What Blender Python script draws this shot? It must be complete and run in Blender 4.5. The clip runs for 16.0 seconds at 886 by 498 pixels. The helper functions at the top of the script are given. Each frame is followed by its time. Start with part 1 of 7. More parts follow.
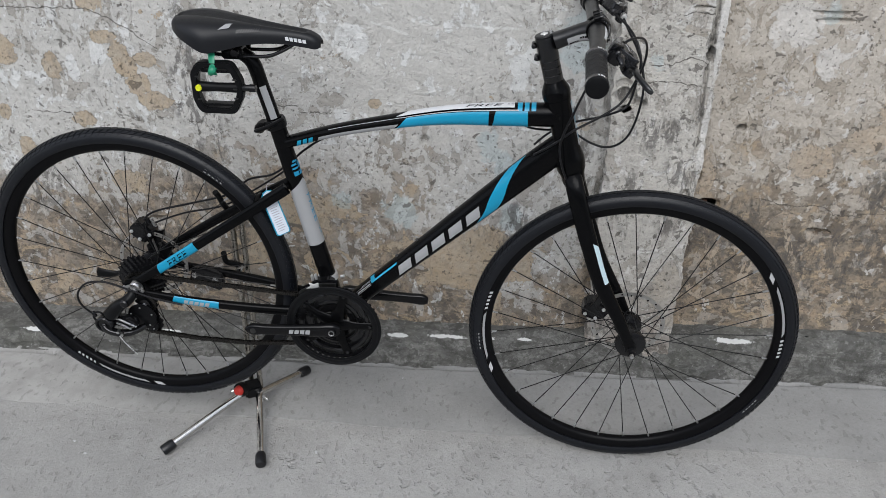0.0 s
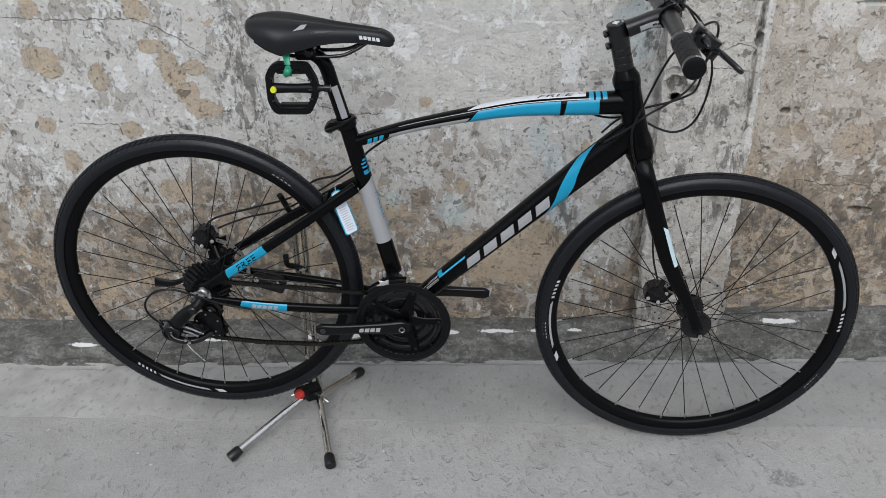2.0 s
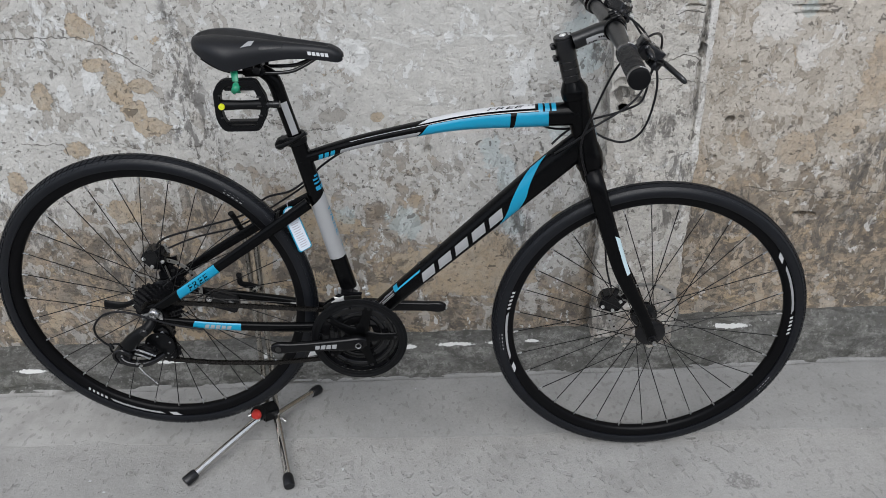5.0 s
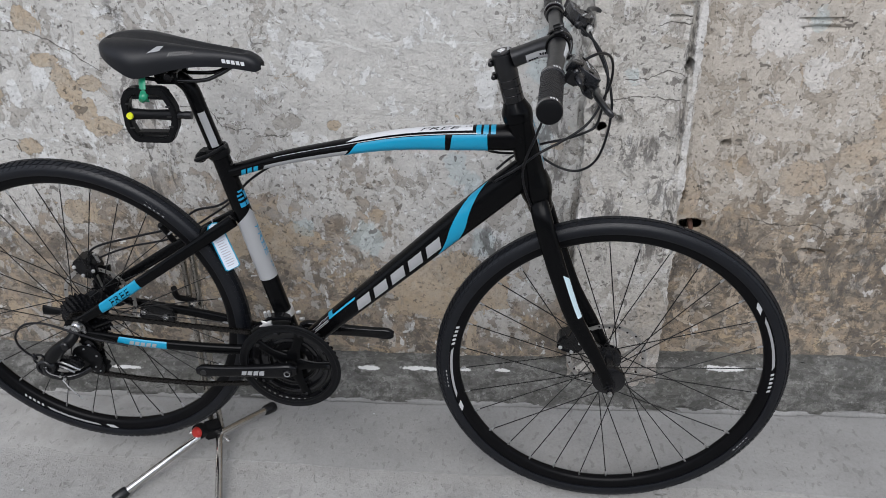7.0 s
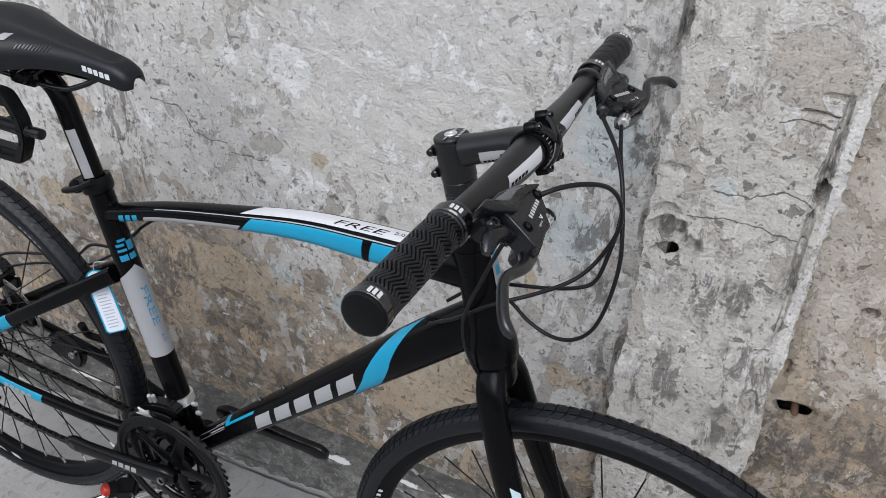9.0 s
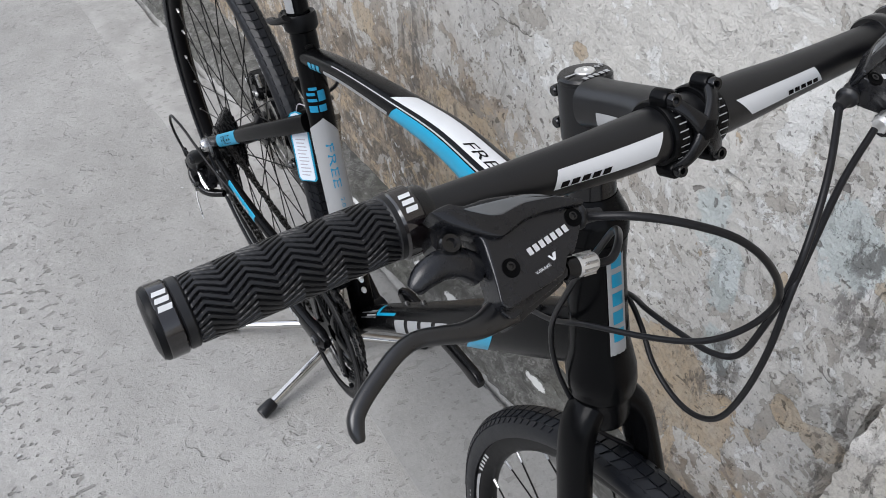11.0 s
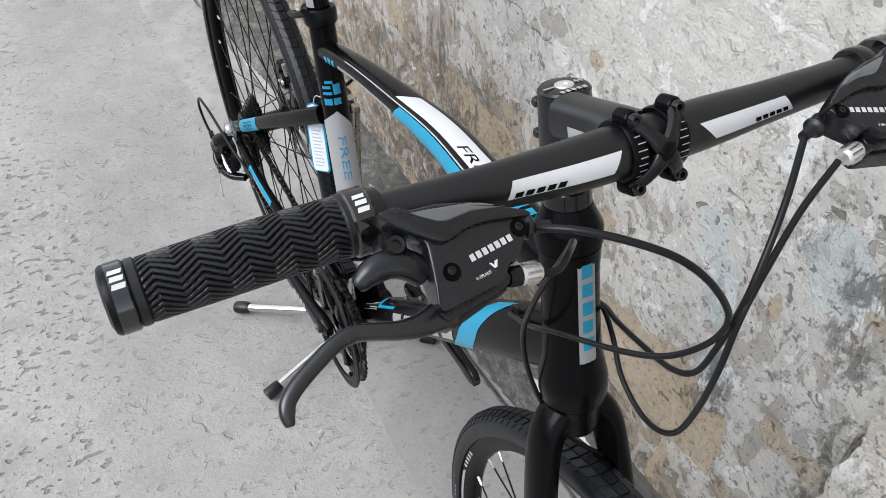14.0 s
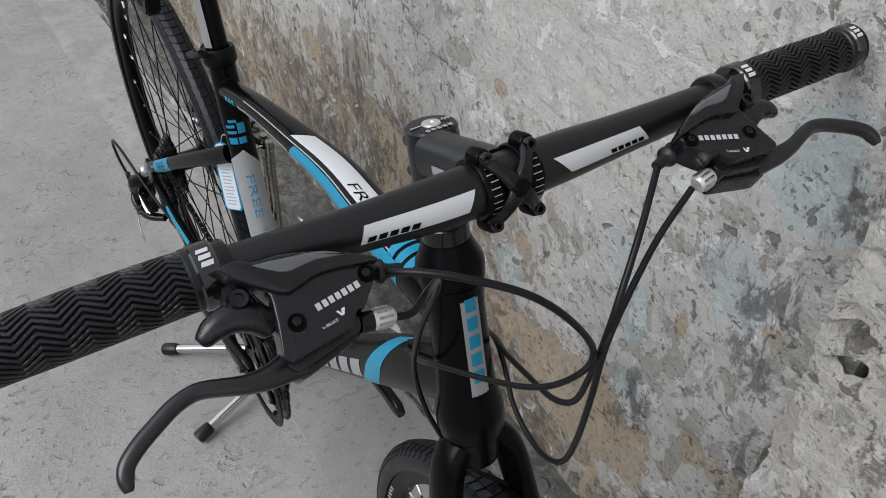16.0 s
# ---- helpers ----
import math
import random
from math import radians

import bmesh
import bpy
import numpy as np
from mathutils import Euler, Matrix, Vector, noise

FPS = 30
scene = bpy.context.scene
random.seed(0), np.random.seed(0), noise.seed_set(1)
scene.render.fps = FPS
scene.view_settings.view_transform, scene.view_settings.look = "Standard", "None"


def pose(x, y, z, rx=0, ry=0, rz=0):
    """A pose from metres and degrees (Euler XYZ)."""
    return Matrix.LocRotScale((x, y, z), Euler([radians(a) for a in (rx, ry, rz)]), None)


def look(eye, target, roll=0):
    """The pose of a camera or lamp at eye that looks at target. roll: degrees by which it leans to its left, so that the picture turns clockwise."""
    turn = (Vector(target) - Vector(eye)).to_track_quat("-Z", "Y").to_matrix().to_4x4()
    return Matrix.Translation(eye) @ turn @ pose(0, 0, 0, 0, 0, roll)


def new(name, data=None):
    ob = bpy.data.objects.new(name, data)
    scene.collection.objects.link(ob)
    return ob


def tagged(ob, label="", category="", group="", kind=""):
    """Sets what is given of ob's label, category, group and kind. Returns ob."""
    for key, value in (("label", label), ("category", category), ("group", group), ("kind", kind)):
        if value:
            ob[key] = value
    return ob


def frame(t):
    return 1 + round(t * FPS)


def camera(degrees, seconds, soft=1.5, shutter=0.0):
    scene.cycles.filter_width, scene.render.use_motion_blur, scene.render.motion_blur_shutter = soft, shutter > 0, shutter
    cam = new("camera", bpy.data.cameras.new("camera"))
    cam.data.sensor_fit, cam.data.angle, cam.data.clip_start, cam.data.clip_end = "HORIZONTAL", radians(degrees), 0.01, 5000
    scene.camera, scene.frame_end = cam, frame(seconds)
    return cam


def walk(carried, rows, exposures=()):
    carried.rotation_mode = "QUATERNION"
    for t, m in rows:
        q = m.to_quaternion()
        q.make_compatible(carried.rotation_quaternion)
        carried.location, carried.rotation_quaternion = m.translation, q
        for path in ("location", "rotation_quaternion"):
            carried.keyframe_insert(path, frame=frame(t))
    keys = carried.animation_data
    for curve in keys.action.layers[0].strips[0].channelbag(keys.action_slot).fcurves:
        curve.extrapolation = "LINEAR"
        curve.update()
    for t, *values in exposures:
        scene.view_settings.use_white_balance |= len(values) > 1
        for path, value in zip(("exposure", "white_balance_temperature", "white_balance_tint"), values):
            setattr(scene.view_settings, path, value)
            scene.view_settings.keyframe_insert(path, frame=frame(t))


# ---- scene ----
cam = camera(56.75, 16.0, soft=0.6, shutter=0.15)
# seconds, x, y, z in metres, turn about x, y, z in degrees
ROWS = [
    (0, 0.3971, -1.4523, 1.4173, 58.792, -0.067, 6.612),
    (0.5, 0.3499, -1.4555, 1.4151, 58.702, 0.133, 7.051),
    (1, 0.2729, -1.4741, 1.4073, 58.768, 0.802, 6.443),
    (1.5, 0.2209, -1.4949, 1.4019, 58.969, 1.307, 4.619),
    (2, 0.1975, -1.5054, 1.4008, 59.415, 1.224, 3.491),
    (2.5, 0.1929, -1.5069, 1.3958, 59.777, 1.392, 2.561),
    (3, 0.1887, -1.5093, 1.3953, 60.001, 1.181, 2.075),
    (5.5, 0.2232, -1.5004, 1.3998, 60.485, 1.077, 0.134),
    (6, 0.3152, -1.4700, 1.4025, 60.696, 1.173, 0.627),
    (6.5, 0.4197, -1.4273, 1.4065, 60.939, 0.506, 3.085),
    (7, 0.4703, -1.3128, 1.3965, 59.245, 1.078, 6.452),
    (7.5, 0.4703, -1.0876, 1.3886, 58.725, 0.901, 6.261),
    (8, 0.5162, -0.9446, 1.3637, 58.506, 0.498, 7.122),
    (8.5, 0.6535, -0.7934, 1.3534, 58.395, -2.830, 17.985),
    (9, 0.7000, -0.6818, 1.3384, 56.727, -2.439, 25.060),
    (9.5, 0.6754, -0.5179, 1.3039, 54.163, -3.391, 27.720),
    (10, 0.6644, -0.4226, 1.2781, 49.474, -1.013, 35.305),
    (10.2, 0.6859, -0.3938, 1.2756, 48.276, -0.475, 41.460),
    (12.3, 0.7751, -0.3098, 1.2836, 45.921, 0.297, 63.536),
    (12.5, 0.7715, -0.3074, 1.2817, 45.918, -0.009, 63.641),
    (13, 0.7733, -0.3086, 1.2844, 45.810, -0.359, 63.444),
    (13.5, 0.7777, -0.3085, 1.2895, 45.816, -0.722, 62.833),
    (14, 0.7843, -0.3010, 1.2930, 45.897, -0.907, 62.376),
    (14.5, 0.7900, -0.2868, 1.2948, 46.111, -0.780, 61.891),
    (15, 0.7949, -0.2665, 1.2996, 46.526, -0.710, 61.274),
    (15.5, 0.8016, -0.2562, 1.3040, 47.095, -0.986, 59.754),
    (16, 0.8040, -0.2514, 1.3028, 47.525, -0.934, 58.020),
]
walk(cam, [(t, pose(x, y, z, rx, ry, rz)) for t, x, y, z, rx, ry, rz in ROWS],
     [(0.0, 0.53, 6370, 10), (3.0, 0.49, 6370, 10), (5.5, 0.50, 6370, 10), (7.5, 0.56, 6310, 12), (8.0, 0.62, 6300, 12), (9.0, 0.66, 6290, 12), (10.0, 0.76, 6290, 12), (12.5, 0.98, 6430, 10), (13.5, 1.12, 6430, 10), (14.0, 1.05, 6430, 10), (14.5, 1.58, 6430, 10),
      (15.0, 0.90, 6430, 10), (15.5, 0.50, 6430, 10), (16.0, 0.44, 6430, 10)])

# ---------------------------------------------------------------- light: a bright overcast day in an open lane
world = bpy.data.worlds.new("overcast_sky")
scene.world = world
world.use_nodes = True
wt = world.node_tree
sky = wt.nodes.new("ShaderNodeTexSky")
sky.sky_type = "NISHITA"
sky.sun_disc = False
sky.sun_elevation = radians(62)
sky.sun_rotation = radians(200)
veil = wt.nodes.new("ShaderNodeHueSaturation")
veil.inputs["Saturation"].default_value = 0.34
wt.links.new(sky.outputs[0], veil.inputs["Color"])
wt.links.new(veil.outputs[0], wt.nodes["Background"].inputs["Color"])
wt.nodes["Background"].inputs["Strength"].default_value = 0.15

sun_data = bpy.data.lights.new("sun", "SUN")
sun_data.energy = 1.5
sun_data.angle = radians(40)
sun_data.color = (1.0, 0.985, 0.96)
sun = new("sun", sun_data)
sun.matrix_basis = look((0.8, -5.0, 4.6), (0.35, 0.0, 0.0))

# ---------------------------------------------------------------- materials
class Nodes:
    """A short way to write shader nodes."""

    def __init__(self, name, rough=0.5, metal=0.0):
        self.mat = bpy.data.materials.new(name)
        self.mat.use_nodes = True
        self.t = self.mat.node_tree
        self.bsdf = self.t.nodes["Principled BSDF"]
        self.bsdf.inputs["Roughness"].default_value = rough
        self.bsdf.inputs["Metallic"].default_value = metal
        tc = self.t.nodes.new("ShaderNodeTexCoord")
        self.co = tc.outputs["Object"]
        sep = self.t.nodes.new("ShaderNodeSeparateXYZ")
        self.t.links.new(self.co, sep.inputs[0])
        self.x, self.y, self.z = sep.outputs

    def put(self, socket, value):
        if isinstance(value, bpy.types.NodeSocket):
            self.t.links.new(value, socket)
        elif isinstance(value, (tuple, list)) and len(value) == 3 and socket.type == "RGBA":
            socket.default_value = (*value, 1)
        else:
            socket.default_value = value

    def math(self, op, a, b=0.0, c=0.0, clamp=False):
        n = self.t.nodes.new("ShaderNodeMath")
        n.operation, n.use_clamp = op, clamp
        for s, v in zip(n.inputs, (a, b, c)):
            self.put(s, v)
        return n.outputs[0]

    def noise(self, scale, detail=4.0, rough=0.55, distort=0.0, co=None, stretch=None):
        n = self.t.nodes.new("ShaderNodeTexNoise")
        vec = co or self.co
        if stretch:
            m = self.t.nodes.new("ShaderNodeVectorMath")
            m.operation = "MULTIPLY"
            self.put(m.inputs[0], vec)
            m.inputs[1].default_value = stretch
            vec = m.outputs[0]
        self.put(n.inputs["Vector"], vec)
        for k, v in (("Scale", scale), ("Detail", detail), ("Roughness", rough), ("Distortion", distort)):
            n.inputs[k].default_value = v
        return n.outputs["Fac"]

    def cells(self, scale, feature="F1", co=None, out="Distance"):
        n = self.t.nodes.new("ShaderNodeTexVoronoi")
        n.feature = feature
        self.put(n.inputs["Vector"], co or self.co)
        n.inputs["Scale"].default_value = scale
        return n.outputs[out]

    def step(self, v, lo, hi):
        n = self.t.nodes.new("ShaderNodeMapRange")
        n.interpolation_type = "SMOOTHSTEP"
        self.put(n.inputs["Value"], v)
        n.inputs["From Min"].default_value, n.inputs["From Max"].default_value = lo, hi
        return n.outputs["Result"]

    def mix(self, fac, a, b, mode="MIX"):
        n = self.t.nodes.new("ShaderNodeMix")
        n.data_type, n.blend_type = "RGBA", mode
        self.put(n.inputs[0], fac)
        self.put(n.inputs[6], a)
        self.put(n.inputs[7], b)
        return n.outputs[2]

    def blobs(self, spots, wobble=0.6, scale=14.0, edge=0.25):
        """Uneven patches in the plane of x and z: rows of centre x, z and half sizes."""
        ragged = self.math("MULTIPLY", self.math("SUBTRACT", self.noise(scale, 8.0, 0.7, 0.8), 0.5), wobble * 3.2)
        out = None
        for cx, cz, rx, rz in spots:
            dx = self.math("MULTIPLY", self.math("SUBTRACT", self.x, cx), 1 / rx)
            dz = self.math("MULTIPLY", self.math("SUBTRACT", self.z, cz), 1 / rz)
            d = self.math("SQRT", self.math("ADD", self.math("MULTIPLY", dx, dx), self.math("MULTIPLY", dz, dz)))
            m = self.step(self.math("ADD", d, ragged), 1.0, 1.0 - edge)
            out = m if out is None else self.math("MAXIMUM", out, m)
        return out

    def crack(self, runs, width=0.0007, sway=0.024):
        """Thin wandering lines in the plane of x and z: rows of joined points."""
        nx = self.math("ADD", self.x, self.math("MULTIPLY", self.math("SUBTRACT", self.noise(26.0, 5.0, 0.65), 0.5), sway))
        nz = self.math("ADD", self.z, self.math("MULTIPLY", self.math("SUBTRACT", self.noise(31.0, 5.0, 0.65), 0.5), sway))
        out = None
        for run in runs:
            for (x0, z0), (x1, z1) in zip(run, run[1:]):
                dx, dz = x1 - x0, z1 - z0
                px, pz = self.math("SUBTRACT", nx, x0), self.math("SUBTRACT", nz, z0)
                along = self.math("ADD", self.math("MULTIPLY", px, dx), self.math("MULTIPLY", pz, dz))
                t = self.math("MULTIPLY", along, 1 / (dx * dx + dz * dz), clamp=True)
                ex = self.math("SUBTRACT", px, self.math("MULTIPLY", t, dx))
                ez = self.math("SUBTRACT", pz, self.math("MULTIPLY", t, dz))
                d = self.math("SQRT", self.math("ADD", self.math("MULTIPLY", ex, ex), self.math("MULTIPLY", ez, ez)))
                out = d if out is None else self.math("MINIMUM", out, d)
        thin = self.math("MULTIPLY", self.noise(40.0, 4.0, 0.6), width * 2.2)
        return self.step(self.math("SUBTRACT", out, thin), width * 0.5, 0.0)

    def bump(self, height, dist=0.001, strength=1.0, base=None):
        n = self.t.nodes.new("ShaderNodeBump")
        self.put(n.inputs["Height"], height)
        n.inputs["Distance"].default_value = dist
        n.inputs["Strength"].default_value = strength
        if base is not None:
            self.put(n.inputs["Normal"], base)
        return n.outputs[0]

    def done(self, color=None, rough=None, normal=None, **more):
        if color is not None:
            self.put(self.bsdf.inputs["Base Color"], color)
        if rough is not None:
            self.put(self.bsdf.inputs["Roughness"], rough)
        if normal is not None:
            self.put(self.bsdf.inputs["Normal"], normal)
        for k, v in more.items():
            self.put(self.bsdf.inputs[k.replace("_", " ")], v)
        return self.mat


def simple(name, color, rough, metal=0.0, vary=0.12, scale=60.0, grain=0.0, grain_scale=900.0, **more):
    """A plain finish with slight wear in colour and gloss, and a fine grain."""
    n = Nodes(name, rough, metal)
    f = n.noise(scale, 5.0, 0.6)
    dark = tuple(c * (1 - vary) for c in color)
    lite = tuple(min(1.0, c * (1 + vary)) for c in color)
    r = n.math("ADD", n.math("MULTIPLY", n.math("SUBTRACT", n.noise(scale * 2.3, 4.0), 0.5), 0.16), rough, clamp=True)
    nor = n.bump(n.noise(grain_scale, 2.0), 0.0002, grain) if grain else None
    return n.done(n.mix(f, dark, lite), r, nor, **more)


def plaster(name, lime, body, earth, spots, stain=0.60, relief=1.0, coarse=0.0):
    """Old lime-washed plaster: torn coats of wash with crisp edges over sandy render, damp earth stains low down."""
    n = Nodes(name, 0.92)
    big = n.noise(2.1, 3.0, 0.5)
    mid = n.noise(11.0, 8.0, 0.64, 0.5)
    mid2 = n.noise(24.0, 8.0, 0.68, 0.7, stretch=(1.0, 1.0, 0.75))
    chip = n.noise(52.0, 6.0, 0.68, 0.5)
    fine = n.noise(130.0, 5.0, 0.68)
    grit = n.noise(420.0, 3.0, 0.6)
    tear = n.noise(15.5, 10.0, 0.60, 0.9, stretch=(1.0, 1.0, 0.85))
    tear2 = n.noise(29.0, 10.0, 0.62, 0.9, stretch=(1.15, 1.0, 0.8))
    # the old grey-beige skin under the wash
    col = n.mix(n.step(n.math("ADD", n.math("MULTIPLY", mid, 0.5), n.math("MULTIPLY", chip, 0.5)), 0.38, 0.62), tuple(c * 0.84 for c in lime[0]), lime[0])
    col = n.mix(n.math("MULTIPLY", n.step(fine, 0.45, 0.64), 0.22), col, tuple(c * 0.60 for c in lime[0]))
    # earth stain that climbs from the ground
    climb = n.math("ADD", n.z, n.math("MULTIPLY", n.math("SUBTRACT", big, 0.5), 0.55))
    climb = n.math("ADD", climb, n.math("MULTIPLY", n.math("SUBTRACT", mid, 0.5), 0.55))
    if "dry" in spots:
        climb = n.math("ADD", climb, n.math("MULTIPLY", n.blobs(spots["dry"], 0.25, 4.0, 0.7), 0.30))
    low = n.step(climb, stain, stain - 0.30)
    soil = n.mix(n.step(mid2, 0.40, 0.58), earth[0], earth[1])
    col = n.mix(n.math("MULTIPLY", low, 0.76), col, soil)
    col = n.mix(n.math("MULTIPLY", n.math("MULTIPLY", low, n.step(n.noise(17.0, 9.0, 0.72, 0.6), 0.50, 0.545)), 0.70), col, (0.095, 0.080, 0.066))
    col = n.mix(n.math("MULTIPLY", n.math("MULTIPLY", low, n.step(n.noise(14.0, 8.0, 0.66, 0.4, stretch=(1.0, 1.0, 1.5)), 0.565, 0.60)), 0.62), col, (0.45, 0.345, 0.22))
    damp = n.step(climb, stain - 0.16, stain - 0.40)
    col = n.mix(n.math("MULTIPLY", n.math("MULTIPLY", damp, n.step(n.noise(46.0, 8.0, 0.74, 0.6, stretch=(0.8, 1.0, 1.1)), 0.49, 0.55)), 0.62), col, (0.085, 0.078, 0.068))
    calm = n.blobs(spots["calm"], 0.25, 3.0, 0.8) if "calm" in spots else 0.0
    # first torn coat of wash, mottled, relief shade painted along its lower rim
    k1 = n.math("ADD", n.math("MULTIPLY", tear, 0.60), n.math("MULTIPLY", tear2, 0.40))
    k1 = n.math("SUBTRACT", k1, n.math("MULTIPLY", low, 0.085))
    k1 = n.math("ADD", k1, n.math("MULTIPLY", n.blobs(spots["wash"], 0.6, 11.0), 0.035))
    k1 = n.math("ADD", k1, n.math("MULTIPLY", calm, 0.022))
    first = n.step(k1, 0.452, 0.462)
    rim = n.math("MULTIPLY", n.step(k1, 0.437, 0.452), n.math("SUBTRACT", 1.0, first))
    coat = n.mix(n.step(chip, 0.38, 0.62), tuple(c * 0.93 for c in lime[1]), tuple(c * 1.05 for c in lime[1]))
    coat = n.mix(n.math("MULTIPLY", n.step(fine, 0.50, 0.66), 0.20), coat, tuple(c * 0.66 for c in lime[1]))
    col = n.mix(n.math("MULTIPLY", first, n.math("SUBTRACT", 0.90, n.math("MULTIPLY", low, 0.42))), col, coat)
    col = n.mix(n.math("MULTIPLY", rim, n.math("SUBTRACT", 0.30, n.math("MULTIPLY", calm, 0.20))), col, tuple(c * 0.45 for c in lime[0]))
    # a whiter coat left in flakes
    k2 = n.math("ADD", n.math("MULTIPLY", n.noise(19.0, 10.0, 0.62, 0.8), 0.6), n.math("MULTIPLY", tear2, 0.4))
    k2 = n.math("ADD", n.math("SUBTRACT", k2, n.math("MULTIPLY", low, 0.035)), n.math("MULTIPLY", n.blobs(spots["white"], 0.7, 16.0, 0.3), 0.16))
    second = n.step(k2, 0.558, 0.566)
    col = n.mix(n.math("MULTIPLY", second, 0.66), col, n.mix(n.step(chip, 0.36, 0.64), tuple(c * 0.94 for c in lime[2]), tuple(min(0.8, c * 1.06) for c in lime[2])))
    # places where all wash has fallen off and the sandy render shows
    off = n.math("ADD", n.noise(9.5, 9.0, 0.66, 1.0, stretch=(1.0, 1.0, 0.7)), n.math("MULTIPLY", n.math("SUBTRACT", chip, 0.5), 0.14))
    off = n.step(n.math("ADD", off, n.math("MULTIPLY", low, 0.045)), 0.630, 0.662)
    off = n.math("MULTIPLY", off, n.math("SUBTRACT", 1.0, n.math("MULTIPLY", calm, 0.9)))
    gone = n.math("MAXIMUM", off, n.blobs(spots["bare"], 0.62, 17.0, 0.22))
    bare = n.step(gone, 0.45, 0.56)
    # lip: relief shade of the torn edge, put into the colour
    lip = n.math("MULTIPLY", n.step(gone, 0.10, 0.40), n.math("SUBTRACT", 1.0, bare))
    sand = n.mix(n.step(mid2, 0.35, 0.65), body[0], body[1])
    sand = n.mix(n.math("MULTIPLY", n.step(fine, 0.48, 0.64), 0.5), sand, body[2])
    col = n.mix(n.math("MULTIPLY", bare, 0.86), col, sand)
    col = n.mix(n.math("MULTIPLY", lip, 0.36), col, tuple(c * 0.34 for c in body[0]))
    # a dull grey weathered band, faint blue wash, soot, mould and painted recess shade
    if "grey" in spots:
        col = n.mix(n.math("MULTIPLY", n.blobs(spots["grey"], 0.35, 18.0, 0.7), 0.32), col, n.mix(n.step(chip, 0.42, 0.58), (0.25, 0.255, 0.25), (0.42, 0.425, 0.41)))
    col = n.mix(n.math("MULTIPLY", n.blobs(spots["blue"], 0.8, 22.0), 0.40), col, (0.40, 0.50, 0.52))
    streak = n.noise(34.0, 8.0, 0.74, 0.5, stretch=(1.4, 1.0, 0.55))
    soot_and_shade = n.math("MULTIPLY", n.blobs(spots["soot_and_shade"], 0.9, 9.0, 0.6), n.step(streak, 0.475, 0.555))
    col = n.mix(n.math("MULTIPLY", soot_and_shade, 0.72), col, (0.075, 0.07, 0.065))
    col = n.mix(n.math("MULTIPLY", n.step(n.noise(19.0, 8.0, 0.72, 0.4, stretch=(1.6, 1.0, 0.6)), 0.575, 0.64), n.math("SUBTRACT", 0.40, n.math("MULTIPLY", calm, 0.26))), col, (0.19, 0.175, 0.155))
    # pock marks and cracks
    pock = n.step(n.noise(44.0, 3.0, 0.55, 0.5), 0.652, 0.678)
    pock2 = n.step(n.noise(115.0, 2.0, 0.5), 0.642, 0.678)
    pits = n.math("MULTIPLY", n.math("MAXIMUM", n.math("MULTIPLY", pock, 0.85), n.math("MULTIPLY", pock2, 0.60)), n.math("SUBTRACT", 1.0, n.math("MULTIPLY", calm, 0.6)))
    if "cracks" in spots:
        pits = n.math("MAXIMUM", pits, n.crack(spots["cracks"]))
    if "scratch" in spots:
        col = n.mix(n.math("MULTIPLY", n.crack(spots["scratch"], 0.0022, 0.006), 0.5), col, (0.66, 0.665, 0.64))
    col = n.mix(n.math("MULTIPLY", pits, 0.82), col, (0.075, 0.065, 0.055))
    col = n.mix(n.math("MULTIPLY", n.step(grit, 0.54, 0.66), 0.14), col, (0.17, 0.155, 0.14))
    h = n.math("ADD", n.math("MULTIPLY", first, 0.45), n.math("MULTIPLY", second, 0.45))
    h = n.math("SUBTRACT", h, n.math("ADD", n.math("MULTIPLY", pits, 1.6), n.math("MULTIPLY", bare, 1.1)))
    nor = n.bump(h, 0.0013 * relief, 1.0)
    nor = n.bump(n.math("ADD", n.math("ADD", n.math("MULTIPLY", mid, 2.0), n.math("MULTIPLY", mid2, 1.2)), n.math("MULTIPLY", n.math("ADD", chip, fine), 0.6)), 0.0060 * relief, 0.9, nor)
    nor = n.bump(grit, 0.00025 * relief, 1.0, nor)
    if coarse:
        stucco = n.noise(170.0, 4.0, 0.62, 0.3, stretch=(1.0, 1.0, 1.3))
        col = n.mix(n.math("MULTIPLY", n.step(stucco, 0.51, 0.62), 0.42 * coarse), col, tuple(c * 0.40 for c in lime[0]))
        nor = n.bump(stucco, 0.0040 * coarse, 0.9, nor)
    return n.done(col, None, nor)


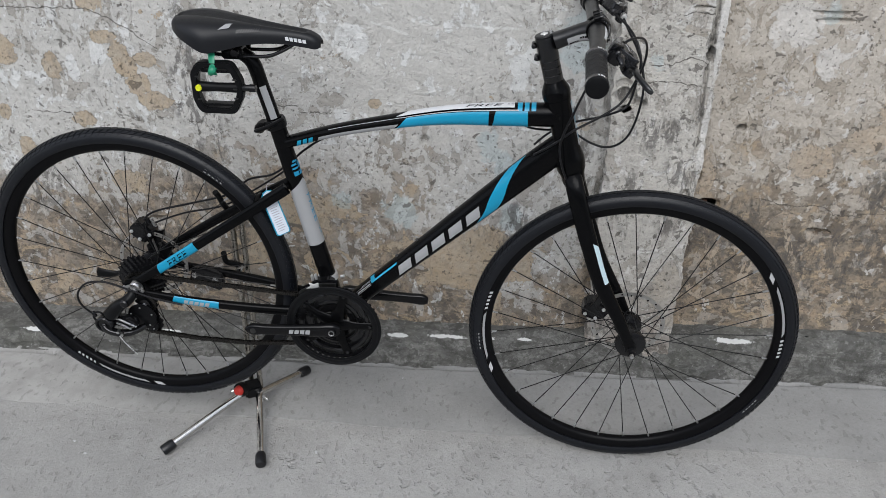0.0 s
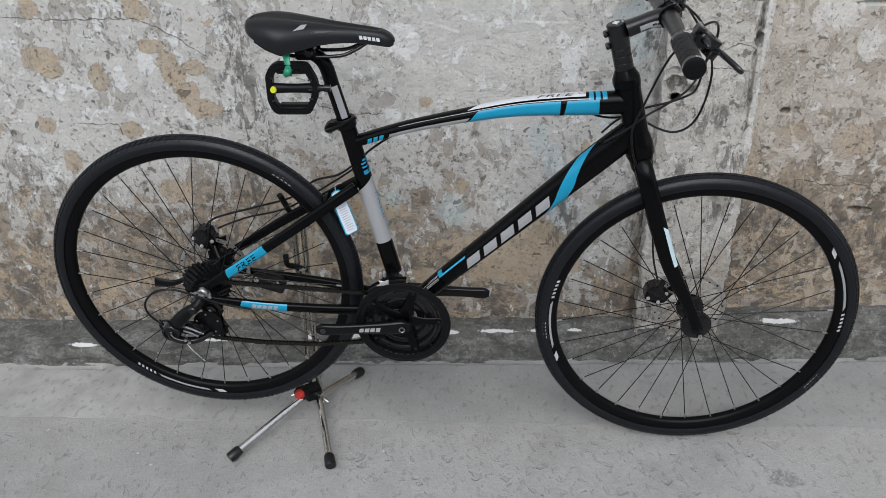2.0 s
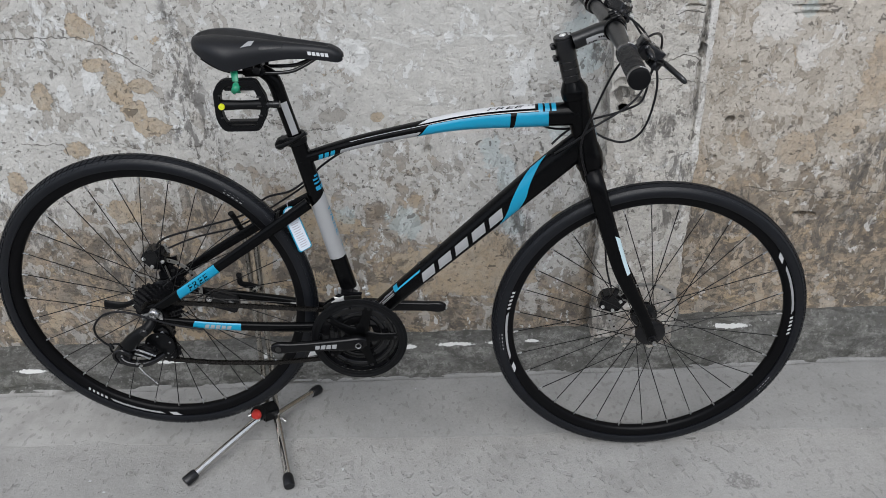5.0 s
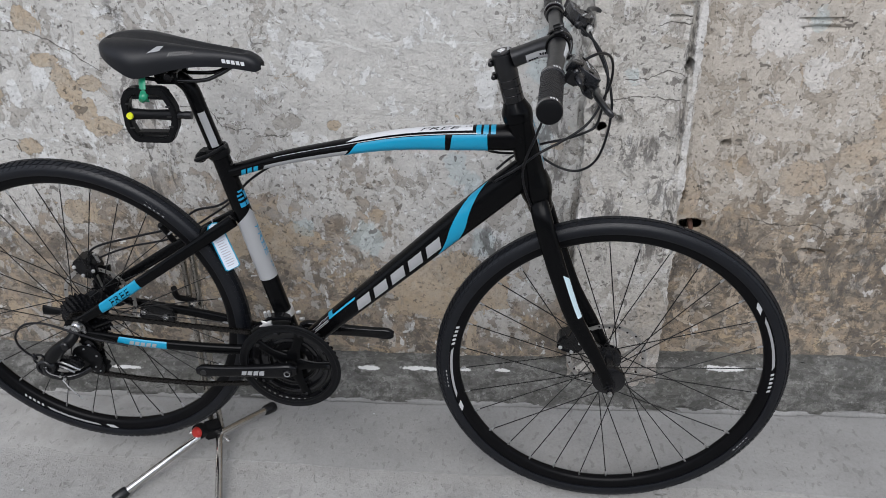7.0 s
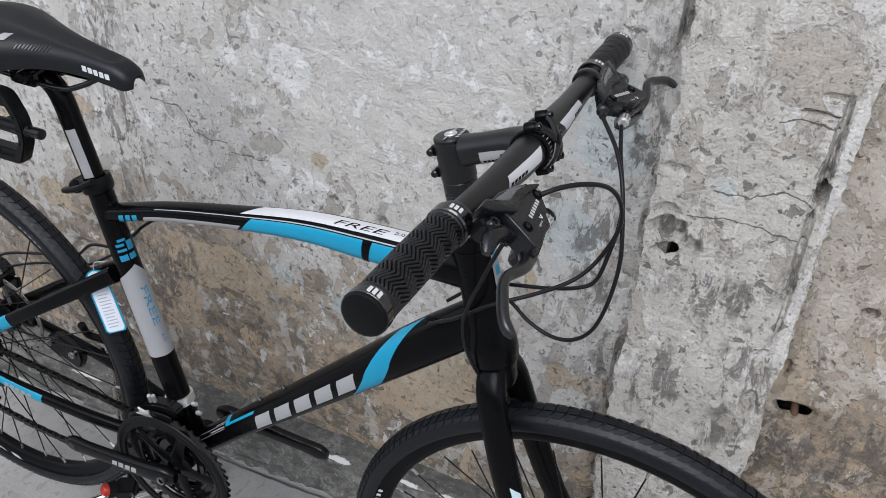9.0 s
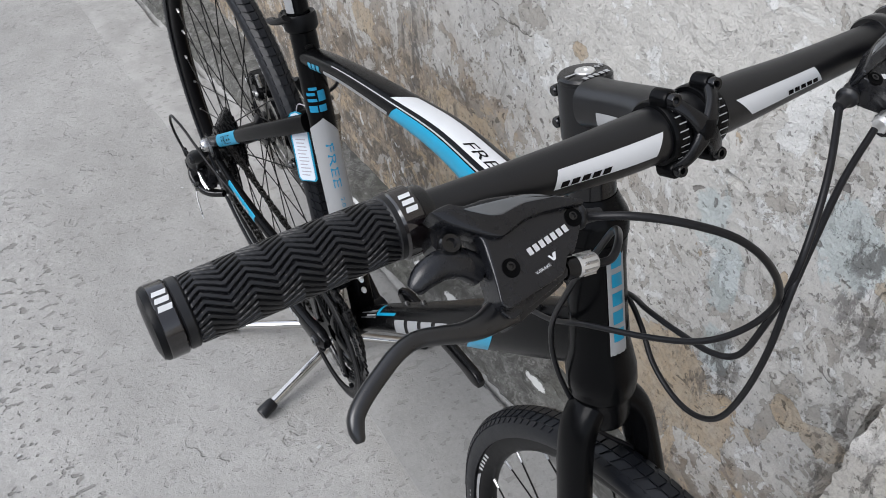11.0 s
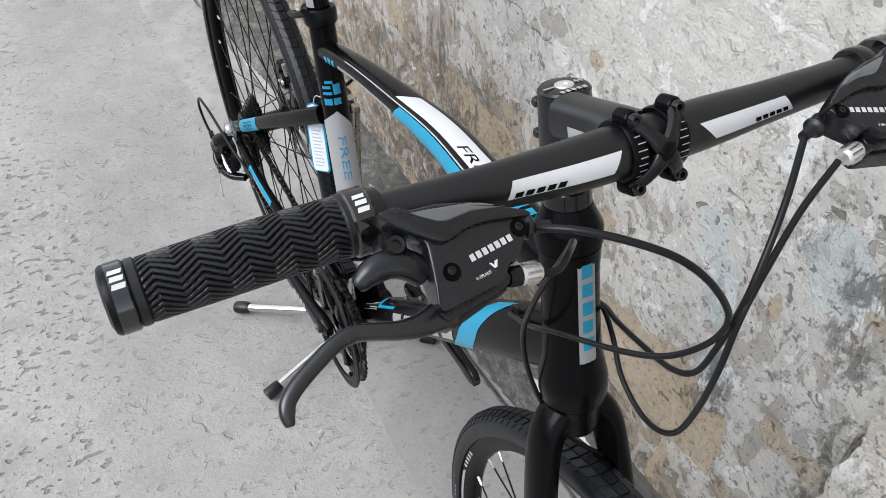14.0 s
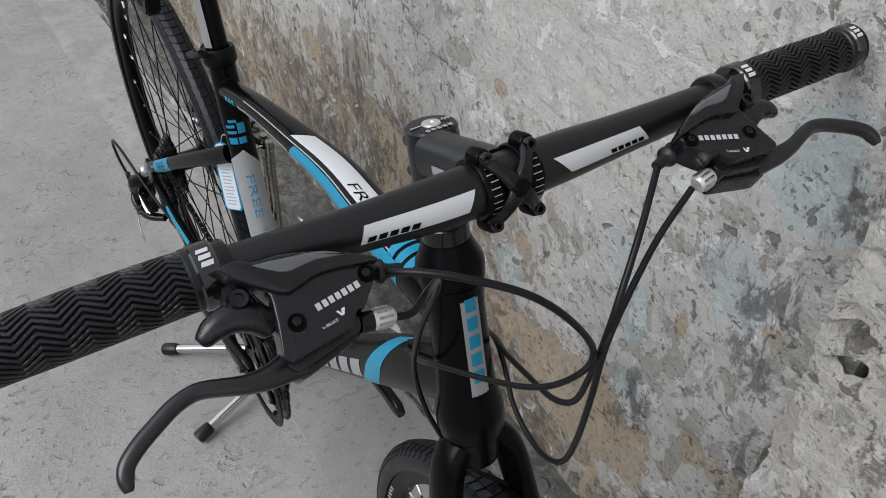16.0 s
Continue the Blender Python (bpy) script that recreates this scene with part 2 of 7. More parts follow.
WASH = ((0.405, 0.383, 0.347), (0.515, 0.503, 0.475), (0.665, 0.67, 0.66))
SAND = ((0.40, 0.335, 0.250), (0.42, 0.325, 0.215), (0.24, 0.20, 0.155))
EARTH = ((0.32, 0.235, 0.150), (0.205, 0.165, 0.120))
wall_mat = plaster("old_lime_wash", WASH, SAND, EARTH, {
    "bare": [(-0.607, 0.849, 0.034, 0.022), (-0.579, 0.815, 0.026, 0.032), (-0.566, 0.778, 0.030, 0.028), (-0.543, 0.735, 0.036, 0.030), (-0.508, 0.696, 0.050, 0.028),
             (-0.878, 0.816, 0.050, 0.050), (-0.753, 0.773, 0.024, 0.036), (-0.91, 0.652, 0.026, 0.026), (-0.701, 0.643, 0.032, 0.026), (-0.628, 0.936, 0.028, 0.034), (-0.881, 0.939, 0.026, 0.026),
             (-0.87, 0.554, 0.026, 0.034), (-0.513, 0.799, 0.032, 0.020), (-0.619, 0.471, 0.055, 0.035), (0.029, 0.714, 0.018, 0.014), (-0.20, 0.42, 0.18, 0.06), (0.25, 0.30, 0.20, 0.10),
             (0.478, 0.429, 0.026, 0.026), (0.531, 0.43, 0.034, 0.026), (0.338, 0.329, 0.028, 0.05), (0.517, 0.682, 0.016, 0.012), (0.411, 0.599, 0.010, 0.026)],
    "wash": [(0.15, 0.85, 0.25, 0.22), (-0.25, 0.80, 0.16, 0.25), (-0.75, 0.60, 0.20, 0.10), (0.38, 0.95, 0.14, 0.3)],
    "dry": [(0.38, 0.40, 0.28, 0.36)],
    "calm": [(0.14, 0.92, 0.36, 0.34)],
    "white": [(-0.634, 0.804, 0.024, 0.042), (-0.70, 0.772, 0.014, 0.045), (-0.724, 0.904, 0.014, 0.022), (-0.02, 0.86, 0.05, 0.05), (0.36, 0.80, 0.03, 0.05)],
    "blue": [(0.08, 0.43, 0.05, 0.05), (0.341, 0.552, 0.028, 0.06), (0.361, 0.427, 0.026, 0.05), (0.30, 0.62, 0.03, 0.05), (0.20, 1.05, 0.05, 0.03), (0.46, 0.70, 0.04, 0.06), (0.50, 0.88, 0.05, 0.08), (-0.06, 0.45, 0.03, 0.03)],
    "grey": [(0.545, 0.85, 0.055, 0.42), (0.535, 0.45, 0.05, 0.22)],
    # the rows near x 0.55 darken the corner against the strip
    "soot_and_shade": [(-0.41, 0.74, 0.062, 0.30), (-0.375, 0.62, 0.03, 0.14), (-0.42, 0.48, 0.06, 0.14), (-0.34, 0.40, 0.10, 0.10), (0.50, 0.715, 0.05, 0.07), (0.506, 0.62, 0.04, 0.07), (0.555, 0.45, 0.03, 0.25), (0.545, 0.90, 0.03, 0.16), (-0.60, 0.30, 0.25, 0.08), (0.36, 0.40, 0.05, 0.10), (-0.95, 0.45, 0.2, 0.12)],
    "cracks": [[(-0.316, 0.749), (-0.269, 0.748), (-0.253, 0.746), (-0.225, 0.705), (-0.193, 0.696), (-0.160, 0.699)], [(-0.150, 0.681), (-0.105, 0.683), (-0.073, 0.682)], [(-0.99, 0.918), (-0.905, 0.916), (-0.797, 0.911), (-0.728, 0.916), (-0.634, 0.913), (-0.547, 0.875), (-0.481, 0.823)], [(-0.835, 0.659), (-0.731, 0.656), (-0.726, 0.631)]],
    "scratch": [[(0.232, 0.905), (0.289, 0.902), (0.354, 0.901)], [(0.03, 0.905), (0.11, 0.880)]],
})
strip_mat = plaster("grey_cement_render", ((0.455, 0.425, 0.38), (0.545, 0.52, 0.475), (0.66, 0.645, 0.62)), ((0.40, 0.37, 0.33), (0.45, 0.40, 0.33), (0.28, 0.26, 0.24)),
                    ((0.36, 0.31, 0.26), (0.30, 0.27, 0.24)), {
    "bare": [(0.599, 0.588, 0.014, 0.011), (0.76, 0.25, 0.05, 0.10), (0.72, 1.02, 0.06, 0.05)],
    "wash": [(0.67, 0.60, 0.08, 0.25), (0.70, 1.0, 0.10, 0.20)],
    "white": [(0.585, 0.53, 0.02, 0.03), (0.781, 0.90, 0.008, 0.13), (0.781, 0.68, 0.007, 0.12)],
    "blue": [(0.66, 0.85, 0.02, 0.02)],
    # rows at the broken hole and the grooves paint their shade into the colour
    "soot_and_shade": [(0.63, 0.50, 0.06, 0.12), (0.68, 0.68, 0.08, 0.05), (0.74, 0.55, 0.05, 0.15), (0.60, 0.20, 0.05, 0.12), (0.64, 0.775, 0.03, 0.02), (0.610, 0.757, 0.045, 0.028), (0.762, 0.90, 0.012, 0.12), (0.765, 0.72, 0.008, 0.10)],
    "cracks": [[(0.646, 0.843), (0.69, 0.842), (0.726, 0.864), (0.765, 0.848)], [(0.62, 0.80), (0.69, 0.806), (0.765, 0.800)], [(0.700, 0.950), (0.735, 0.958), (0.765, 0.952)], [(0.72, 0.972), (0.76, 0.968)]],
}, 0.30, 1.2, 0.45)
right_mat = plaster("ochre_old_render", ((0.395, 0.35, 0.29), (0.475, 0.432, 0.375), (0.62, 0.60, 0.57)), ((0.42, 0.36, 0.285), (0.43, 0.34, 0.245), (0.26, 0.22, 0.18)), EARTH, {
    "bare": [(0.825, 0.545, 0.022, 0.05), (1.05, 0.60, 0.06, 0.05), (1.22, 0.78, 0.06, 0.10), (1.16, 0.66, 0.05, 0.04)],
    "wash": [(0.97, 0.90, 0.10, 0.10), (1.0, 0.80, 0.05, 0.06), (1.15, 1.0, 0.12, 0.1)],
    "white": [(0.95, 0.92, 0.07, 0.06), (1.03, 0.84, 0.03, 0.05)],
    "blue": [(1.02, 0.95, 0.02, 0.03)],
    "soot_and_shade": [(0.88, 0.40, 0.12, 0.08), (1.12, 0.33, 0.16, 0.12), (1.25, 0.50, 0.10, 0.20), (0.93, 0.47, 0.07, 0.05)],
    "cracks": [[(0.941, 0.503), (1.01, 0.485), (1.106, 0.483), (1.133, 0.463), (1.249, 0.475), (1.40, 0.47)]],
}, 0.70)


def concrete(name, a, b, chips, rough_amt, pale=1.0, stains=(), smooth_to=None, left_tones=None):
    n = Nodes(name, 0.9)
    big = n.noise(1.6, 4.0, 0.55)
    mid = n.noise(11.0, 7.0, 0.65, 0.3)
    fine = n.noise(130.0, 5.0, 0.7)
    col = n.mix(n.step(n.math("ADD", n.math("MULTIPLY", big, 0.6), n.math("MULTIPLY", mid, 0.4)), 0.36, 0.64), a, b)
    col = n.mix(n.math("MULTIPLY", n.step(fine, 0.44, 0.66), 0.20), col, tuple(c * 0.58 for c in a))
    col = n.mix(n.math("MULTIPLY", n.step(n.noise(190.0, 3.0, 0.6), 0.56, 0.66), 0.22 * pale), col, (0.46, 0.455, 0.44))
    for cx, cy, rx, ry in stains:
        dx, dy = n.math("MULTIPLY", n.math("SUBTRACT", n.x, cx), 1 / rx), n.math("MULTIPLY", n.math("SUBTRACT", n.y, cy), 1 / ry)
        d = n.math("ADD", n.math("SQRT", n.math("ADD", n.math("MULTIPLY", dx, dx), n.math("MULTIPLY", dy, dy))), n.math("MULTIPLY", n.math("SUBTRACT", mid, 0.5), 2.4))
        col = n.mix(n.math("MULTIPLY", n.step(d, 1.0, 0.7), n.math("MULTIPLY", n.step(fine, 0.38, 0.56), 0.6)), col, tuple(c * 0.45 for c in a))
    # another pair of tones takes over towards negative x
    if left_tones is not None:
        where = n.step(n.math("ADD", n.x, n.math("MULTIPLY", n.math("SUBTRACT", mid, 0.5), 0.5)), -0.25, -0.75)
        col = n.mix(n.math("MULTIPLY", where, 0.9), col, n.mix(n.step(mid, 0.36, 0.64), *left_tones))
    damp = n.step(n.noise(4.5, 6.0, 0.6, 0.4), 0.60, 0.70)
    col = n.mix(n.math("MULTIPLY", damp, 0.22), col, tuple(c * 0.5 for c in a))
    crowd = n.math("MULTIPLY", n.math("SUBTRACT", n.noise(5.5, 3.0, 0.5), 0.5), 0.22)
    pit = n.math("MULTIPLY", n.step(n.math("ADD", n.noise(56.0, 2.0, 0.5, 0.12, stretch=(1.2, 0.7, 1.0)), crowd), 0.605, 0.66), chips)
    pit2 = n.math("MULTIPLY", n.step(n.noise(150.0, 2.0, 0.5), 0.64, 0.72), chips)
    pit = n.math("MAXIMUM", pit, n.math("MULTIPLY", pit2, 0.6))
    if smooth_to is not None:
        out_there = n.step(n.math("ADD", n.y, n.math("MULTIPLY", n.math("SUBTRACT", big, 0.5), 0.5)), smooth_to + 0.05, smooth_to - 0.10)
        pit = n.math("MULTIPLY", pit, n.math("ADD", 0.35, n.math("MULTIPLY", out_there, 0.65)))
        col = n.mix(n.math("MULTIPLY", n.math("SUBTRACT", 1.0, out_there), 0.16), col, tuple(c * 0.5 for c in a))
        col = n.mix(n.math("MULTIPLY", n.math("MULTIPLY", out_there, n.step(n.noise(75.0, 4.0, 0.6), 0.50, 0.62)), 0.25), col, tuple(min(1.0, c * 1.25) for c in b))
    dent = n.math("MULTIPLY", n.step(n.noise(24.0, 3.0, 0.5, 0.2), 0.60, 0.68), n.step(n.noise(2.2, 2.0), 0.45, 0.60))
    col = n.mix(n.math("MULTIPLY", dent, 0.22 * chips), col, tuple(c * 0.62 for c in a))
    col = n.mix(n.math("MULTIPLY", pit, 0.62), col, (0.10, 0.095, 0.088))
    h = n.math("SUBTRACT", n.math("ADD", n.math("MULTIPLY", mid, 1.2), n.math("MULTIPLY", fine, 0.6)), n.math("ADD", pit, n.math("MULTIPLY", dent, 0.9 * chips)))
    nor = n.bump(h, 0.0030 * rough_amt, 0.9)
    nor = n.bump(n.noise(420.0, 3.0), 0.0005 * rough_amt, 0.9, nor)
    return n.done(col, None, nor)


ground_mat = concrete("worn_rough_concrete", (0.285, 0.280, 0.267), (0.375, 0.370, 0.355), 0.95, 1.15, 1.0, [(0.856, -0.137, 0.055, 0.03), (-0.815, -0.127, 0.014, 0.01), (-0.559, -0.089, 0.012, 0.012)], -0.39)
apron_mat = concrete("smooth_grey_cement", (0.225, 0.223, 0.216), (0.285, 0.283, 0.274), 0.45, 0.45, 0.35, left_tones=((0.275, 0.27, 0.257), (0.35, 0.345, 0.33)))


def kerb_material():
    n = Nodes("rough_kerb_cement", 0.92)
    mid = n.noise(16.0, 8.0, 0.68, 0.4, stretch=(0.6, 1.0, 1.2))
    fine = n.noise(110.0, 5.0, 0.7)
    col = n.mix(n.step(mid, 0.38, 0.62), (0.085, 0.084, 0.078), (0.195, 0.192, 0.180))
    col = n.mix(n.math("MULTIPLY", n.step(fine, 0.45, 0.62), 0.6), col, (0.075, 0.072, 0.065))
    col = n.mix(n.math("MULTIPLY", n.step(n.noise(7.0, 5.0, 0.6), 0.50, 0.66), 0.6), col, (0.105, 0.105, 0.088))
    col = n.mix(n.math("MULTIPLY", n.step(n.noise(42.0, 7.0, 0.72, 0.5, stretch=(0.7, 1.0, 1.4)), 0.50, 0.60), 0.55), col, (0.075, 0.073, 0.064))
    col = n.mix(n.math("MULTIPLY", n.step(n.noise(75.0, 5.0, 0.7), 0.57, 0.66), 0.45), col, (0.33, 0.325, 0.31))
    col = n.mix(n.math("MULTIPLY", n.step(n.noise(28.0, 9.0, 0.76, 0.6, stretch=(0.8, 1.0, 1.3)), 0.50, 0.55), 0.62), col, (0.050, 0.050, 0.043))
    paint = n.blobs([(0.075, 0.079, 0.030, 0.0045), (0.205, 0.081, 0.055, 0.0050), (0.315, 0.083, 0.025, 0.004), (0.415, 0.084, 0.022, 0.004), (0.95, 0.105, 0.055, 0.006),
                     (-0.93, 0.048, 0.05, 0.005), (-0.56, 0.060, 0.05, 0.004), (-0.30, 0.068, 0.02, 0.006), (-0.18, 0.070, 0.03, 0.006)], 0.55, 70.0, 0.3)
    col = n.mix(n.math("MULTIPLY", paint, 0.85), col, (0.68, 0.68, 0.66))
    nor = n.bump(n.math("ADD", n.math("MULTIPLY", mid, 1.5), fine), 0.006, 0.8)
    nor = n.bump(n.noise(300.0, 3.0), 0.0006, 0.7, nor)
    return n.done(col, None, nor)


kerb_mat = kerb_material()

paint_black = simple("satin_black_paint", (0.0022, 0.0023, 0.0026), 0.24, 0.0, 0.15, 25.0, 0.15, 1500.0, Specular_IOR_Level=0.1)
bar_paint = simple("matt_black_bar_paint", (0.0042, 0.0044, 0.0053), 0.34, 0.0, 0.15, 40.0, 0.3, 1600.0, Specular_IOR_Level=0.48)
part_black = simple("black_anodised_metal", (0.0045, 0.0046, 0.0054), 0.24, 0.0, 0.2, 60.0, 0.1, 1800.0, Specular_IOR_Level=0.36)
lever_black = simple("satin_lever_black", (0.0045, 0.0048, 0.0058), 0.30, 0.0, 0.15, 60.0, 0.15, 1800.0, Specular_IOR_Level=0.70)
lock_gloss = simple("polished_lock_ring", (0.005, 0.0035, 0.0038), 0.10, 0.0, 0.2, 60.0, Specular_IOR_Level=0.95)
gloss_black = simple("gloss_black_metal", (0.0045, 0.0045, 0.005), 0.11, 0.0, 0.2, 60.0, Specular_IOR_Level=0.45)
plastic_black = simple("matt_black_plastic", (0.0042, 0.0044, 0.0050), 0.36, 0.0, 0.15, 80.0, 0.35, 1700.0, Specular_IOR_Level=0.14)
shifter_plastic = simple("satin_dark_plastic", (0.0060, 0.0064, 0.0080), 0.26, 0.0, 0.2, 80.0, 0.3, 1700.0, Specular_IOR_Level=0.46)
rubber = simple("black_rubber", (0.0050, 0.0053, 0.0066), 0.38, 0.0, 0.2, 90.0, 0.3, 1400.0, Specular_IOR_Level=0.42)
tyre_rubber = simple("dusty_tyre_rubber", (0.0042, 0.0050, 0.0072), 0.40, 0.0, 0.3, 40.0, 0.5, 900.0, Specular_IOR_Level=0.30)
vinyl = simple("black_saddle_vinyl", (0.0065, 0.0071, 0.0088), 0.42, 0.0, 0.15, 30.0, 0.6, 1300.0, Specular_IOR_Level=0.28)
rim_black = simple("black_rim_alloy", (0.0035, 0.0035, 0.004), 0.32, 0.0, 0.2, 40.0, Specular_IOR_Level=0.08)
blue_film = simple("cyan_blue_lacquer", (0.003, 0.235, 0.39), 0.32, 0.0, 0.06, 40.0)
blue_dim = simple("cyan_blue_print", (0.006, 0.20, 0.36), 0.40, 0.0, 0.06, 40.0)
silver_film = simple("silver_grey_lacquer", (0.30, 0.305, 0.31), 0.36, 0.1, 0.05, 40.0)
white_film = simple("white_lacquer", (0.54, 0.55, 0.56), 0.36, 0.0, 0.04, 40.0)
chrome = simple("polished_chrome", (0.62, 0.61, 0.59), 0.14, 1.0, 0.12, 45.0)
steel = simple("bright_steel", (0.50, 0.50, 0.50), 0.28, 1.0, 0.15, 80.0)
bright_plate = simple("brushed_bright_plate", (0.72, 0.72, 0.71), 0.36, 0.75, 0.1, 90.0)
dull_steel = simple("dull_steel", (0.075, 0.075, 0.074), 0.42, 1.0, 0.25, 90.0)
rotor_steel = simple("worn_rotor_steel", (0.42, 0.41, 0.39), 0.42, 0.9, 0.3, 90.0)
chain_steel = simple("oiled_chain_steel", (0.035, 0.033, 0.031), 0.28, 0.9, 0.3, 150.0)
spoke_black = simple("black_spoke_steel", (0.008, 0.008, 0.008), 0.32, 0.0, 0.1, 60.0, Specular_IOR_Level=0.16)
red_plastic = simple("red_plastic", (0.36, 0.018, 0.012), 0.35, 0.0, 0.1, 60.0)
yellow_plastic = simple("yellow_reflector_plastic", (0.62, 0.66, 0.02), 0.3, 0.0, 0.1, 60.0)
green_tape = simple("green_tape", (0.010, 0.20, 0.105), 0.35, 0.0, 0.25, 70.0)
print_grey = simple("pale_grey_print", (0.42, 0.425, 0.43), 0.40, 0.0, 0.05, 40.0)
pale_film = simple("pale_aqua_film", (0.46, 0.58, 0.62), 0.36, 0.0, 0.1, 30.0)
card = simple("white_card", (0.60, 0.64, 0.70), 0.30, 0.0, 0.04, 40.0)
card_print = simple("grey_card_print", (0.36, 0.34, 0.37), 0.45, 0.0, 0.05, 40.0)
smoke = simple("smoky_clear_plastic", (0.085, 0.09, 0.095), 0.08, 0.0, 0.15, 50.0, Coat_Weight=0.6)
# near-black colour for the shade inside the screw wells
well_shade = simple("black_recess_shade", (0.0012, 0.0012, 0.0014), 0.6, 0.0, 0.1, 60.0, Specular_IOR_Level=0.05)
crank_black = simple("satin_crank_black", (0.0035, 0.0035, 0.004), 0.20, 0.0, 0.15, 60.0, Specular_IOR_Level=0.22)
cable_black = simple("black_cable_housing", (0.008, 0.008, 0.009), 0.34, 0.0, 0.1, 60.0, Specular_IOR_Level=0.22)
lead_grey = simple("worn_steel_tube", (0.40, 0.375, 0.335), 0.28, 1.0, 0.2, 40.0)


def rust_material():
    n = Nodes("rusty_iron", 0.85)
    f = n.noise(60.0, 7.0, 0.7)
    return n.done(n.mix(f, (0.045, 0.022, 0.015), (0.12, 0.058, 0.036)), None, n.bump(f, 0.002, 0.8))


rust = rust_material()
terracotta = simple("orange_brick", (0.34, 0.125, 0.06), 0.85, 0.0, 0.25, 60.0, 0.8, 500.0)
pale_green = simple("pale_green_glaze", (0.20, 0.28, 0.23), 0.35, 0.0, 0.2, 60.0)

# ---------------------------------------------------------------- building tools
def finish(bm, name, sharp=38.0):
    """A bmesh made into mesh data with soft shading and crisp edges."""
    bmesh.ops.remove_doubles(bm, verts=bm.verts, dist=1e-6)
    bmesh.ops.recalc_face_normals(bm, faces=bm.faces)
    me = bpy.data.meshes.new(name)
    bm.to_mesh(me)
    bm.free()
    me.shade_smooth()
    me.set_sharp_from_angle(angle=radians(sharp))
    return me


def part(name, bm, material, parent=None, label="", sharp=38.0):
    """Links a bmesh, or ready mesh data, as one mesh object under a thing or a part."""
    me = finish(bm, name, sharp) if isinstance(bm, bmesh.types.BMesh) else bm
    if not me.materials:
        me.materials.append(material)
    ob = new(name, me)
    ob.parent = parent
    return tagged(ob, label)


def thing(name, label, category, group=""):
    return tagged(new(name), label, category, group)


def smooth_path(points, n=8):
    """A Catmull-Rom curve through points of any size."""
    p = [np.array(q, float) for q in points]
    p = [2 * p[0] - p[1]] + p + [2 * p[-1] - p[-2]]
    out = []
    for i in range(1, len(p) - 2):
        for k in range(n):
            t = k / n
            out.append(0.5 * (2 * p[i] + (p[i + 1] - p[i - 1]) * t + (2 * p[i - 1] - 5 * p[i] + 4 * p[i + 1] - p[i + 2]) * t ** 2 + (3 * p[i] - p[i - 1] - 3 * p[i + 1] + p[i + 2]) * t ** 3))
    out.append(p[-2])
    return out


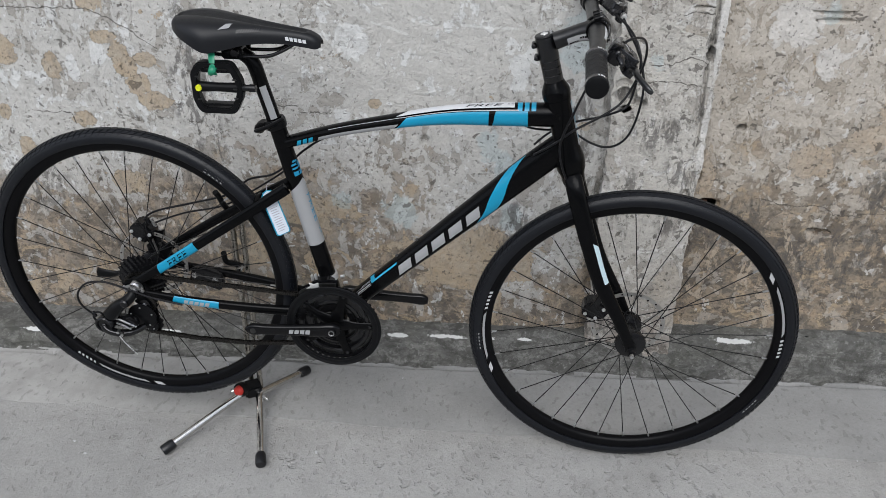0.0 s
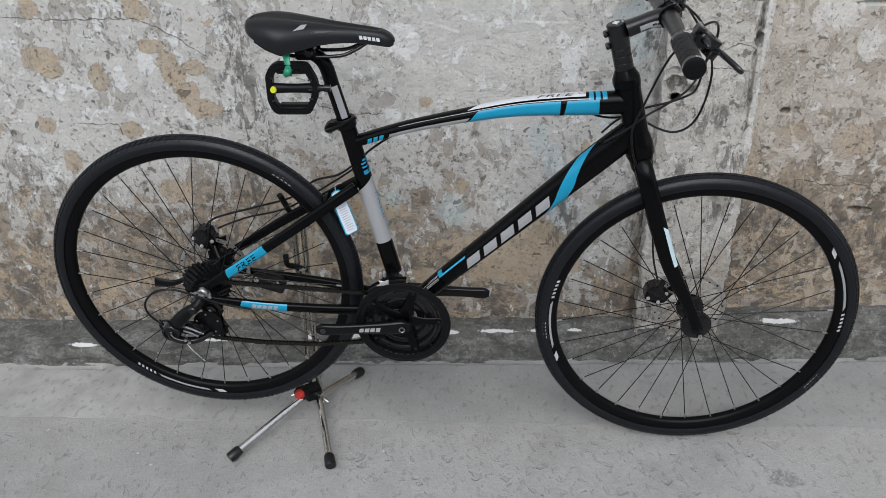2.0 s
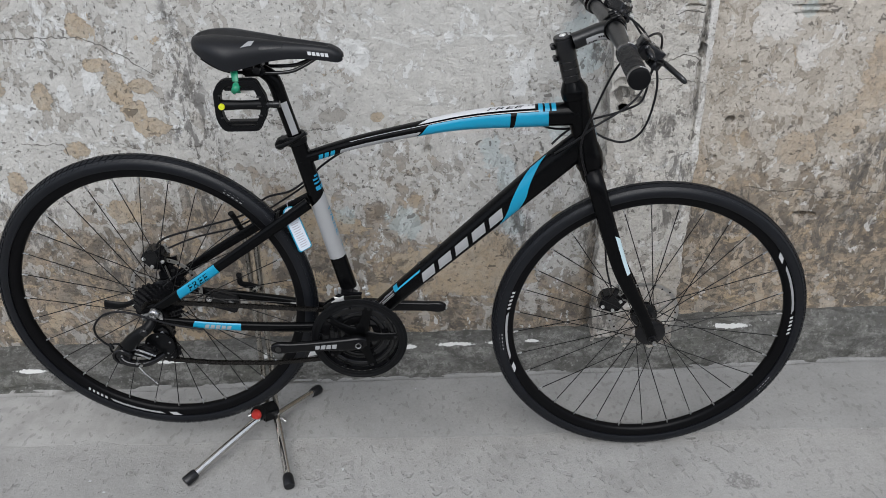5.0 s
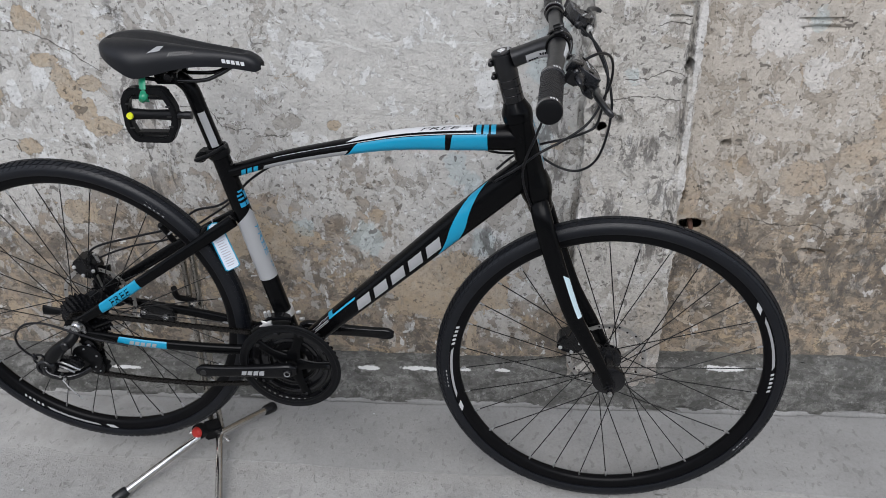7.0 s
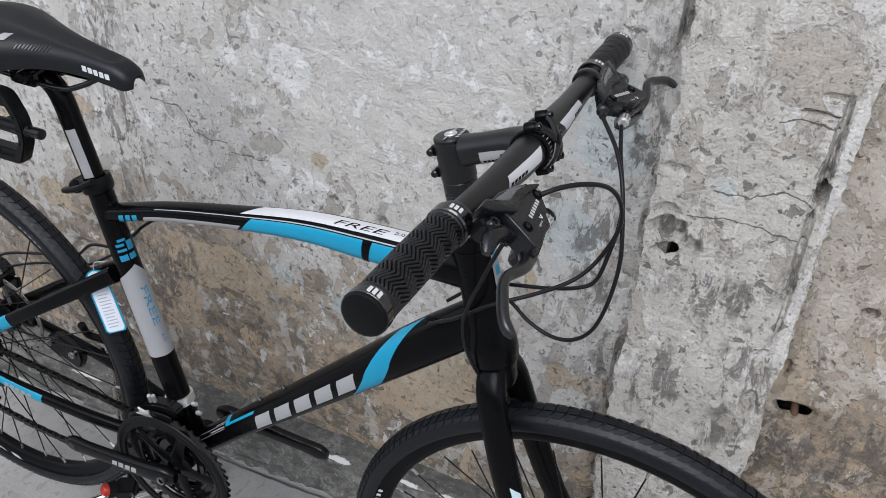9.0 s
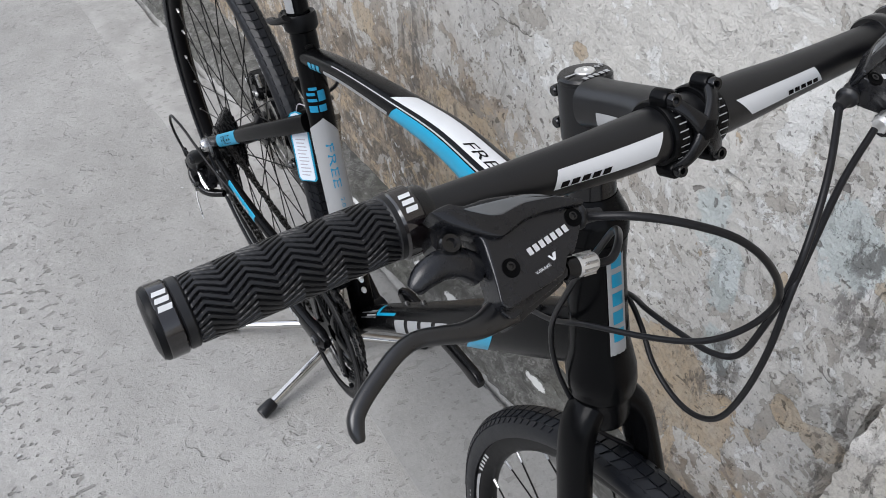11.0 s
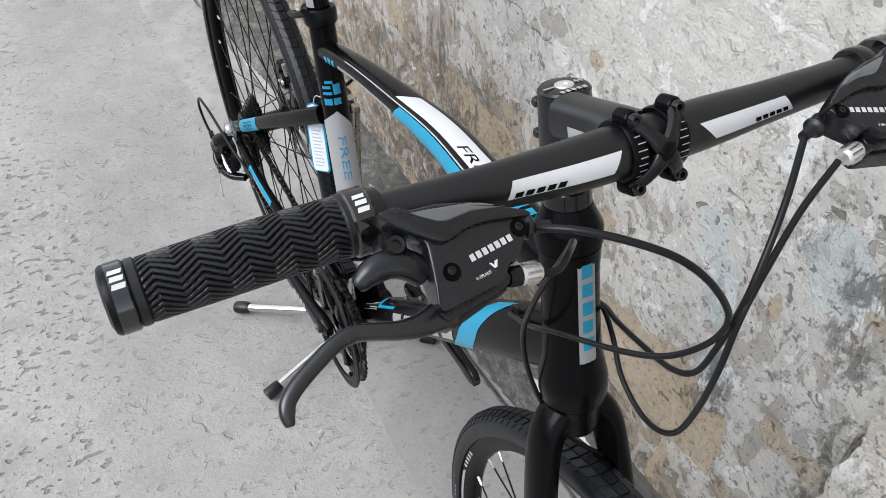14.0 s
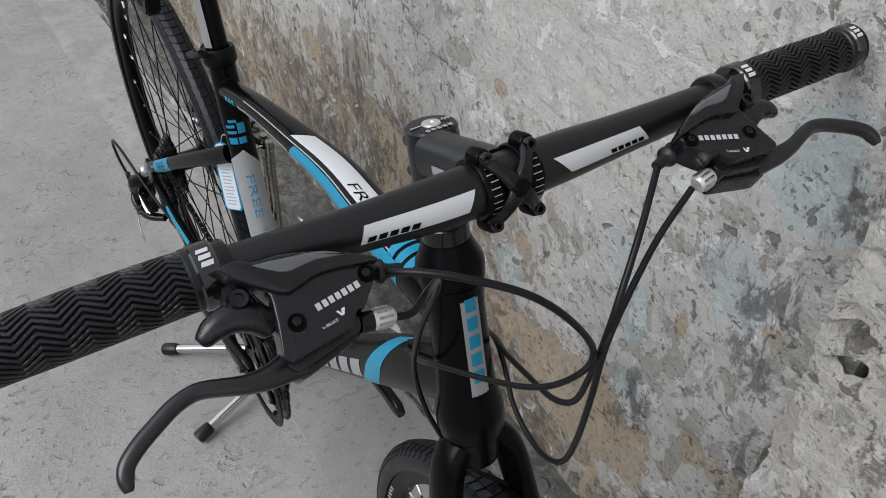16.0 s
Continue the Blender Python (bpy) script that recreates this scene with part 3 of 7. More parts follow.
class Tube:
    """A tube swept along a path, oval where two half sizes are given (first across y or the side, then the other way)."""

    def __init__(self, points, radii, smooth=6, side=(0, -1, 0), expo=2.0):
        rows = [(*p, *(r if isinstance(r, (tuple, list)) else (r, r))) for p, r in zip(points, radii)]
        if smooth:
            rows = smooth_path(rows, smooth)
        rows = np.array(rows, float)
        self.c, self.r, self.expo = rows[:, :3], rows[:, 3:5], expo
        d = np.gradient(self.c, axis=0)
        self.d = d / np.linalg.norm(d, axis=1)[:, None]
        u = np.array(side, float)
        us, vs = [], []
        for t in self.d:
            u = u - t * (u @ t)
            u = u / np.linalg.norm(u)
            us.append(u)
            vs.append(np.cross(u, t))
        self.u, self.v = np.array(us), np.array(vs)
        step = np.linalg.norm(np.diff(self.c, axis=0), axis=1)
        self.s = np.concatenate([[0], np.cumsum(step)])
        self.length = self.s[-1]

    def at(self, s, a, off=0.0):
        """The point at length s and angle a (degrees; 0: the side, 90: up) and off metres above the surface."""
        g = lambda q: np.array([np.interp(s, self.s, q[:, k]) for k in range(q.shape[1])])
        c, r, u, v = g(self.c), g(self.r), g(self.u), g(self.v)
        ca, sa = math.cos(radians(a)), math.sin(radians(a))
        e = 2.0 / self.expo
        ca, sa = math.copysign(abs(ca) ** e, ca), math.copysign(abs(sa) ** e, sa)
        return Vector(c + u * (r[0] + off) * ca + v * (r[1] + off) * sa)

    def mesh(self, bm=None, seg=18, round_ends=0.0):
        bm = bm or bmesh.new()
        rings = []
        for i in range(len(self.c)):
            ring = []
            for k in range(seg):
                a = 2 * math.pi * k / seg
                ca, sa = math.cos(a), math.sin(a)
                e = 2.0 / self.expo
                ca, sa = math.copysign(abs(ca) ** e, ca), math.copysign(abs(sa) ** e, sa)
                ring.append(bm.verts.new(self.c[i] + self.u[i] * self.r[i, 0] * ca + self.v[i] * self.r[i, 1] * sa))
            rings.append(ring)
        if round_ends:
            for end, way in ((0, -1), (-1, 1)):
                tip = []
                for k in range(seg):
                    w = Vector(self.c[end]) + (rings[end][k].co - Vector(self.c[end])) * 0.72 + Vector(self.d[end]) * way * round_ends
                    tip.append(bm.verts.new(w))
                rings.insert(0 if end == 0 else len(rings), tip)
        for a, b in zip(rings, rings[1:]):
            for k in range(seg):
                bm.faces.new((a[k], a[(k + 1) % seg], b[(k + 1) % seg], b[k]))
        bm.faces.new(rings[0][::-1])
        bm.faces.new(rings[-1])
        return bm

    def patch(self, s0, s1, a0, a1, skew=0.0, skew_end=None, off=0.0004, bm=None, ns=10, na=8):
        """A lacquer or print field on the tube, its ends slanted by skew metres."""
        bm = bm or bmesh.new()
        skew_end = skew if skew_end is None else skew_end
        grid = []
        for i in range(ns + 1):
            row = []
            for j in range(na + 1):
                w = j / na
                lo, hi = s0 + skew * w, s1 + skew_end * w
                row.append(bm.verts.new(self.at(lo + (hi - lo) * i / ns, a0 + (a1 - a0) * w, off)))
            grid.append(row)
        for i in range(ns):
            for j in range(na):
                bm.faces.new((grid[i][j], grid[i + 1][j], grid[i + 1][j + 1], grid[i][j + 1]))
        return bm


def rod(points, radius, seg=10, smooth=6, round_ends=0.0, bm=None, side=(0.3, -0.8, 0.52)):
    return Tube(points, [radius] * len(points), smooth, side).mesh(bm, seg, round_ends)


def basis(axis):
    z = Vector(axis).normalized()
    x = z.orthogonal().normalized()
    if abs(z.y) > 0.99:
        x = Vector((1, 0, 0))
    return x, z.cross(x), z


def lathe(profile, centre, axis=(0, -1, 0), seg=32, bm=None, closed=False):
    """Turns rows of (radius, height along the axis) about the axis."""
    bm = bm or bmesh.new()
    x, y, z = basis(axis)
    c = Vector(centre)
    rings = []
    for r, h in profile:
        if r < 1e-7:
            rings.append([bm.verts.new(c + z * h)])
        else:
            rings.append([bm.verts.new(c + z * h + (x * math.cos(2 * math.pi * k / seg) + y * math.sin(2 * math.pi * k / seg)) * r) for k in range(seg)])
    pairs = list(zip(rings, rings[1:]))
    if closed:
        pairs.append((rings[-1], rings[0]))
    for a, b in pairs:
        for k in range(seg):
            m = (k + 1) % seg
            if len(a) == 1 and len(b) == 1:
                continue
            if len(a) == 1:
                bm.faces.new((a[0], b[m], b[k]))
            elif len(b) == 1:
                bm.faces.new((a[k], a[m], b[0]))
            else:
                bm.faces.new((a[k], a[m], b[m], b[k]))
    return bm


def prism(outline, origin, ex, ey, depth, bevel=0.0, bm=None, seg=2):
    """An outline (rows of two coordinates along ex and ey) with a thickness, its edges rounded."""
    own = bmesh.new()
    o, ex, ey = Vector(origin), Vector(ex).normalized(), Vector(ey).normalized()
    ez = ex.cross(ey)
    low = [own.verts.new(o + ex * a + ey * b - ez * depth / 2) for a, b in outline]
    face = own.faces.new(low)
    out = bmesh.ops.extrude_face_region(own, geom=[face])
    bmesh.ops.translate(own, verts=[v for v in out["geom"] if isinstance(v, bmesh.types.BMVert)], vec=ez * depth)
    bmesh.ops.recalc_face_normals(own, faces=own.faces)
    if bevel:
        bmesh.ops.bevel(own, geom=list(own.edges), offset=bevel, segments=seg, affect="EDGES", clamp_overlap=True)
    if bm is None:
        return own
    return join(bm, own)


def join(bm, other):
    me = bpy.data.meshes.new("piece")
    other.to_mesh(me)
    other.free()
    bm.from_mesh(me)
    bpy.data.meshes.remove(me)
    return bm


def block(size, centre, turn=None, bevel=0.001, bm=None):
    own = bmesh.new()
    bmesh.ops.create_cube(own, size=1.0)
    bmesh.ops.scale(own, vec=size, verts=own.verts)
    if bevel:
        bmesh.ops.bevel(own, geom=list(own.edges), offset=bevel, segments=2, affect="EDGES", clamp_overlap=True)
    m = Matrix.Translation(centre) @ (turn.to_4x4() if turn else Matrix.Identity(4))
    bmesh.ops.transform(own, matrix=m, verts=own.verts)
    return own if bm is None else join(bm, own)


def domed(outline, place, n0, n1, r, rise, fine=3):
    """A moulded shell: the outline runs up from n0, rolls over with the radius r and swells by rise to its top at n1."""
    p = np.array(outline, float)
    ring = []
    k = len(p)
    for i in range(k):
        a, b, c, d = p[i - 1], p[i], p[(i + 1) % k], p[(i + 2) % k]
        for q in range(fine):
            t = q / fine
            round_ = 0.5 * (2 * b + (c - a) * t + (2 * a - 5 * b + 4 * c - d) * t ** 2 + (3 * b - a - 3 * c + d) * t ** 3)
            ring.append(0.55 * round_ + 0.45 * (b + (c - b) * t))
    ring = np.array(ring)
    turn = np.roll(ring, -1, 0) - np.roll(ring, 1, 0)
    inward = np.stack([-turn[:, 1], turn[:, 0]], 1)
    inward /= np.linalg.norm(inward, axis=1)[:, None] + 1e-9
    area = 0.5 * np.sum(ring[:, 0] * np.roll(ring[:, 1], -1) - np.roll(ring[:, 0], -1) * ring[:, 1])
    if area < 0:
        inward = -inward
    m = len(ring)
    gap = np.linalg.norm(ring[:, None] - ring[None], axis=2)
    apart = np.abs(np.arange(m)[:, None] - np.arange(m)[None])
    near = np.minimum(apart, m - apart) * np.linalg.norm(np.roll(ring, -1, 0) - ring, axis=1).mean()
    room = np.where(near > 1.7 * gap, gap, 1.0).min(axis=1)
    room = np.minimum.reduce([np.roll(room, k) + 0.0006 * abs(k) for k in range(-4, 5)])
    most = np.minimum(1.0, 0.34 * room / (2.2 * r))
    for _ in range(4):
        most = (np.roll(most, 1) + most + np.roll(most, -1)) / 3
    bm = bmesh.new()
    rows = []
    for off, h in ((0.0, n0), (0.0, n1 - r - rise), (0.13 * r, n1 - 0.62 * r - rise), (0.40 * r, n1 - 0.28 * r - rise), (0.80 * r, n1 - 0.06 * r - rise), (1.5 * r, n1 - 0.55 * rise), (2.2 * r, n1 - 0.15 * rise)):
        rows.append([bm.verts.new(place(*(q + w * off * k), h)) for q, w, k in zip(ring, inward, most)])
    for a, b in zip(rows, rows[1:]):
        for i in range(m):
            bm.faces.new((a[i], a[(i + 1) % m], b[(i + 1) % m], b[i]))
    bm.faces.new(rows[0][::-1])
    bm.faces.new(rows[-1])
    return bm


def lettering(text, size, place):
    """The outlines of text, filled, each corner carried by place(x, y)."""
    cu = bpy.data.curves.new("letters", "FONT")
    cu.body, cu.size, cu.align_x, cu.resolution_u = text, size, "CENTER", 3
    ob = bpy.data.objects.new("letters", cu)
    me = ob.to_mesh()
    bm = bmesh.new()
    vs = [bm.verts.new(place(v.co.x, v.co.y)) for v in me.vertices]
    for p in me.polygons:
        if len(set(p.vertices)) > 2:
            try:
                bm.faces.new([vs[i] for i in p.vertices])
            except ValueError:
                pass
    ob.to_mesh_clear()
    bpy.data.objects.remove(ob)
    bpy.data.curves.remove(cu)
    return bm

# ---------------------------------------------------------------- the lane: ground, apron, kerb and wall
WALL_Y, STRIP_Y, RIGHT_Y = 0.335, 0.302, 0.375


def sheet(us, vs, at):
    """A grid of quads over two rows of values."""
    bm = bmesh.new()
    rows = [[bm.verts.new(at(u, v)) for v in vs] for u in us]
    for a, b in zip(rows, rows[1:]):
        for k in range(len(vs) - 1):
            bm.faces.new((a[k], b[k], b[k + 1], a[k + 1]))
    return bm


def steps(*spans):
    """Values from span to span: rows of (start, end, step)."""
    out = []
    for a, b, d in spans:
        n = max(1, round((b - a) / d))
        out += [a + (b - a) * k / n for k in range(n)]
    out.append(spans[-1][1])
    return out


def fbm(x, y, z, octaves=4):
    return noise.fractal(Vector((x, y, z)), 1.0, 2.0, octaves)


def hole_reach(x, z, cx, cz, rx, rz):
    return math.hypot((x - cx) / rx, (z - cz) / rz) + 0.3 * noise.noise(Vector((x * 45, cz, z * 45)))


def pit_depth(x, z, holes):
    d = 0.0
    for cx, cz, rx, rz, deep in holes:
        q = hole_reach(x, z, cx, cz, rx, rz)
        if q < 1:
            d = max(d, 0.016 * min(1.0, (1 - q) * 4.0) if deep > 0.055 else deep * min(1.0, (1 - q) * 2.6))
    return d


def wall_sheet(xs, zs, y0, holes, rough, seed, edge=None, corner=None):
    def at(x, z):
        relief = rough * (fbm(x * 3, seed, z * 3, 3) + 0.45 * fbm(x * 16, seed, z * 16, 3))
        flake = noise.noise(Vector((x * 9, seed + 3, z * 9))) + 0.6 * noise.noise(Vector((x * 27, seed, z * 27)))
        relief += rough * (0.5 if flake > 0.18 else 0.0)
        dx = edge(x, z) if edge else 0.0
        if corner and x > corner:
            relief += 0.012 * min(1.0, (x - corner) / 0.02) * (0.7 + 0.6 * fbm(x * 6, 2.0, z * 9, 3)) + 0.03 * max(0.0, fbm(1.0, 2.0, z * 9, 3)) * (x > 0.5585)
        return (x + dx, y0 + relief + pit_depth(x, z, holes), z)

    return sheet(xs, zs, at)


def hollow(bm, holes, y0):
    """Opens the deepest holes into the hollow of the wall."""
    gone = []
    for f in bm.faces:
        c = f.calc_center_median()
        if c.y < y0 + 0.06:
            for h in holes:
                if h[4] > 0.055 and hole_reach(c.x, c.z, *h[:4]) < 0.78:
                    gone.append(f)
                    break
    bmesh.ops.delete(bm, geom=gone, context="FACES")
    rim = {}
    for e in bm.edges:
        if len(e.link_faces) == 1:
            for v in e.verts:
                rim.setdefault(v, []).append(e.other_vert(v))
    for _ in range(4):
        moved = {v: v.co * 0.4 + sum((o.co for o in near), Vector()) * (0.6 / len(near)) for v, near in rim.items()}
        for v, co in moved.items():
            v.co = co
    return bm


def thick(bm, to_y):
    """Gives a wall sheet its thickness by closing it at the back."""
    out = bmesh.ops.extrude_face_region(bm, geom=list(bm.faces))
    for v in out["geom"]:
        if isinstance(v, bmesh.types.BMVert):
            v.co.y = to_y
    return bm


# the long lime-washed wall
holes_main = [(-0.281, 0.776, 0.010, 0.008, 0.008), (-0.318, 0.762, 0.005, 0.010, 0.008), (-0.190, 0.624, 0.006, 0.010, 0.006), (-0.315, 0.553, 0.005, 0.014, 0.006), (-0.254, 0.722, 0.010, 0.018, 0.004), (0.147, 0.622, 0.012, 0.018, 0.010), (-0.08, 0.77, 0.010, 0.008, 0.006), (0.31, 0.685, 0.012, 0.007, 0.012), (-0.40, 0.745, 0.014, 0.016, 0.006), (0.40, 0.36, 0.022, 0.03, 0.006),
              (-0.56, 0.355, 0.05, 0.02, 0.012), (0.47, 0.435, 0.02, 0.02, 0.005)]
wall = tagged(part("wall_main", thick(wall_sheet(steps((-14, -3, 0.5), (-3, -1.15, 0.03), (-1.15, 0.53, 0.0075), (0.53, 0.60, 0.0045)), steps((-0.05, 1.22, 0.0075), (1.22, 3.4, 0.09)), WALL_Y, holes_main, 0.0028, 1.7, None, 0.545), 0.60), wall_mat),
              "old lime-washed plaster wall with torn flakes", "wall", kind="structure")

# the proud cement strip with its broken edges
holes_strip = [(0.603, 0.735, 0.019, 0.010, 0.22), (0.602, 0.766, 0.026, 0.024, 0.034), (0.624, 0.752, 0.026, 0.016, 0.024), (0.595, 0.795, 0.018, 0.016, 0.012), (0.765, 0.935, 0.0055, 0.075, 0.014), (0.766, 0.868, 0.0085, 0.017, 0.045), (0.764, 0.80, 0.005, 0.06, 0.010), (0.768, 0.70, 0.004, 0.07, 0.007), (0.740, 0.968, 0.03, 0.004, 0.008),
               (0.595, 0.86, 0.02, 0.008, 0.008), (0.575, 0.55, 0.012, 0.03, 0.010), (0.765, 0.52, 0.014, 0.03, 0.012), (0.752, 0.992, 0.02, 0.005, 0.006)]


def strip_edge(x, z):
    near_left = max(0.0, 1 - (x - 0.572) / 0.02)
    near_right = max(0.0, 1 - (0.788 - x) / 0.02)
    n1 = 0.014 * noise.noise(Vector((1.0, 4.0, z * 11))) + 0.006 * noise.noise(Vector((2.0, 4.0, z * 50)))
    n2 = 0.008 * noise.noise(Vector((7.0, 2.0, z * 12))) + 0.004 * noise.noise(Vector((9.0, 4.0, z * 60)))
    return n1 * near_left + n2 * near_right


tagged(part("wall_strip", hollow(thick(wall_sheet(steps((0.572, 0.788, 0.003)), steps((-0.05, 1.22, 0.003), (1.22, 3.4, 0.09)), STRIP_Y, holes_strip, 0.0032, 8.3, strip_edge), 0.60), holes_strip, STRIP_Y), strip_mat),
       "grey cement strip standing proud of the wall", "wall", kind="structure")

# the ochre wall past the strip
holes_right = [(0.833, 0.473, 0.036, 0.016, 0.20), (0.840, 1.070, 0.040, 0.030, 0.20), (0.878, 0.677, 0.010, 0.009, 0.030), (1.107, 0.417, 0.024, 0.010, 0.025), (1.025, 0.946, 0.045, 0.005, 0.010),
               (1.030, 0.930, 0.042, 0.005, 0.010), (0.888, 0.818, 0.010, 0.006, 0.008), (0.850, 0.578, 0.010, 0.008, 0.012), (0.80, 0.55, 0.010, 0.02, 0.015)]
tagged(part("wall_right", hollow(thick(wall_sheet(steps((0.770, 0.95, 0.0035), (0.95, 1.75, 0.0085), (1.75, 3, 0.05), (3, 14, 0.5)), steps((-0.05, 1.22, 0.0035), (1.22, 3.4, 0.09)), RIGHT_Y, holes_right, 0.0034, 15.1), 0.60), holes_right, RIGHT_Y), right_mat),
       "ochre and grey old render with pitted holes", "wall", kind="structure")


# ground, and the smoother cement apron along the wall
def apron_front(x):
    return 0.018 + 0.012 * fbm(x * 3.1, 5.0, 1.0, 4) + 0.018 * x


def ground_at(x, y):
    h = 0.0025 * fbm(x * 2.2, y * 2.2, 0.3, 3) if abs(x) < 4 and y > -4 else 0.0
    lap = 0.005 + 0.007 * max(0.0, min(1.0, (-0.25 - x) / 0.3))
    if y > apron_front(max(-2.6, min(2, x))) + 0.0008 + lap - 0.0040 * fbm(x * 6, 1.0, 4.0, 4):
        h -= 0.012
    return (x, y, h - 0.002)


tagged(part("ground", sheet(steps((-60, -3, 4.0), (-3, 2, 0.02), (2, 60, 4.0)), steps((-60, -2, 4.0), (-2, -0.06, 0.02), (-0.06, 0.09, 0.002), (0.09, 0.4, 0.1), (0.4, 30, 5)), ground_at), ground_mat),
       "worn pale grey concrete lane with pits", "ground", kind="structure")


apron_rows = sorted(set([0.0032, 0.008] + [k / 26 for k in range(27)] + [0.60 + 0.008 * k for k in range(34)]))


def foot_gap(x, w):
    """A worn crack where the apron meets the kerb."""
    q = max(-2.6, min(2.0, x))
    y = apron_front(q) * (1 - w) + 0.37 * w
    off = y - (0.245 + 0.045 * q + 0.006 * fbm(x * 7, 3.0, 1.0, 3))
    return 0.06 * max(0.0, 1 - abs(off) / 0.0065) * (0.55 + 0.45 * math.sin(x * 5.0) * math.sin(x * 13.0))


tagged(part("pavement", sheet(steps((-14, -2.6, 0.4), (-2.6, 2.0, 0.012), (2.0, 14, 0.4)), apron_rows,
                              lambda x, w: (x, apron_front(max(-2.6, min(2, x))) * (1 - w) + 0.37 * w, -0.010 + min(0.009, 3.0 * w) + min(0.003, 0.03 * w) + 0.0022 * fbm(x * 5, w * 2.4, 2.2, 4) - foot_gap(x, w))), apron_mat),
       "smoother grey cement apron along the wall", "pavement", kind="structure")


def kerb_at(x, w):
    q = max(-2.6, min(2.0, x))
    top = 0.088 + 0.030 * q
    foot = 0.256 + 0.045 * q
    prof = [(foot - 0.004, -0.004), (foot + 0.003, 0.018), (foot + 0.012, 0.5 * top), (foot + 0.022, 0.84 * top), (foot + 0.036, 0.97 * top), (0.5 * (foot + 0.37) + 0.01, top), (0.40, top + 0.004)]
    k = min(len(prof) - 2, int(w * (len(prof) - 1)))
    f = w * (len(prof) - 1) - k
    y = prof[k][0] * (1 - f) + prof[k + 1][0] * f
    z = prof[k][1] * (1 - f) + prof[k + 1][1] * f
    j = 0.008 * fbm(x * 9, w * 3, 0.7, 4) + 0.0055 * fbm(x * 40, w * 14, 3.1, 3)
    return (x, y + j * (1 if 0.02 < w < 0.95 else 0.3), z + 0.7 * j * (w > 0.25))


tagged(part("trim_kerb", sheet(steps((-14, -2.6, 0.4), (-2.6, 2.0, 0.012), (2.0, 14, 0.4)), [k / 18 for k in range(19)], kerb_at), kerb_mat),
       "low rough cement kerb at the wall's foot", "kerb", kind="structure")

# an unseen plain wall added across the lane to cut low sky light and reflections
def unseen_wall():
    bm = block((28.0, 0.25, 2.6), (0, -8.0, 1.28), None, 0.01)
    return bm


tagged(part("wall_unseen_opposite", unseen_wall(), apron_mat), "unseen plain grey wall added across the lane to block low sky", "wall", kind="structure")

# ---------------------------------------------------------------- the bicycle: frame
BB = Vector((0.0, 0.0, 0.356))
HUB_F = Vector((0.633, 0.0, 0.346))
HUB_R = Vector((-0.437, 0.0, 0.424))
STEER = Vector((-0.2563, 0.0, 0.9666))          # up along the steerer
HEAD = Vector((0.438, -0.009, 0.888))               # top of the head tube

bike = thing("bicycle", "black city bicycle with cyan blue lacquer held by a display stand", "bicycle")


def steer_at(d, across=0.0, y=0.0):
    """A point d metres up the steerer from the head tube's top, moved forward by across."""
    return HEAD + STEER * d + Vector((0.9666, 0, 0.2563)) * across + Vector((0, y, 0))


top_tube = Tube([(-0.087, 0, 0.7555), (0.02, 0, 0.7875), (0.147, 0, 0.8145), (0.235, 0, 0.829), (0.323, -0.006, 0.8375), (0.446, -0.009, 0.843)],
                [(0.0145, 0.0115), (0.0150, 0.0118), (0.0175, 0.0135), (0.0195, 0.0170), (0.0205, 0.0205), (0.0205, 0.0225)], 8, expo=2.3)
part("top_tube", top_tube.mesh(seg=28), paint_black, bike, "arched satin black top tube")
down_tube = Tube([(0.012, 0, 0.366), (0.10, 0, 0.450), (0.20, 0, 0.5415), (0.32, -0.005, 0.655), (0.40, -0.008, 0.730), (0.466, -0.009, 0.789)],
                 [(0.0200, 0.0185), (0.0215, 0.0195), (0.0235, 0.0220), (0.0240, 0.0258), (0.0222, 0.0278), (0.0185, 0.0268)], 8, expo=2.3)
part("down_tube", down_tube.mesh(seg=28), paint_black, bike, "thick satin black down tube")
seat_tube = Tube([(-0.001, 0, 0.360), (-0.043, 0, 0.545), (-0.075, 0, 0.690), (-0.0965, 0, 0.786)], [0.0180, 0.0178, 0.0172, 0.0165], 8)
part("seat_tube", seat_tube.mesh(seg=24), paint_black, bike, "satin black seat tube with a silver field")
part("bottom_bracket_shell", lathe([(0.0, 0.036), (0.017, 0.036), (0.0205, 0.034), (0.021, 0.03), (0.021, -0.03), (0.0205, -0.034), (0.017, -0.036), (0.0, -0.036)], BB, seg=28), paint_black, bike)
head_profile = [(0.0, -0.158), (0.0265, -0.158), (0.0275, -0.155), (0.0275, -0.150), (0.0285, -0.148), (0.0285, -0.135), (0.0270, -0.127), (0.0240, -0.110), (0.0228, -0.080), (0.0226, -0.035), (0.0240, -0.018),
                (0.0245, -0.013), (0.0238, -0.0125), (0.0238, -0.0105), (0.0256, -0.010), (0.0260, 0.002), (0.0250, 0.006), (0.0195, 0.018), (0.0182, 0.0215), (0.0, 0.0215)]
part("head_tube", lathe(head_profile, HEAD, STEER, 36), paint_black, bike, "flared satin black head tube with headset")

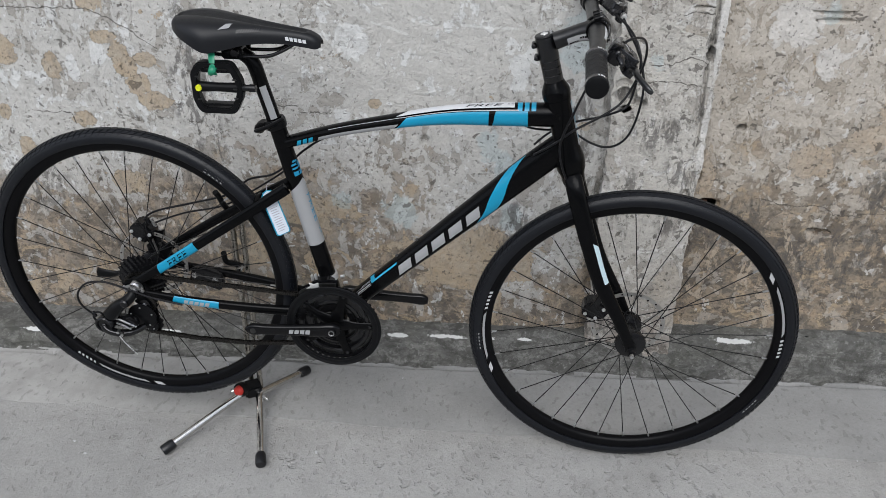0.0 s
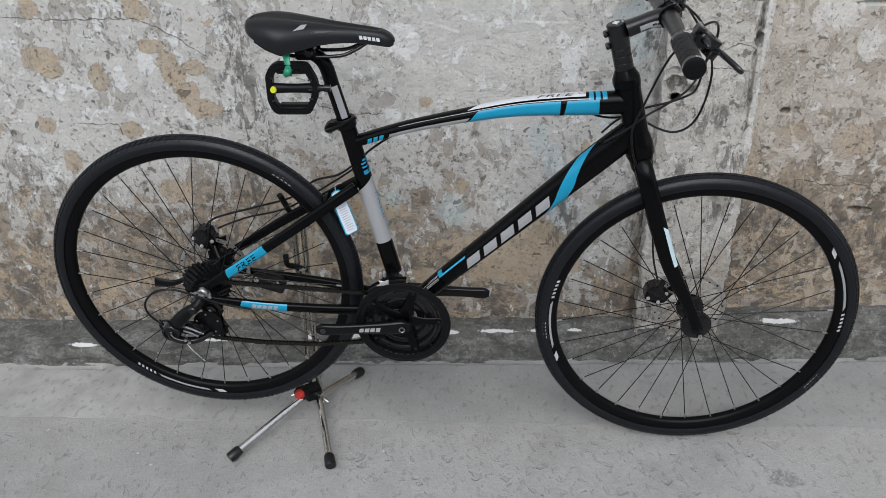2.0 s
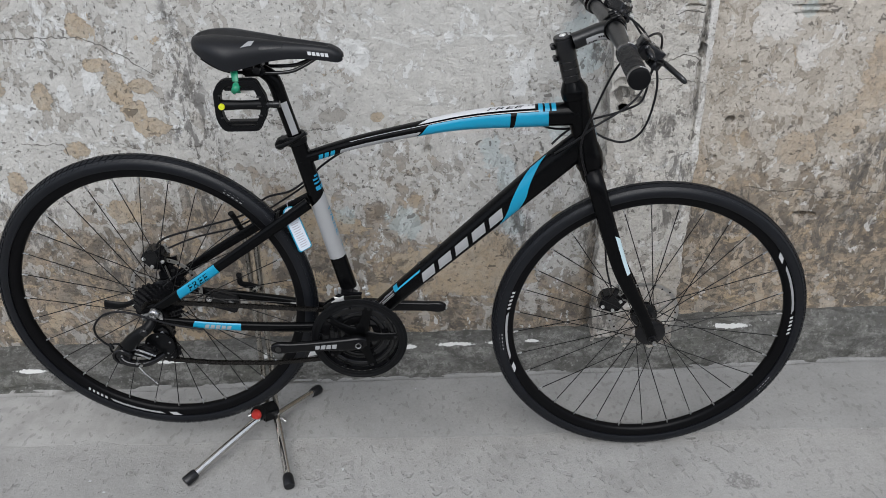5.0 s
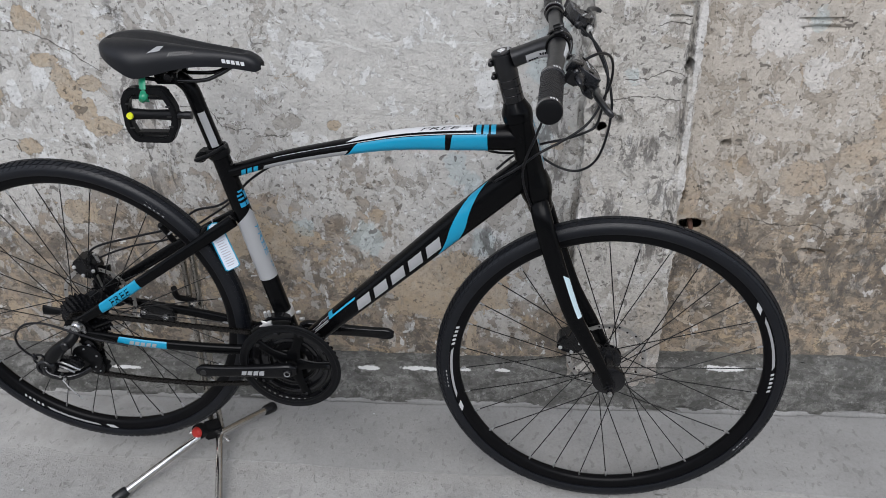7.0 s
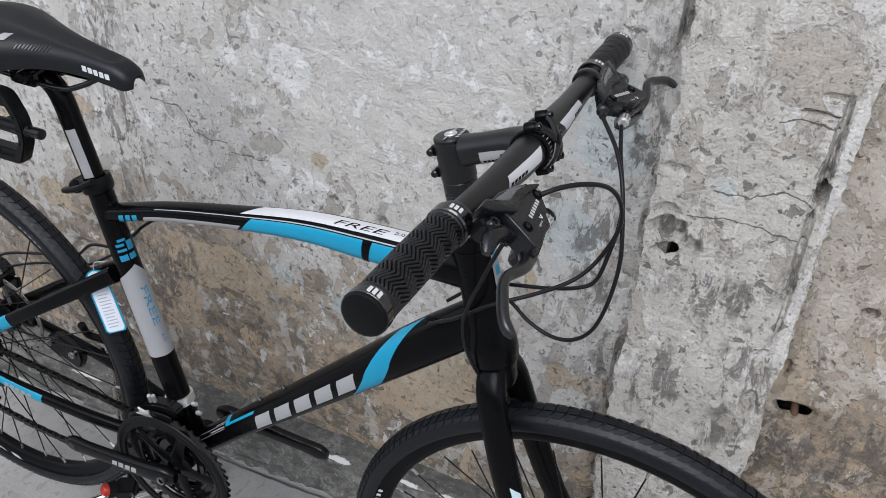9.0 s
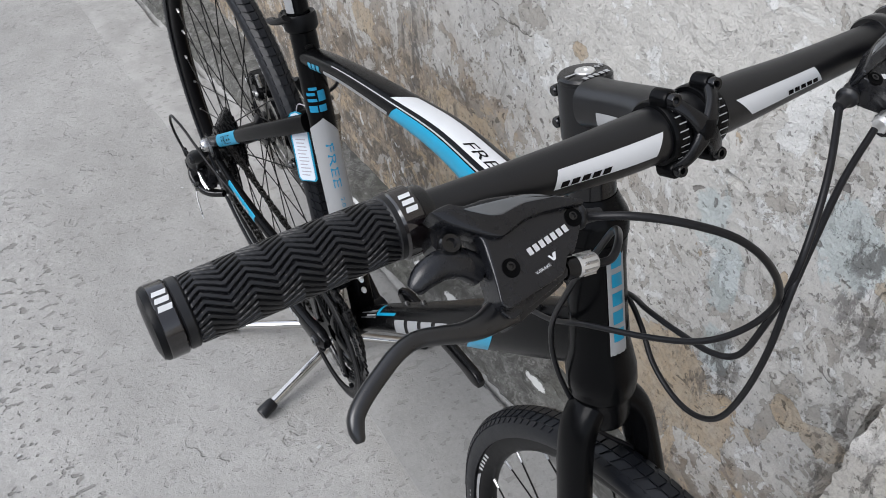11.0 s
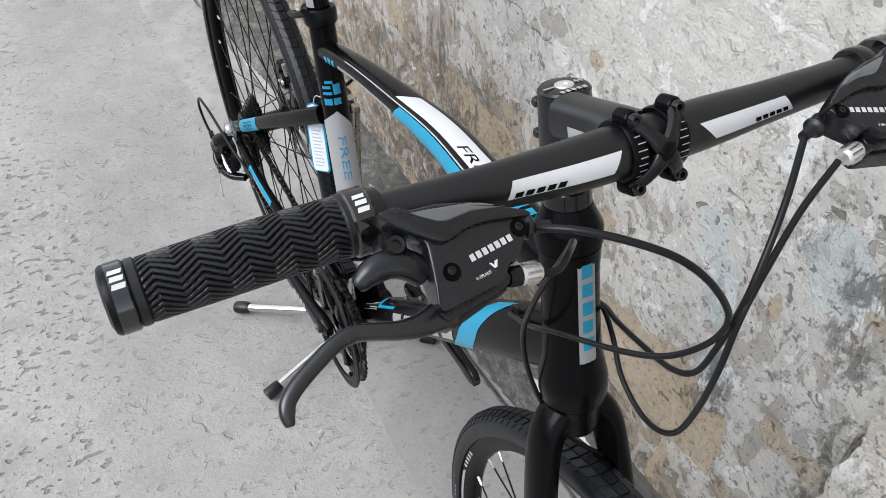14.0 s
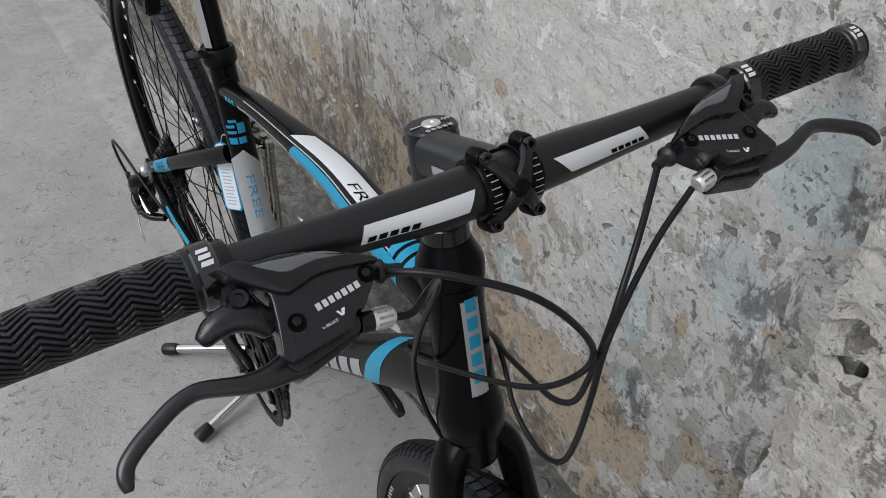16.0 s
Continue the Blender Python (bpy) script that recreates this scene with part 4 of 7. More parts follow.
for sgn in (-1, 1):
    stay = Tube([(-0.088, 0.014 * sgn, 0.661), (-0.150, 0.030 * sgn, 0.622), (-0.26, 0.050 * sgn, 0.551), (-0.36, 0.060 * sgn, 0.484), (-0.428, 0.0635 * sgn, 0.440)],
                [(0.0085, 0.0125), (0.0080, 0.0118), (0.0072, 0.0108), (0.0068, 0.0102), (0.0058, 0.0095)], 8, expo=2.6)
    part("seat_stay", stay.mesh(seg=16), paint_black, bike)
    chain_stay = Tube([(-0.008, 0.026 * sgn, 0.362), (-0.075, 0.036 * sgn, 0.372), (-0.18, 0.052 * sgn, 0.385), (-0.30, 0.061 * sgn, 0.398), (-0.425, 0.0635 * sgn, 0.414)],
                      [(0.0085, 0.0125), (0.0080, 0.0115), (0.0080, 0.0105), (0.0075, 0.0095), (0.0055, 0.0085)], 8, expo=2.6)
    part("chain_stay", chain_stay.mesh(seg=16), paint_black, bike)
    drop = prism([(-0.030, 0.004), (-0.018, 0.020), (0.004, 0.024), (0.022, 0.016), (0.034, 0.000), (0.022, -0.013), (0.000, -0.020), (-0.014, -0.018), (-0.026, -0.008)],
                 (HUB_R.x + 0.004, 0.0625 * sgn, HUB_R.z), (1, 0, 0), (0, 0, 1), 0.006, 0.0015)
    part("dropout", drop, paint_black, bike)
    if sgn < 0:
        near_stay, near_chain = stay, chain_stay
# gusset and bridge between the stays
part("stay_bridge", rod([(-0.152, -0.028, 0.622), (-0.156, 0.0, 0.628), (-0.152, 0.028, 0.622)], 0.007), paint_black, bike)
part("chain_stay_bridge", rod([(-0.072, -0.034, 0.372), (-0.072, 0.034, 0.372)], 0.007, smooth=0), paint_black, bike)
# shifter boss and rear-triangle cable stop on the far stay
part("cable_stop", lathe([(0.0, -0.014), (0.0038, -0.014), (0.0042, 0.0), (0.0055, 0.002), (0.0055, 0.012), (0.0, 0.014)], (-0.215, 0.010, 0.618), (-0.25, -0.1, 0.96), 14), plastic_black, bike)

# ---- lacquer fields on the frame
part("blue_field", top_tube.patch(0.226, 0.487, -62, 33, 0.032, 0.0, na=12, ns=28), blue_film, bike, "cyan blue lacquer field")
part("dividing_bar", top_tube.patch(0.4125, 0.4185, -66, 36, 0.004, 0.010, off=0.0009), paint_black, bike)
part("silver_line", top_tube.patch(0.072, 0.228, -44, -4, 0.006, 0.012, ns=20), silver_film, bike, "thin silver line")
part("white_field", top_tube.patch(0.238, 0.462, 56, 106, 0.026, 0.0, ns=24), white_film, bike, "white lacquer field on the top face")
part("grey_edge", top_tube.patch(0.10, 0.47, 37, 42, 0.0, 0.0, ns=24, na=2), silver_film, bike)
for k in range(3):
    part("blue_tick", top_tube.patch(0.0270 + 0.0125 * k, 0.0360 + 0.0125 * k, -46, 6, 0.006, off=0.0005), blue_film, bike)
    part("blue_tick", top_tube.patch(0.468 + 0.0125 * k, 0.4765 + 0.0125 * k, 34, 100, 0.0), blue_film, bike)
part("lettering", lettering("FREE", 0.027, lambda x, y: top_tube.at(0.403 + x * 1.2 + y * 0.35, 66 + y * 1150, 0.0008)), paint_black, bike, "black model word")
part("lettering", lettering("2.0", 0.012, lambda x, y: top_tube.at(0.4545 + x * 0.9, 78 + y * 1400, 0.0008)), paint_black, bike, "black model number")

# down tube: five slanted silver blocks stand for the maker's word
for k in range(5):
    s0 = 0.166 + 0.0482 * k
    part("silver_mark", down_tube.patch(s0, s0 + 0.036, -27 + k, 21 - k, 0.015), silver_film, bike, "slanted silver block of the maker's mark")
part("blue_band", down_tube.patch(0.376, 0.430, -48, 85, 0.128, 0.116, ns=10, na=18), blue_film, bike, "cyan blue slanted band")
part("blue_corner", down_tube.patch(0.108, 0.178, 34, 46, 0.004, ns=10, na=3), blue_film, bike)
part("blue_corner", down_tube.patch(0.104, 0.116, 34, 86, 0.0, ns=3, na=8), blue_film, bike)
part("thin_mark", down_tube.patch(0.060, 0.100, 34, 40, 0.0, ns=6, na=2), silver_film, bike)
part("thin_mark", down_tube.patch(0.075, 0.105, 56, 60, 0.0, ns=6, na=2), silver_film, bike)
for s in (0.185, 0.245):
    part("bottle_bolt", lathe([(0.0, 0.004), (0.003, 0.004), (0.0036, 0.002), (0.0036, -0.002), (0.0, -0.002)], down_tube.at(s, 90, 0.0), (-0.69, 0, 0.72), 10), dull_steel, bike)

# seat tube: silver field with the model word, small blue print above
part("silver_field", seat_tube.patch(0.176, 0.300, -150, 62, 0.0, 0.0, ns=16, na=26), silver_film, bike, "silver lacquer field")
part("silver_peak", seat_tube.patch(0.2996, 0.3004, -150, -76, 0.0, 0.027, ns=3, na=10), silver_film, bike)
part("silver_peak", seat_tube.patch(0.2996, 0.3004, 62, -76, 0.0, 0.027, ns=3, na=14), silver_film, bike)
part("lettering", lettering("FREE", 0.031, lambda x, y: seat_tube.at(0.260 - x * 1.05, -62 - y * 1500, 0.0008)), blue_dim, bike, "blue model word")
part("lettering", lettering("2.0", 0.012, lambda x, y: seat_tube.at(0.204 - x, -78 - y * 1800, 0.0008)), blue_dim, bike, "blue model number")
for k, (s, h, a0, a1) in enumerate([(0.352, 0.009, 8, 46), (0.366, 0.004, 8, 50), (0.374, 0.004, 8, 46), (0.381, 0.004, 22, 58), (0.352, 0.009, 52, 84), (0.366, 0.014, 56, 88)]):
    part("blue_print", seat_tube.patch(s - 0.016, s + h - 0.016, -18 - a0, -18 - a1, 0.0, ns=2, na=6), blue_dim, bike)
# stays
sl = near_stay.length
part("blue_field", near_stay.patch(sl * 0.575, sl * 0.820, -75, 75, 0.0, 0.010, ns=12), blue_film, bike, "cyan blue lacquer field")
part("lettering", lettering("FREE", 0.019, lambda x, y: near_stay.at(sl * 0.705 - x * 1.35 - y * 0.3, 32 - y * 4600, 0.0008)), paint_black, bike, "black model word")
cl = near_chain.length
part("blue_field", near_chain.patch(cl * 0.585, cl * 0.815, -60, 70, 0.0, 0.006, ns=12), blue_film, bike, "cyan blue lacquer field")
for k in range(5):
    s0 = cl * 0.63 + 0.0115 * k
    part("pale_mark", near_chain.patch(s0, s0 + 0.0085, -20, 22, 0.003, off=0.0008, ns=3), silver_film, bike)
part("silver_line", near_chain.patch(cl * 0.17, cl * 0.57, 52, 62, ns=12, na=2), silver_film, bike)

# ---- fork
fork_tubes = []
for sgn in (-1, 1):
    top = steer_at(-0.185, 0.0)
    leg = Tube([steer_at(-0.164, 0.000, 0.008 * sgn), steer_at(-0.178, 0.001, 0.0225 * sgn), steer_at(-0.200, 0.002, 0.0320 * sgn), steer_at(-0.245, 0.004, 0.0385 * sgn), steer_at(-0.31, 0.008, 0.0450 * sgn), steer_at(-0.40, 0.016, 0.0510 * sgn + 0.004),
                (0.603, 0.0560 * sgn, 0.414), (0.626, 0.0565 * sgn, 0.362), (0.632, 0.0565 * sgn, 0.346)],
               [(0.013, 0.017), (0.0130, 0.0175), (0.0125, 0.0178), (0.0125, 0.0175), (0.0120, 0.0172), (0.0112, 0.0160), (0.0095, 0.0125), (0.0075, 0.0115), (0.0060, 0.0120)], 8, side=(0, -1, 0), expo=2.3)
    part("fork_leg", leg.mesh(seg=20), paint_black, bike, "curved satin black fork leg")
    fork_tubes.append(leg)
part("fork_crown", lathe([(0.0, -0.026), (0.019, -0.026), (0.022, -0.018), (0.0225, -0.006), (0.0240, 0.0), (0.0260, 0.006), (0.0, 0.006)], steer_at(-0.165), STEER, 32), paint_black, bike)
leg = fork_tubes[0]
part("white_strip", leg.patch(leg.length * 0.345, leg.length * 0.575, 26, 72, 0.012, 0.0, ns=14), pale_film, bike, "pale strip on the fork leg")
leg2 = fork_tubes[1]
part("white_strip", leg2.patch(leg2.length * 0.345, leg2.length * 0.575, 102, 158, 0.012, 0.0, ns=14), pale_film, bike, "pale strip on the fork leg")
# head badge: a silver plate with five blue blocks
head_plate = Tube([steer_at(-0.118), steer_at(-0.010)], [0.0236, 0.0232], 0)
part("head_badge", head_plate.patch(0.004, 0.103, -107, -70, 0.0, 0.004, ns=8), silver_film, bike, "silver badge with blue blocks")
for k in range(5):
    s0 = 0.0865 - 0.0165 * k
    part("blue_mark", head_plate.patch(s0, s0 + 0.0115, -100, -78, off=0.0008, ns=2), blue_film, bike)

# ---------------------------------------------------------------- wheels
TYRE_R, TUBE_R, RIM_IN = 0.346, 0.0178, 0.2970


def tyre_mesh():
    sec = []
    for k in range(26):
        a = radians(-118 + 236 * k / 25)
        sec.append((TYRE_R - 0.0022 - TUBE_R + TUBE_R * math.cos(a), TUBE_R * math.sin(a)))
    bm = lathe(sec, (0, 0, 0), (0, -1, 0), 120, closed=True)
    # tread: a centre rib cut in short blocks and two rows of slanted shoulder blocks
    def blk(t0, t1, a0, a1, slant, h):
        vs = []
        for r_off in (-0.0004, h):
            for t, a in ((t0, a0), (t1, a0), (t1 + slant, a1), (t0 + slant, a1)):
                rr = TYRE_R - 0.0022 - TUBE_R + (TUBE_R + r_off) * math.cos(a)
                vs.append(bm.verts.new((rr * math.cos(t), (TUBE_R + r_off) * math.sin(a), rr * math.sin(t))))
        for q in ((4, 5, 6, 7), (0, 1, 5, 4), (1, 2, 6, 5), (2, 3, 7, 6), (3, 0, 4, 7)):
            bm.faces.new([vs[i] for i in q])
    n = 150
    for k in range(n):
        t = 2 * math.pi * k / n
        d = 2 * math.pi / n
        blk(t + 0.06 * d, t + 0.90 * d, radians(-13), radians(13), 0.0, 0.0020)
        for sg in (-1, 1):
            blk(t + 0.1 * d, t + 0.80 * d, sg * radians(17), sg * radians(40), 0.45 * d, 0.0018)
            blk(t + 0.4 * d, t + 1.15 * d, sg * radians(44), sg * radians(60), 0.35 * d, 0.0012)
    return bm


def rim_mesh():
    prof = [(RIM_IN, -0.004), (RIM_IN, 0.004), (RIM_IN + 0.003, 0.0085), (RIM_IN + 0.010, 0.0115), (RIM_IN + 0.020, 0.0125), (RIM_IN + 0.027, 0.0125), (RIM_IN + 0.027, 0.0095),
            (RIM_IN + 0.021, 0.008), (RIM_IN + 0.021, -0.008), (RIM_IN + 0.027, -0.0095), (RIM_IN + 0.027, -0.0125), (RIM_IN + 0.020, -0.0125), (RIM_IN + 0.010, -0.0115), (RIM_IN + 0.003, -0.0085)]
    return lathe(prof, (0, 0, 0), (0, -1, 0), 128, closed=True)


def rim_field(t0, t1, y0, y1, r0, r1, slant=0.0):
    bm = bmesh.new()
    n = max(2, int(abs(t1 - t0) / 3))
    rows = []
    for k in range(n + 1):
        t = t0 + (t1 - t0) * k / n
        rows.append([bm.verts.new((r * math.cos(radians(t + sl)), y, r * math.sin(radians(t + sl)))) for r, y, sl in ((r0, y0, 0.0), (r1, y1, slant))])
    for a, b in zip(rows, rows[1:]):
        bm.faces.new((a[0], b[0], b[1], a[1]))
    return bm


tyre_data = finish(tyre_mesh(), "tyre", 32)
rim_data = finish(rim_mesh(), "rim", 40)
spoke_data = finish(rod([(0, 0, 0), (0, 0, 1)], 0.00105, 6, 0), "spoke")
nipple_data = finish(lathe([(0.0, 0.0), (0.0022, 0.0), (0.0020, 0.010), (0.0013, 0.0125), (0.0, 0.0125)], (0, 0, 0), (0, 0, -1), 8), "nipple")


def wheel(centre, flange, hub_profile, hub_label, turn, near_print):
    w = part("wheel", rim_data, rim_black, bike, "black spoked wheel")
    w.matrix_basis = Matrix.Translation(centre)
    part("tyre", tyre_data, tyre_rubber, w, "black treaded road tyre")
    part("hub", lathe(hub_profile, (0, 0, 0), (0, -1, 0), 32), part_black, w, hub_label)
    n = 32
    for k in range(n):
        side = -1 if k % 2 else 1
        a = turn + 360.0 * k / n
        fr, fy = flange[0], flange[1] * side if len(flange) == 2 else (flange[1] if side < 0 else flange[2])
        lead = 58 if (k // 2) % 2 else -58
        p = Vector((fr * math.cos(radians(a + lead)), fy, fr * math.sin(radians(a + lead))))
        q = Vector((RIM_IN * math.cos(radians(a)), 0.002 * side, RIM_IN * math.sin(radians(a))))
        d = q - p
        m = Matrix.Translation(p) @ d.to_track_quat("Z", "Y").to_matrix().to_4x4()
        s = part("spoke", spoke_data, spoke_black, w)
        s.matrix_basis = m @ Matrix.Diagonal((1, 1, d.length, 1))
        nb = part("nipple", nipple_data, steel, w)
        nb.matrix_basis = Matrix.Translation(q) @ d.to_track_quat("Z", "Y").to_matrix().to_4x4()
    # pale prints on the near flank of the rim
    y = -0.0130
    for mid in near_print:
        part("rim_print", rim_field(mid - 11, mid + 11, y + 0.0003, y, RIM_IN + 0.0132, RIM_IN + 0.0180, 2.0), silver_film, w, "long pale print on the rim")
        part("rim_print", rim_field(mid + 14.5, mid + 18, y + 0.0003, y, RIM_IN + 0.0115, RIM_IN + 0.0195, 2.0), print_grey, w)
        for k in range(5):
            part("rim_mark", rim_field(mid - 21 + 1.9 * k, mid - 20.0 + 1.9 * k, y + 0.0003, y, RIM_IN + 0.0125, RIM_IN + 0.0185, 0.5), print_grey, w)
    return w


def rotor(parent, y):
    bm = bmesh.new()
    lathe([(0.0715, -0.0009), (0.080, -0.0009), (0.080, 0.0009), (0.0715, 0.0009)], (0, y, 0), (0, -1, 0), 60, bm, closed=True)
    carrier = lathe([(0.016, -0.0012), (0.030, -0.0012), (0.030, 0.0012), (0.016, 0.0012)], (0, y, 0), (0, -1, 0), 40, closed=True)
    for k in range(6):
        a = radians(60 * k)
        p, q = Vector((0.028 * math.cos(a), y, 0.028 * math.sin(a))), Vector((0.0715 * math.cos(a + 0.45), y, 0.0715 * math.sin(a + 0.45)))
        part("rotor_arm", block((0.0055, 0.0016, (q - p).length), (p + q) / 2, (q - p).to_track_quat("Z", "Y").to_matrix(), 0.0), rotor_steel, parent)
    ob = part("brake_rotor", bm, rotor_steel, parent, "thin worn steel brake rotor")
    part("rotor_carrier", carrier, part_black, parent)
    for k in range(24):
        a = radians(15 * k)
        r = 0.0725 + 0.004 * (k % 2)
        part("rotor_slot", lathe([(0.0, 0.0012), (0.0022, 0.0012), (0.0022, -0.0012), (0.0, -0.0012)], (r * math.cos(a), y, r * math.sin(a)), (0, -1, 0), 8), part_black, parent)
    return ob


front_wheel = wheel(HUB_F, (0.024, 0.030), [(0.0, 0.048), (0.010, 0.048), (0.012, 0.044), (0.023, 0.042), (0.0315, 0.038), (0.033, 0.031), (0.0315, 0.026), (0.019, 0.022), (0.015, 0.0), (0.017, -0.022), (0.0285, -0.027),
                                       (0.030, -0.033), (0.020, -0.040), (0.011, -0.047), (0.0, -0.047)], "black disc-brake hub", 4.0, (16.0, 183.0))
rotor(front_wheel, 0.041)
rear_wheel = wheel(HUB_R, (0.027, -0.020, 0.032), [(0.0, 0.06), (0.009, 0.06), (0.009, 0.050), (0.018, 0.046), (0.018, 0.022), (0.030, 0.022), (0.030, 0.017), (0.017, 0.012), (0.017, -0.024), (0.030, -0.030), (0.030, -0.035),
                                                 (0.018, -0.039), (0.010, -0.050), (0.0, -0.058)], "black cassette hub", 9.0, (249.0,))
rotor(rear_wheel, 0.044)
# pale maker's bars on the tyres' near flanks
for w, mids in ((front_wheel, (186.0, 330.0)), (rear_wheel, (52.0,))):
    for mid in mids:
        for k in range(5):
            t = mid + 1.7 * (k - 2)
            part("tyre_mark", rim_field(t - 0.45, t + 0.45, -0.0176, -0.0176, TYRE_R - 0.0245, TYRE_R - 0.0175), silver_film, w)
# axle ends
for c, y0, sg in ((HUB_F, 0.0630, -1), (HUB_F, 0.0630, 1), (HUB_R, 0.0665, -1), (HUB_R, 0.0665, 1)):
    part("axle_nut", lathe([(0.0, 0.013), (0.0045, 0.013), (0.0050, 0.007), (0.0085, 0.007), (0.0092, 0.001), (0.0115, 0.0), (0.0115, -0.003), (0.0, -0.003)], (c.x, sg * y0, c.z), (0, sg, 0), 18),
         dull_steel if c is HUB_R else part_black, bike)
part("axle_tip", lathe([(0.0, 0.006), (0.004, 0.006), (0.0048, 0.004), (0.0048, 0.0), (0.0, 0.0)], (HUB_F.x, -0.0745, HUB_F.z), (0, -1, 0), 12), steel, bike)


def caliper(at, turn, cable_to):
    """A mechanical disc caliper: body, lever arm, cover screws and cable."""
    m = Euler((0, turn, 0)).to_matrix() * 1.22
    v = lambda x, y, z: Vector(at) + m @ Vector((x, y / 1.22, z))
    bm = prism([(-0.026, -0.012), (-0.020, -0.022), (0.010, -0.024), (0.026, -0.014), (0.028, 0.006), (0.016, 0.020), (-0.006, 0.022), (-0.024, 0.010)], at, m @ Vector((1, 0, 0)), m @ Vector((0, 0, 1)), 0.038, 0.004)
    body = part("brake_caliper", bm, part_black, bike, "black mechanical disc caliper")
    part("lever_arm", prism([(-0.016, 0.010), (-0.006, 0.004), (0.004, 0.020), (0.002, 0.042), (-0.008, 0.044), (-0.010, 0.026)], v(0, -0.0215, 0.0), m @ Vector((1, 0, 0)), m @ Vector((0, 0, 1)), 0.007, 0.0015), part_black, body)
    for x, z in ((-0.014, -0.010), (0.006, -0.013), (0.014, 0.008), (-0.004, 0.010)):
        part("screw", lathe([(0.0, 0.0025), (0.0032, 0.0025), (0.0042, 0.0010), (0.0042, -0.001), (0.0, -0.001)], v(x, -0.0195, z), (0, -1, 0), 12), bright_plate, body)
    part("mount", prism([(0.012, -0.026), (0.030, -0.030), (0.046, 0.010), (0.034, 0.026), (0.024, 0.008)], v(0, 0.008, 0), m @ Vector((1, 0, 0)), m @ Vector((0, 0, 1)), 0.008, 0.0015), part_black, body)
    part("barrel", rod([v(-0.003, -0.018, 0.040), v(0.012, -0.016, 0.030)], 0.0035, 10, 0), steel, body)
    return body


caliper((0.558, 0.050, 0.378), 0.25, None)
caliper((-0.448, 0.052, 0.506), 0.75, None)

# ---------------------------------------------------------------- crankset, chain, derailleurs
def toothed(r, teeth, y, thick, inner, tooth=0.004):
    n = teeth * 4
    out, inn = [], []
    for k in range(n):
        a = 2 * math.pi * k / n
        rr = r + (tooth if k % 4 in (1, 2) else -tooth * 0.4)
        out.append((rr * math.cos(a), rr * math.sin(a)))
        inn.append((inner * math.cos(a), inner * math.sin(a)))
    bm = bmesh.new()
    rings = [[bm.verts.new((BB.x + p[0], y + dy, BB.z + p[1])) for p in row] for row, dy in ((out, -thick / 2), (out, thick / 2), (inn, thick / 2), (inn, -thick / 2))]
    for a, b in zip(rings, rings[1:] + rings[:1]):
        for k in range(n):
            m = (k + 1) % n
            bm.faces.new((a[k], a[m], b[m], b[k]))
    return bm


guard = lathe([(0.1030, -0.0012), (0.1040, 0.0), (0.1030, 0.0014), (0.0975, 0.0024), (0.0955, 0.0012), (0.0905, 0.0012), (0.0885, 0.0022), (0.0858, 0.0014), (0.0858, -0.0012)], (BB.x, -0.0620, BB.z), (0, -1, 0), 72, closed=True)
crankset = part("chain_guard", guard, plastic_black, bike, "black round chain guard disc")
part("chainring", toothed(0.0945, 46, -0.0480, 0.0028, 0.068), part_black, crankset)
part("chainring", toothed(0.0745, 38, -0.0405, 0.0028, 0.048), part_black, crankset)
part("chainring", toothed(0.0550, 28, -0.0330, 0.0028, 0.028), dull_steel, crankset)
for k in range(5):
    a = radians(180 + 72 * k + 36)
    d = Vector((math.cos(a), 0, math.sin(a)))
    arm = Tube([BB + Vector((0, -0.052, 0)) + d * 0.012, BB + Vector((0, -0.053, 0)) + d * 0.045, BB + Vector((0, -0.0525, 0)) + d * 0.080], [(0.0035, 0.017), (0.0028, 0.0095), (0.0024, 0.0095)], 4)
    part("spider_arm", arm.mesh(seg=12), paint_black, crankset)
    part("ring_bolt", lathe([(0.0, 0.0016), (0.0034, 0.0016), (0.0044, 0.0), (0.0044, -0.003), (0.0, -0.003)], BB + Vector((0, -0.0550, 0)) + d * 0.0775, (0, -1, 0), 12), gloss_black, crankset)
# guard hooks, and the bright gaps of teeth behind the two openings
for a0, a1, r, y in ((208, 330, 0.0805, -0.0503), (225, 300, 0.0610, -0.0435), (-25, 30, 0.0640, -0.0435), (-35, 35, 0.0800, -0.0503), (130, 165, 0.0640, -0.0435)):
    n = int(abs(a1 - a0) * r / 0.27)
    for k in range(n):
        a = radians(a0 + (a1 - a0) * k / max(1, n - 1))
        part("ring_pin", lathe([(0.0, 0.001), (0.0019, 0.001), (0.0023, 0.0002), (0.0023, -0.001), (0.0, -0.001)], BB + Vector((r * math.cos(a), y, r * math.sin(a))), (0, -1, 0), 6), dull_steel, crankset)
for r0, r1, y in ((0.0690, 0.0770, -0.0500), (0.0500, 0.0570, -0.0430), (0.0290, 0.0440, -0.0380)):
    part("ring_lip", lathe([(r0, -0.0008), (r1, -0.0008), (r1 - 0.0012, 0.0012), (r0 + 0.0012, 0.0012)], (BB.x, y, BB.z), (0, -1, 0), 60, closed=True), gloss_black, crankset)
for a in (28, 100, 172, 244, 316):
    q = radians(a)
    part("guard_hook", block((0.010, 0.006, 0.0055), BB + Vector((0.0838 * math.cos(q), -0.0600, 0.0838 * math.sin(q))), Euler((0, -q, 0)).to_matrix(), 0.0012), plastic_black, crankset)


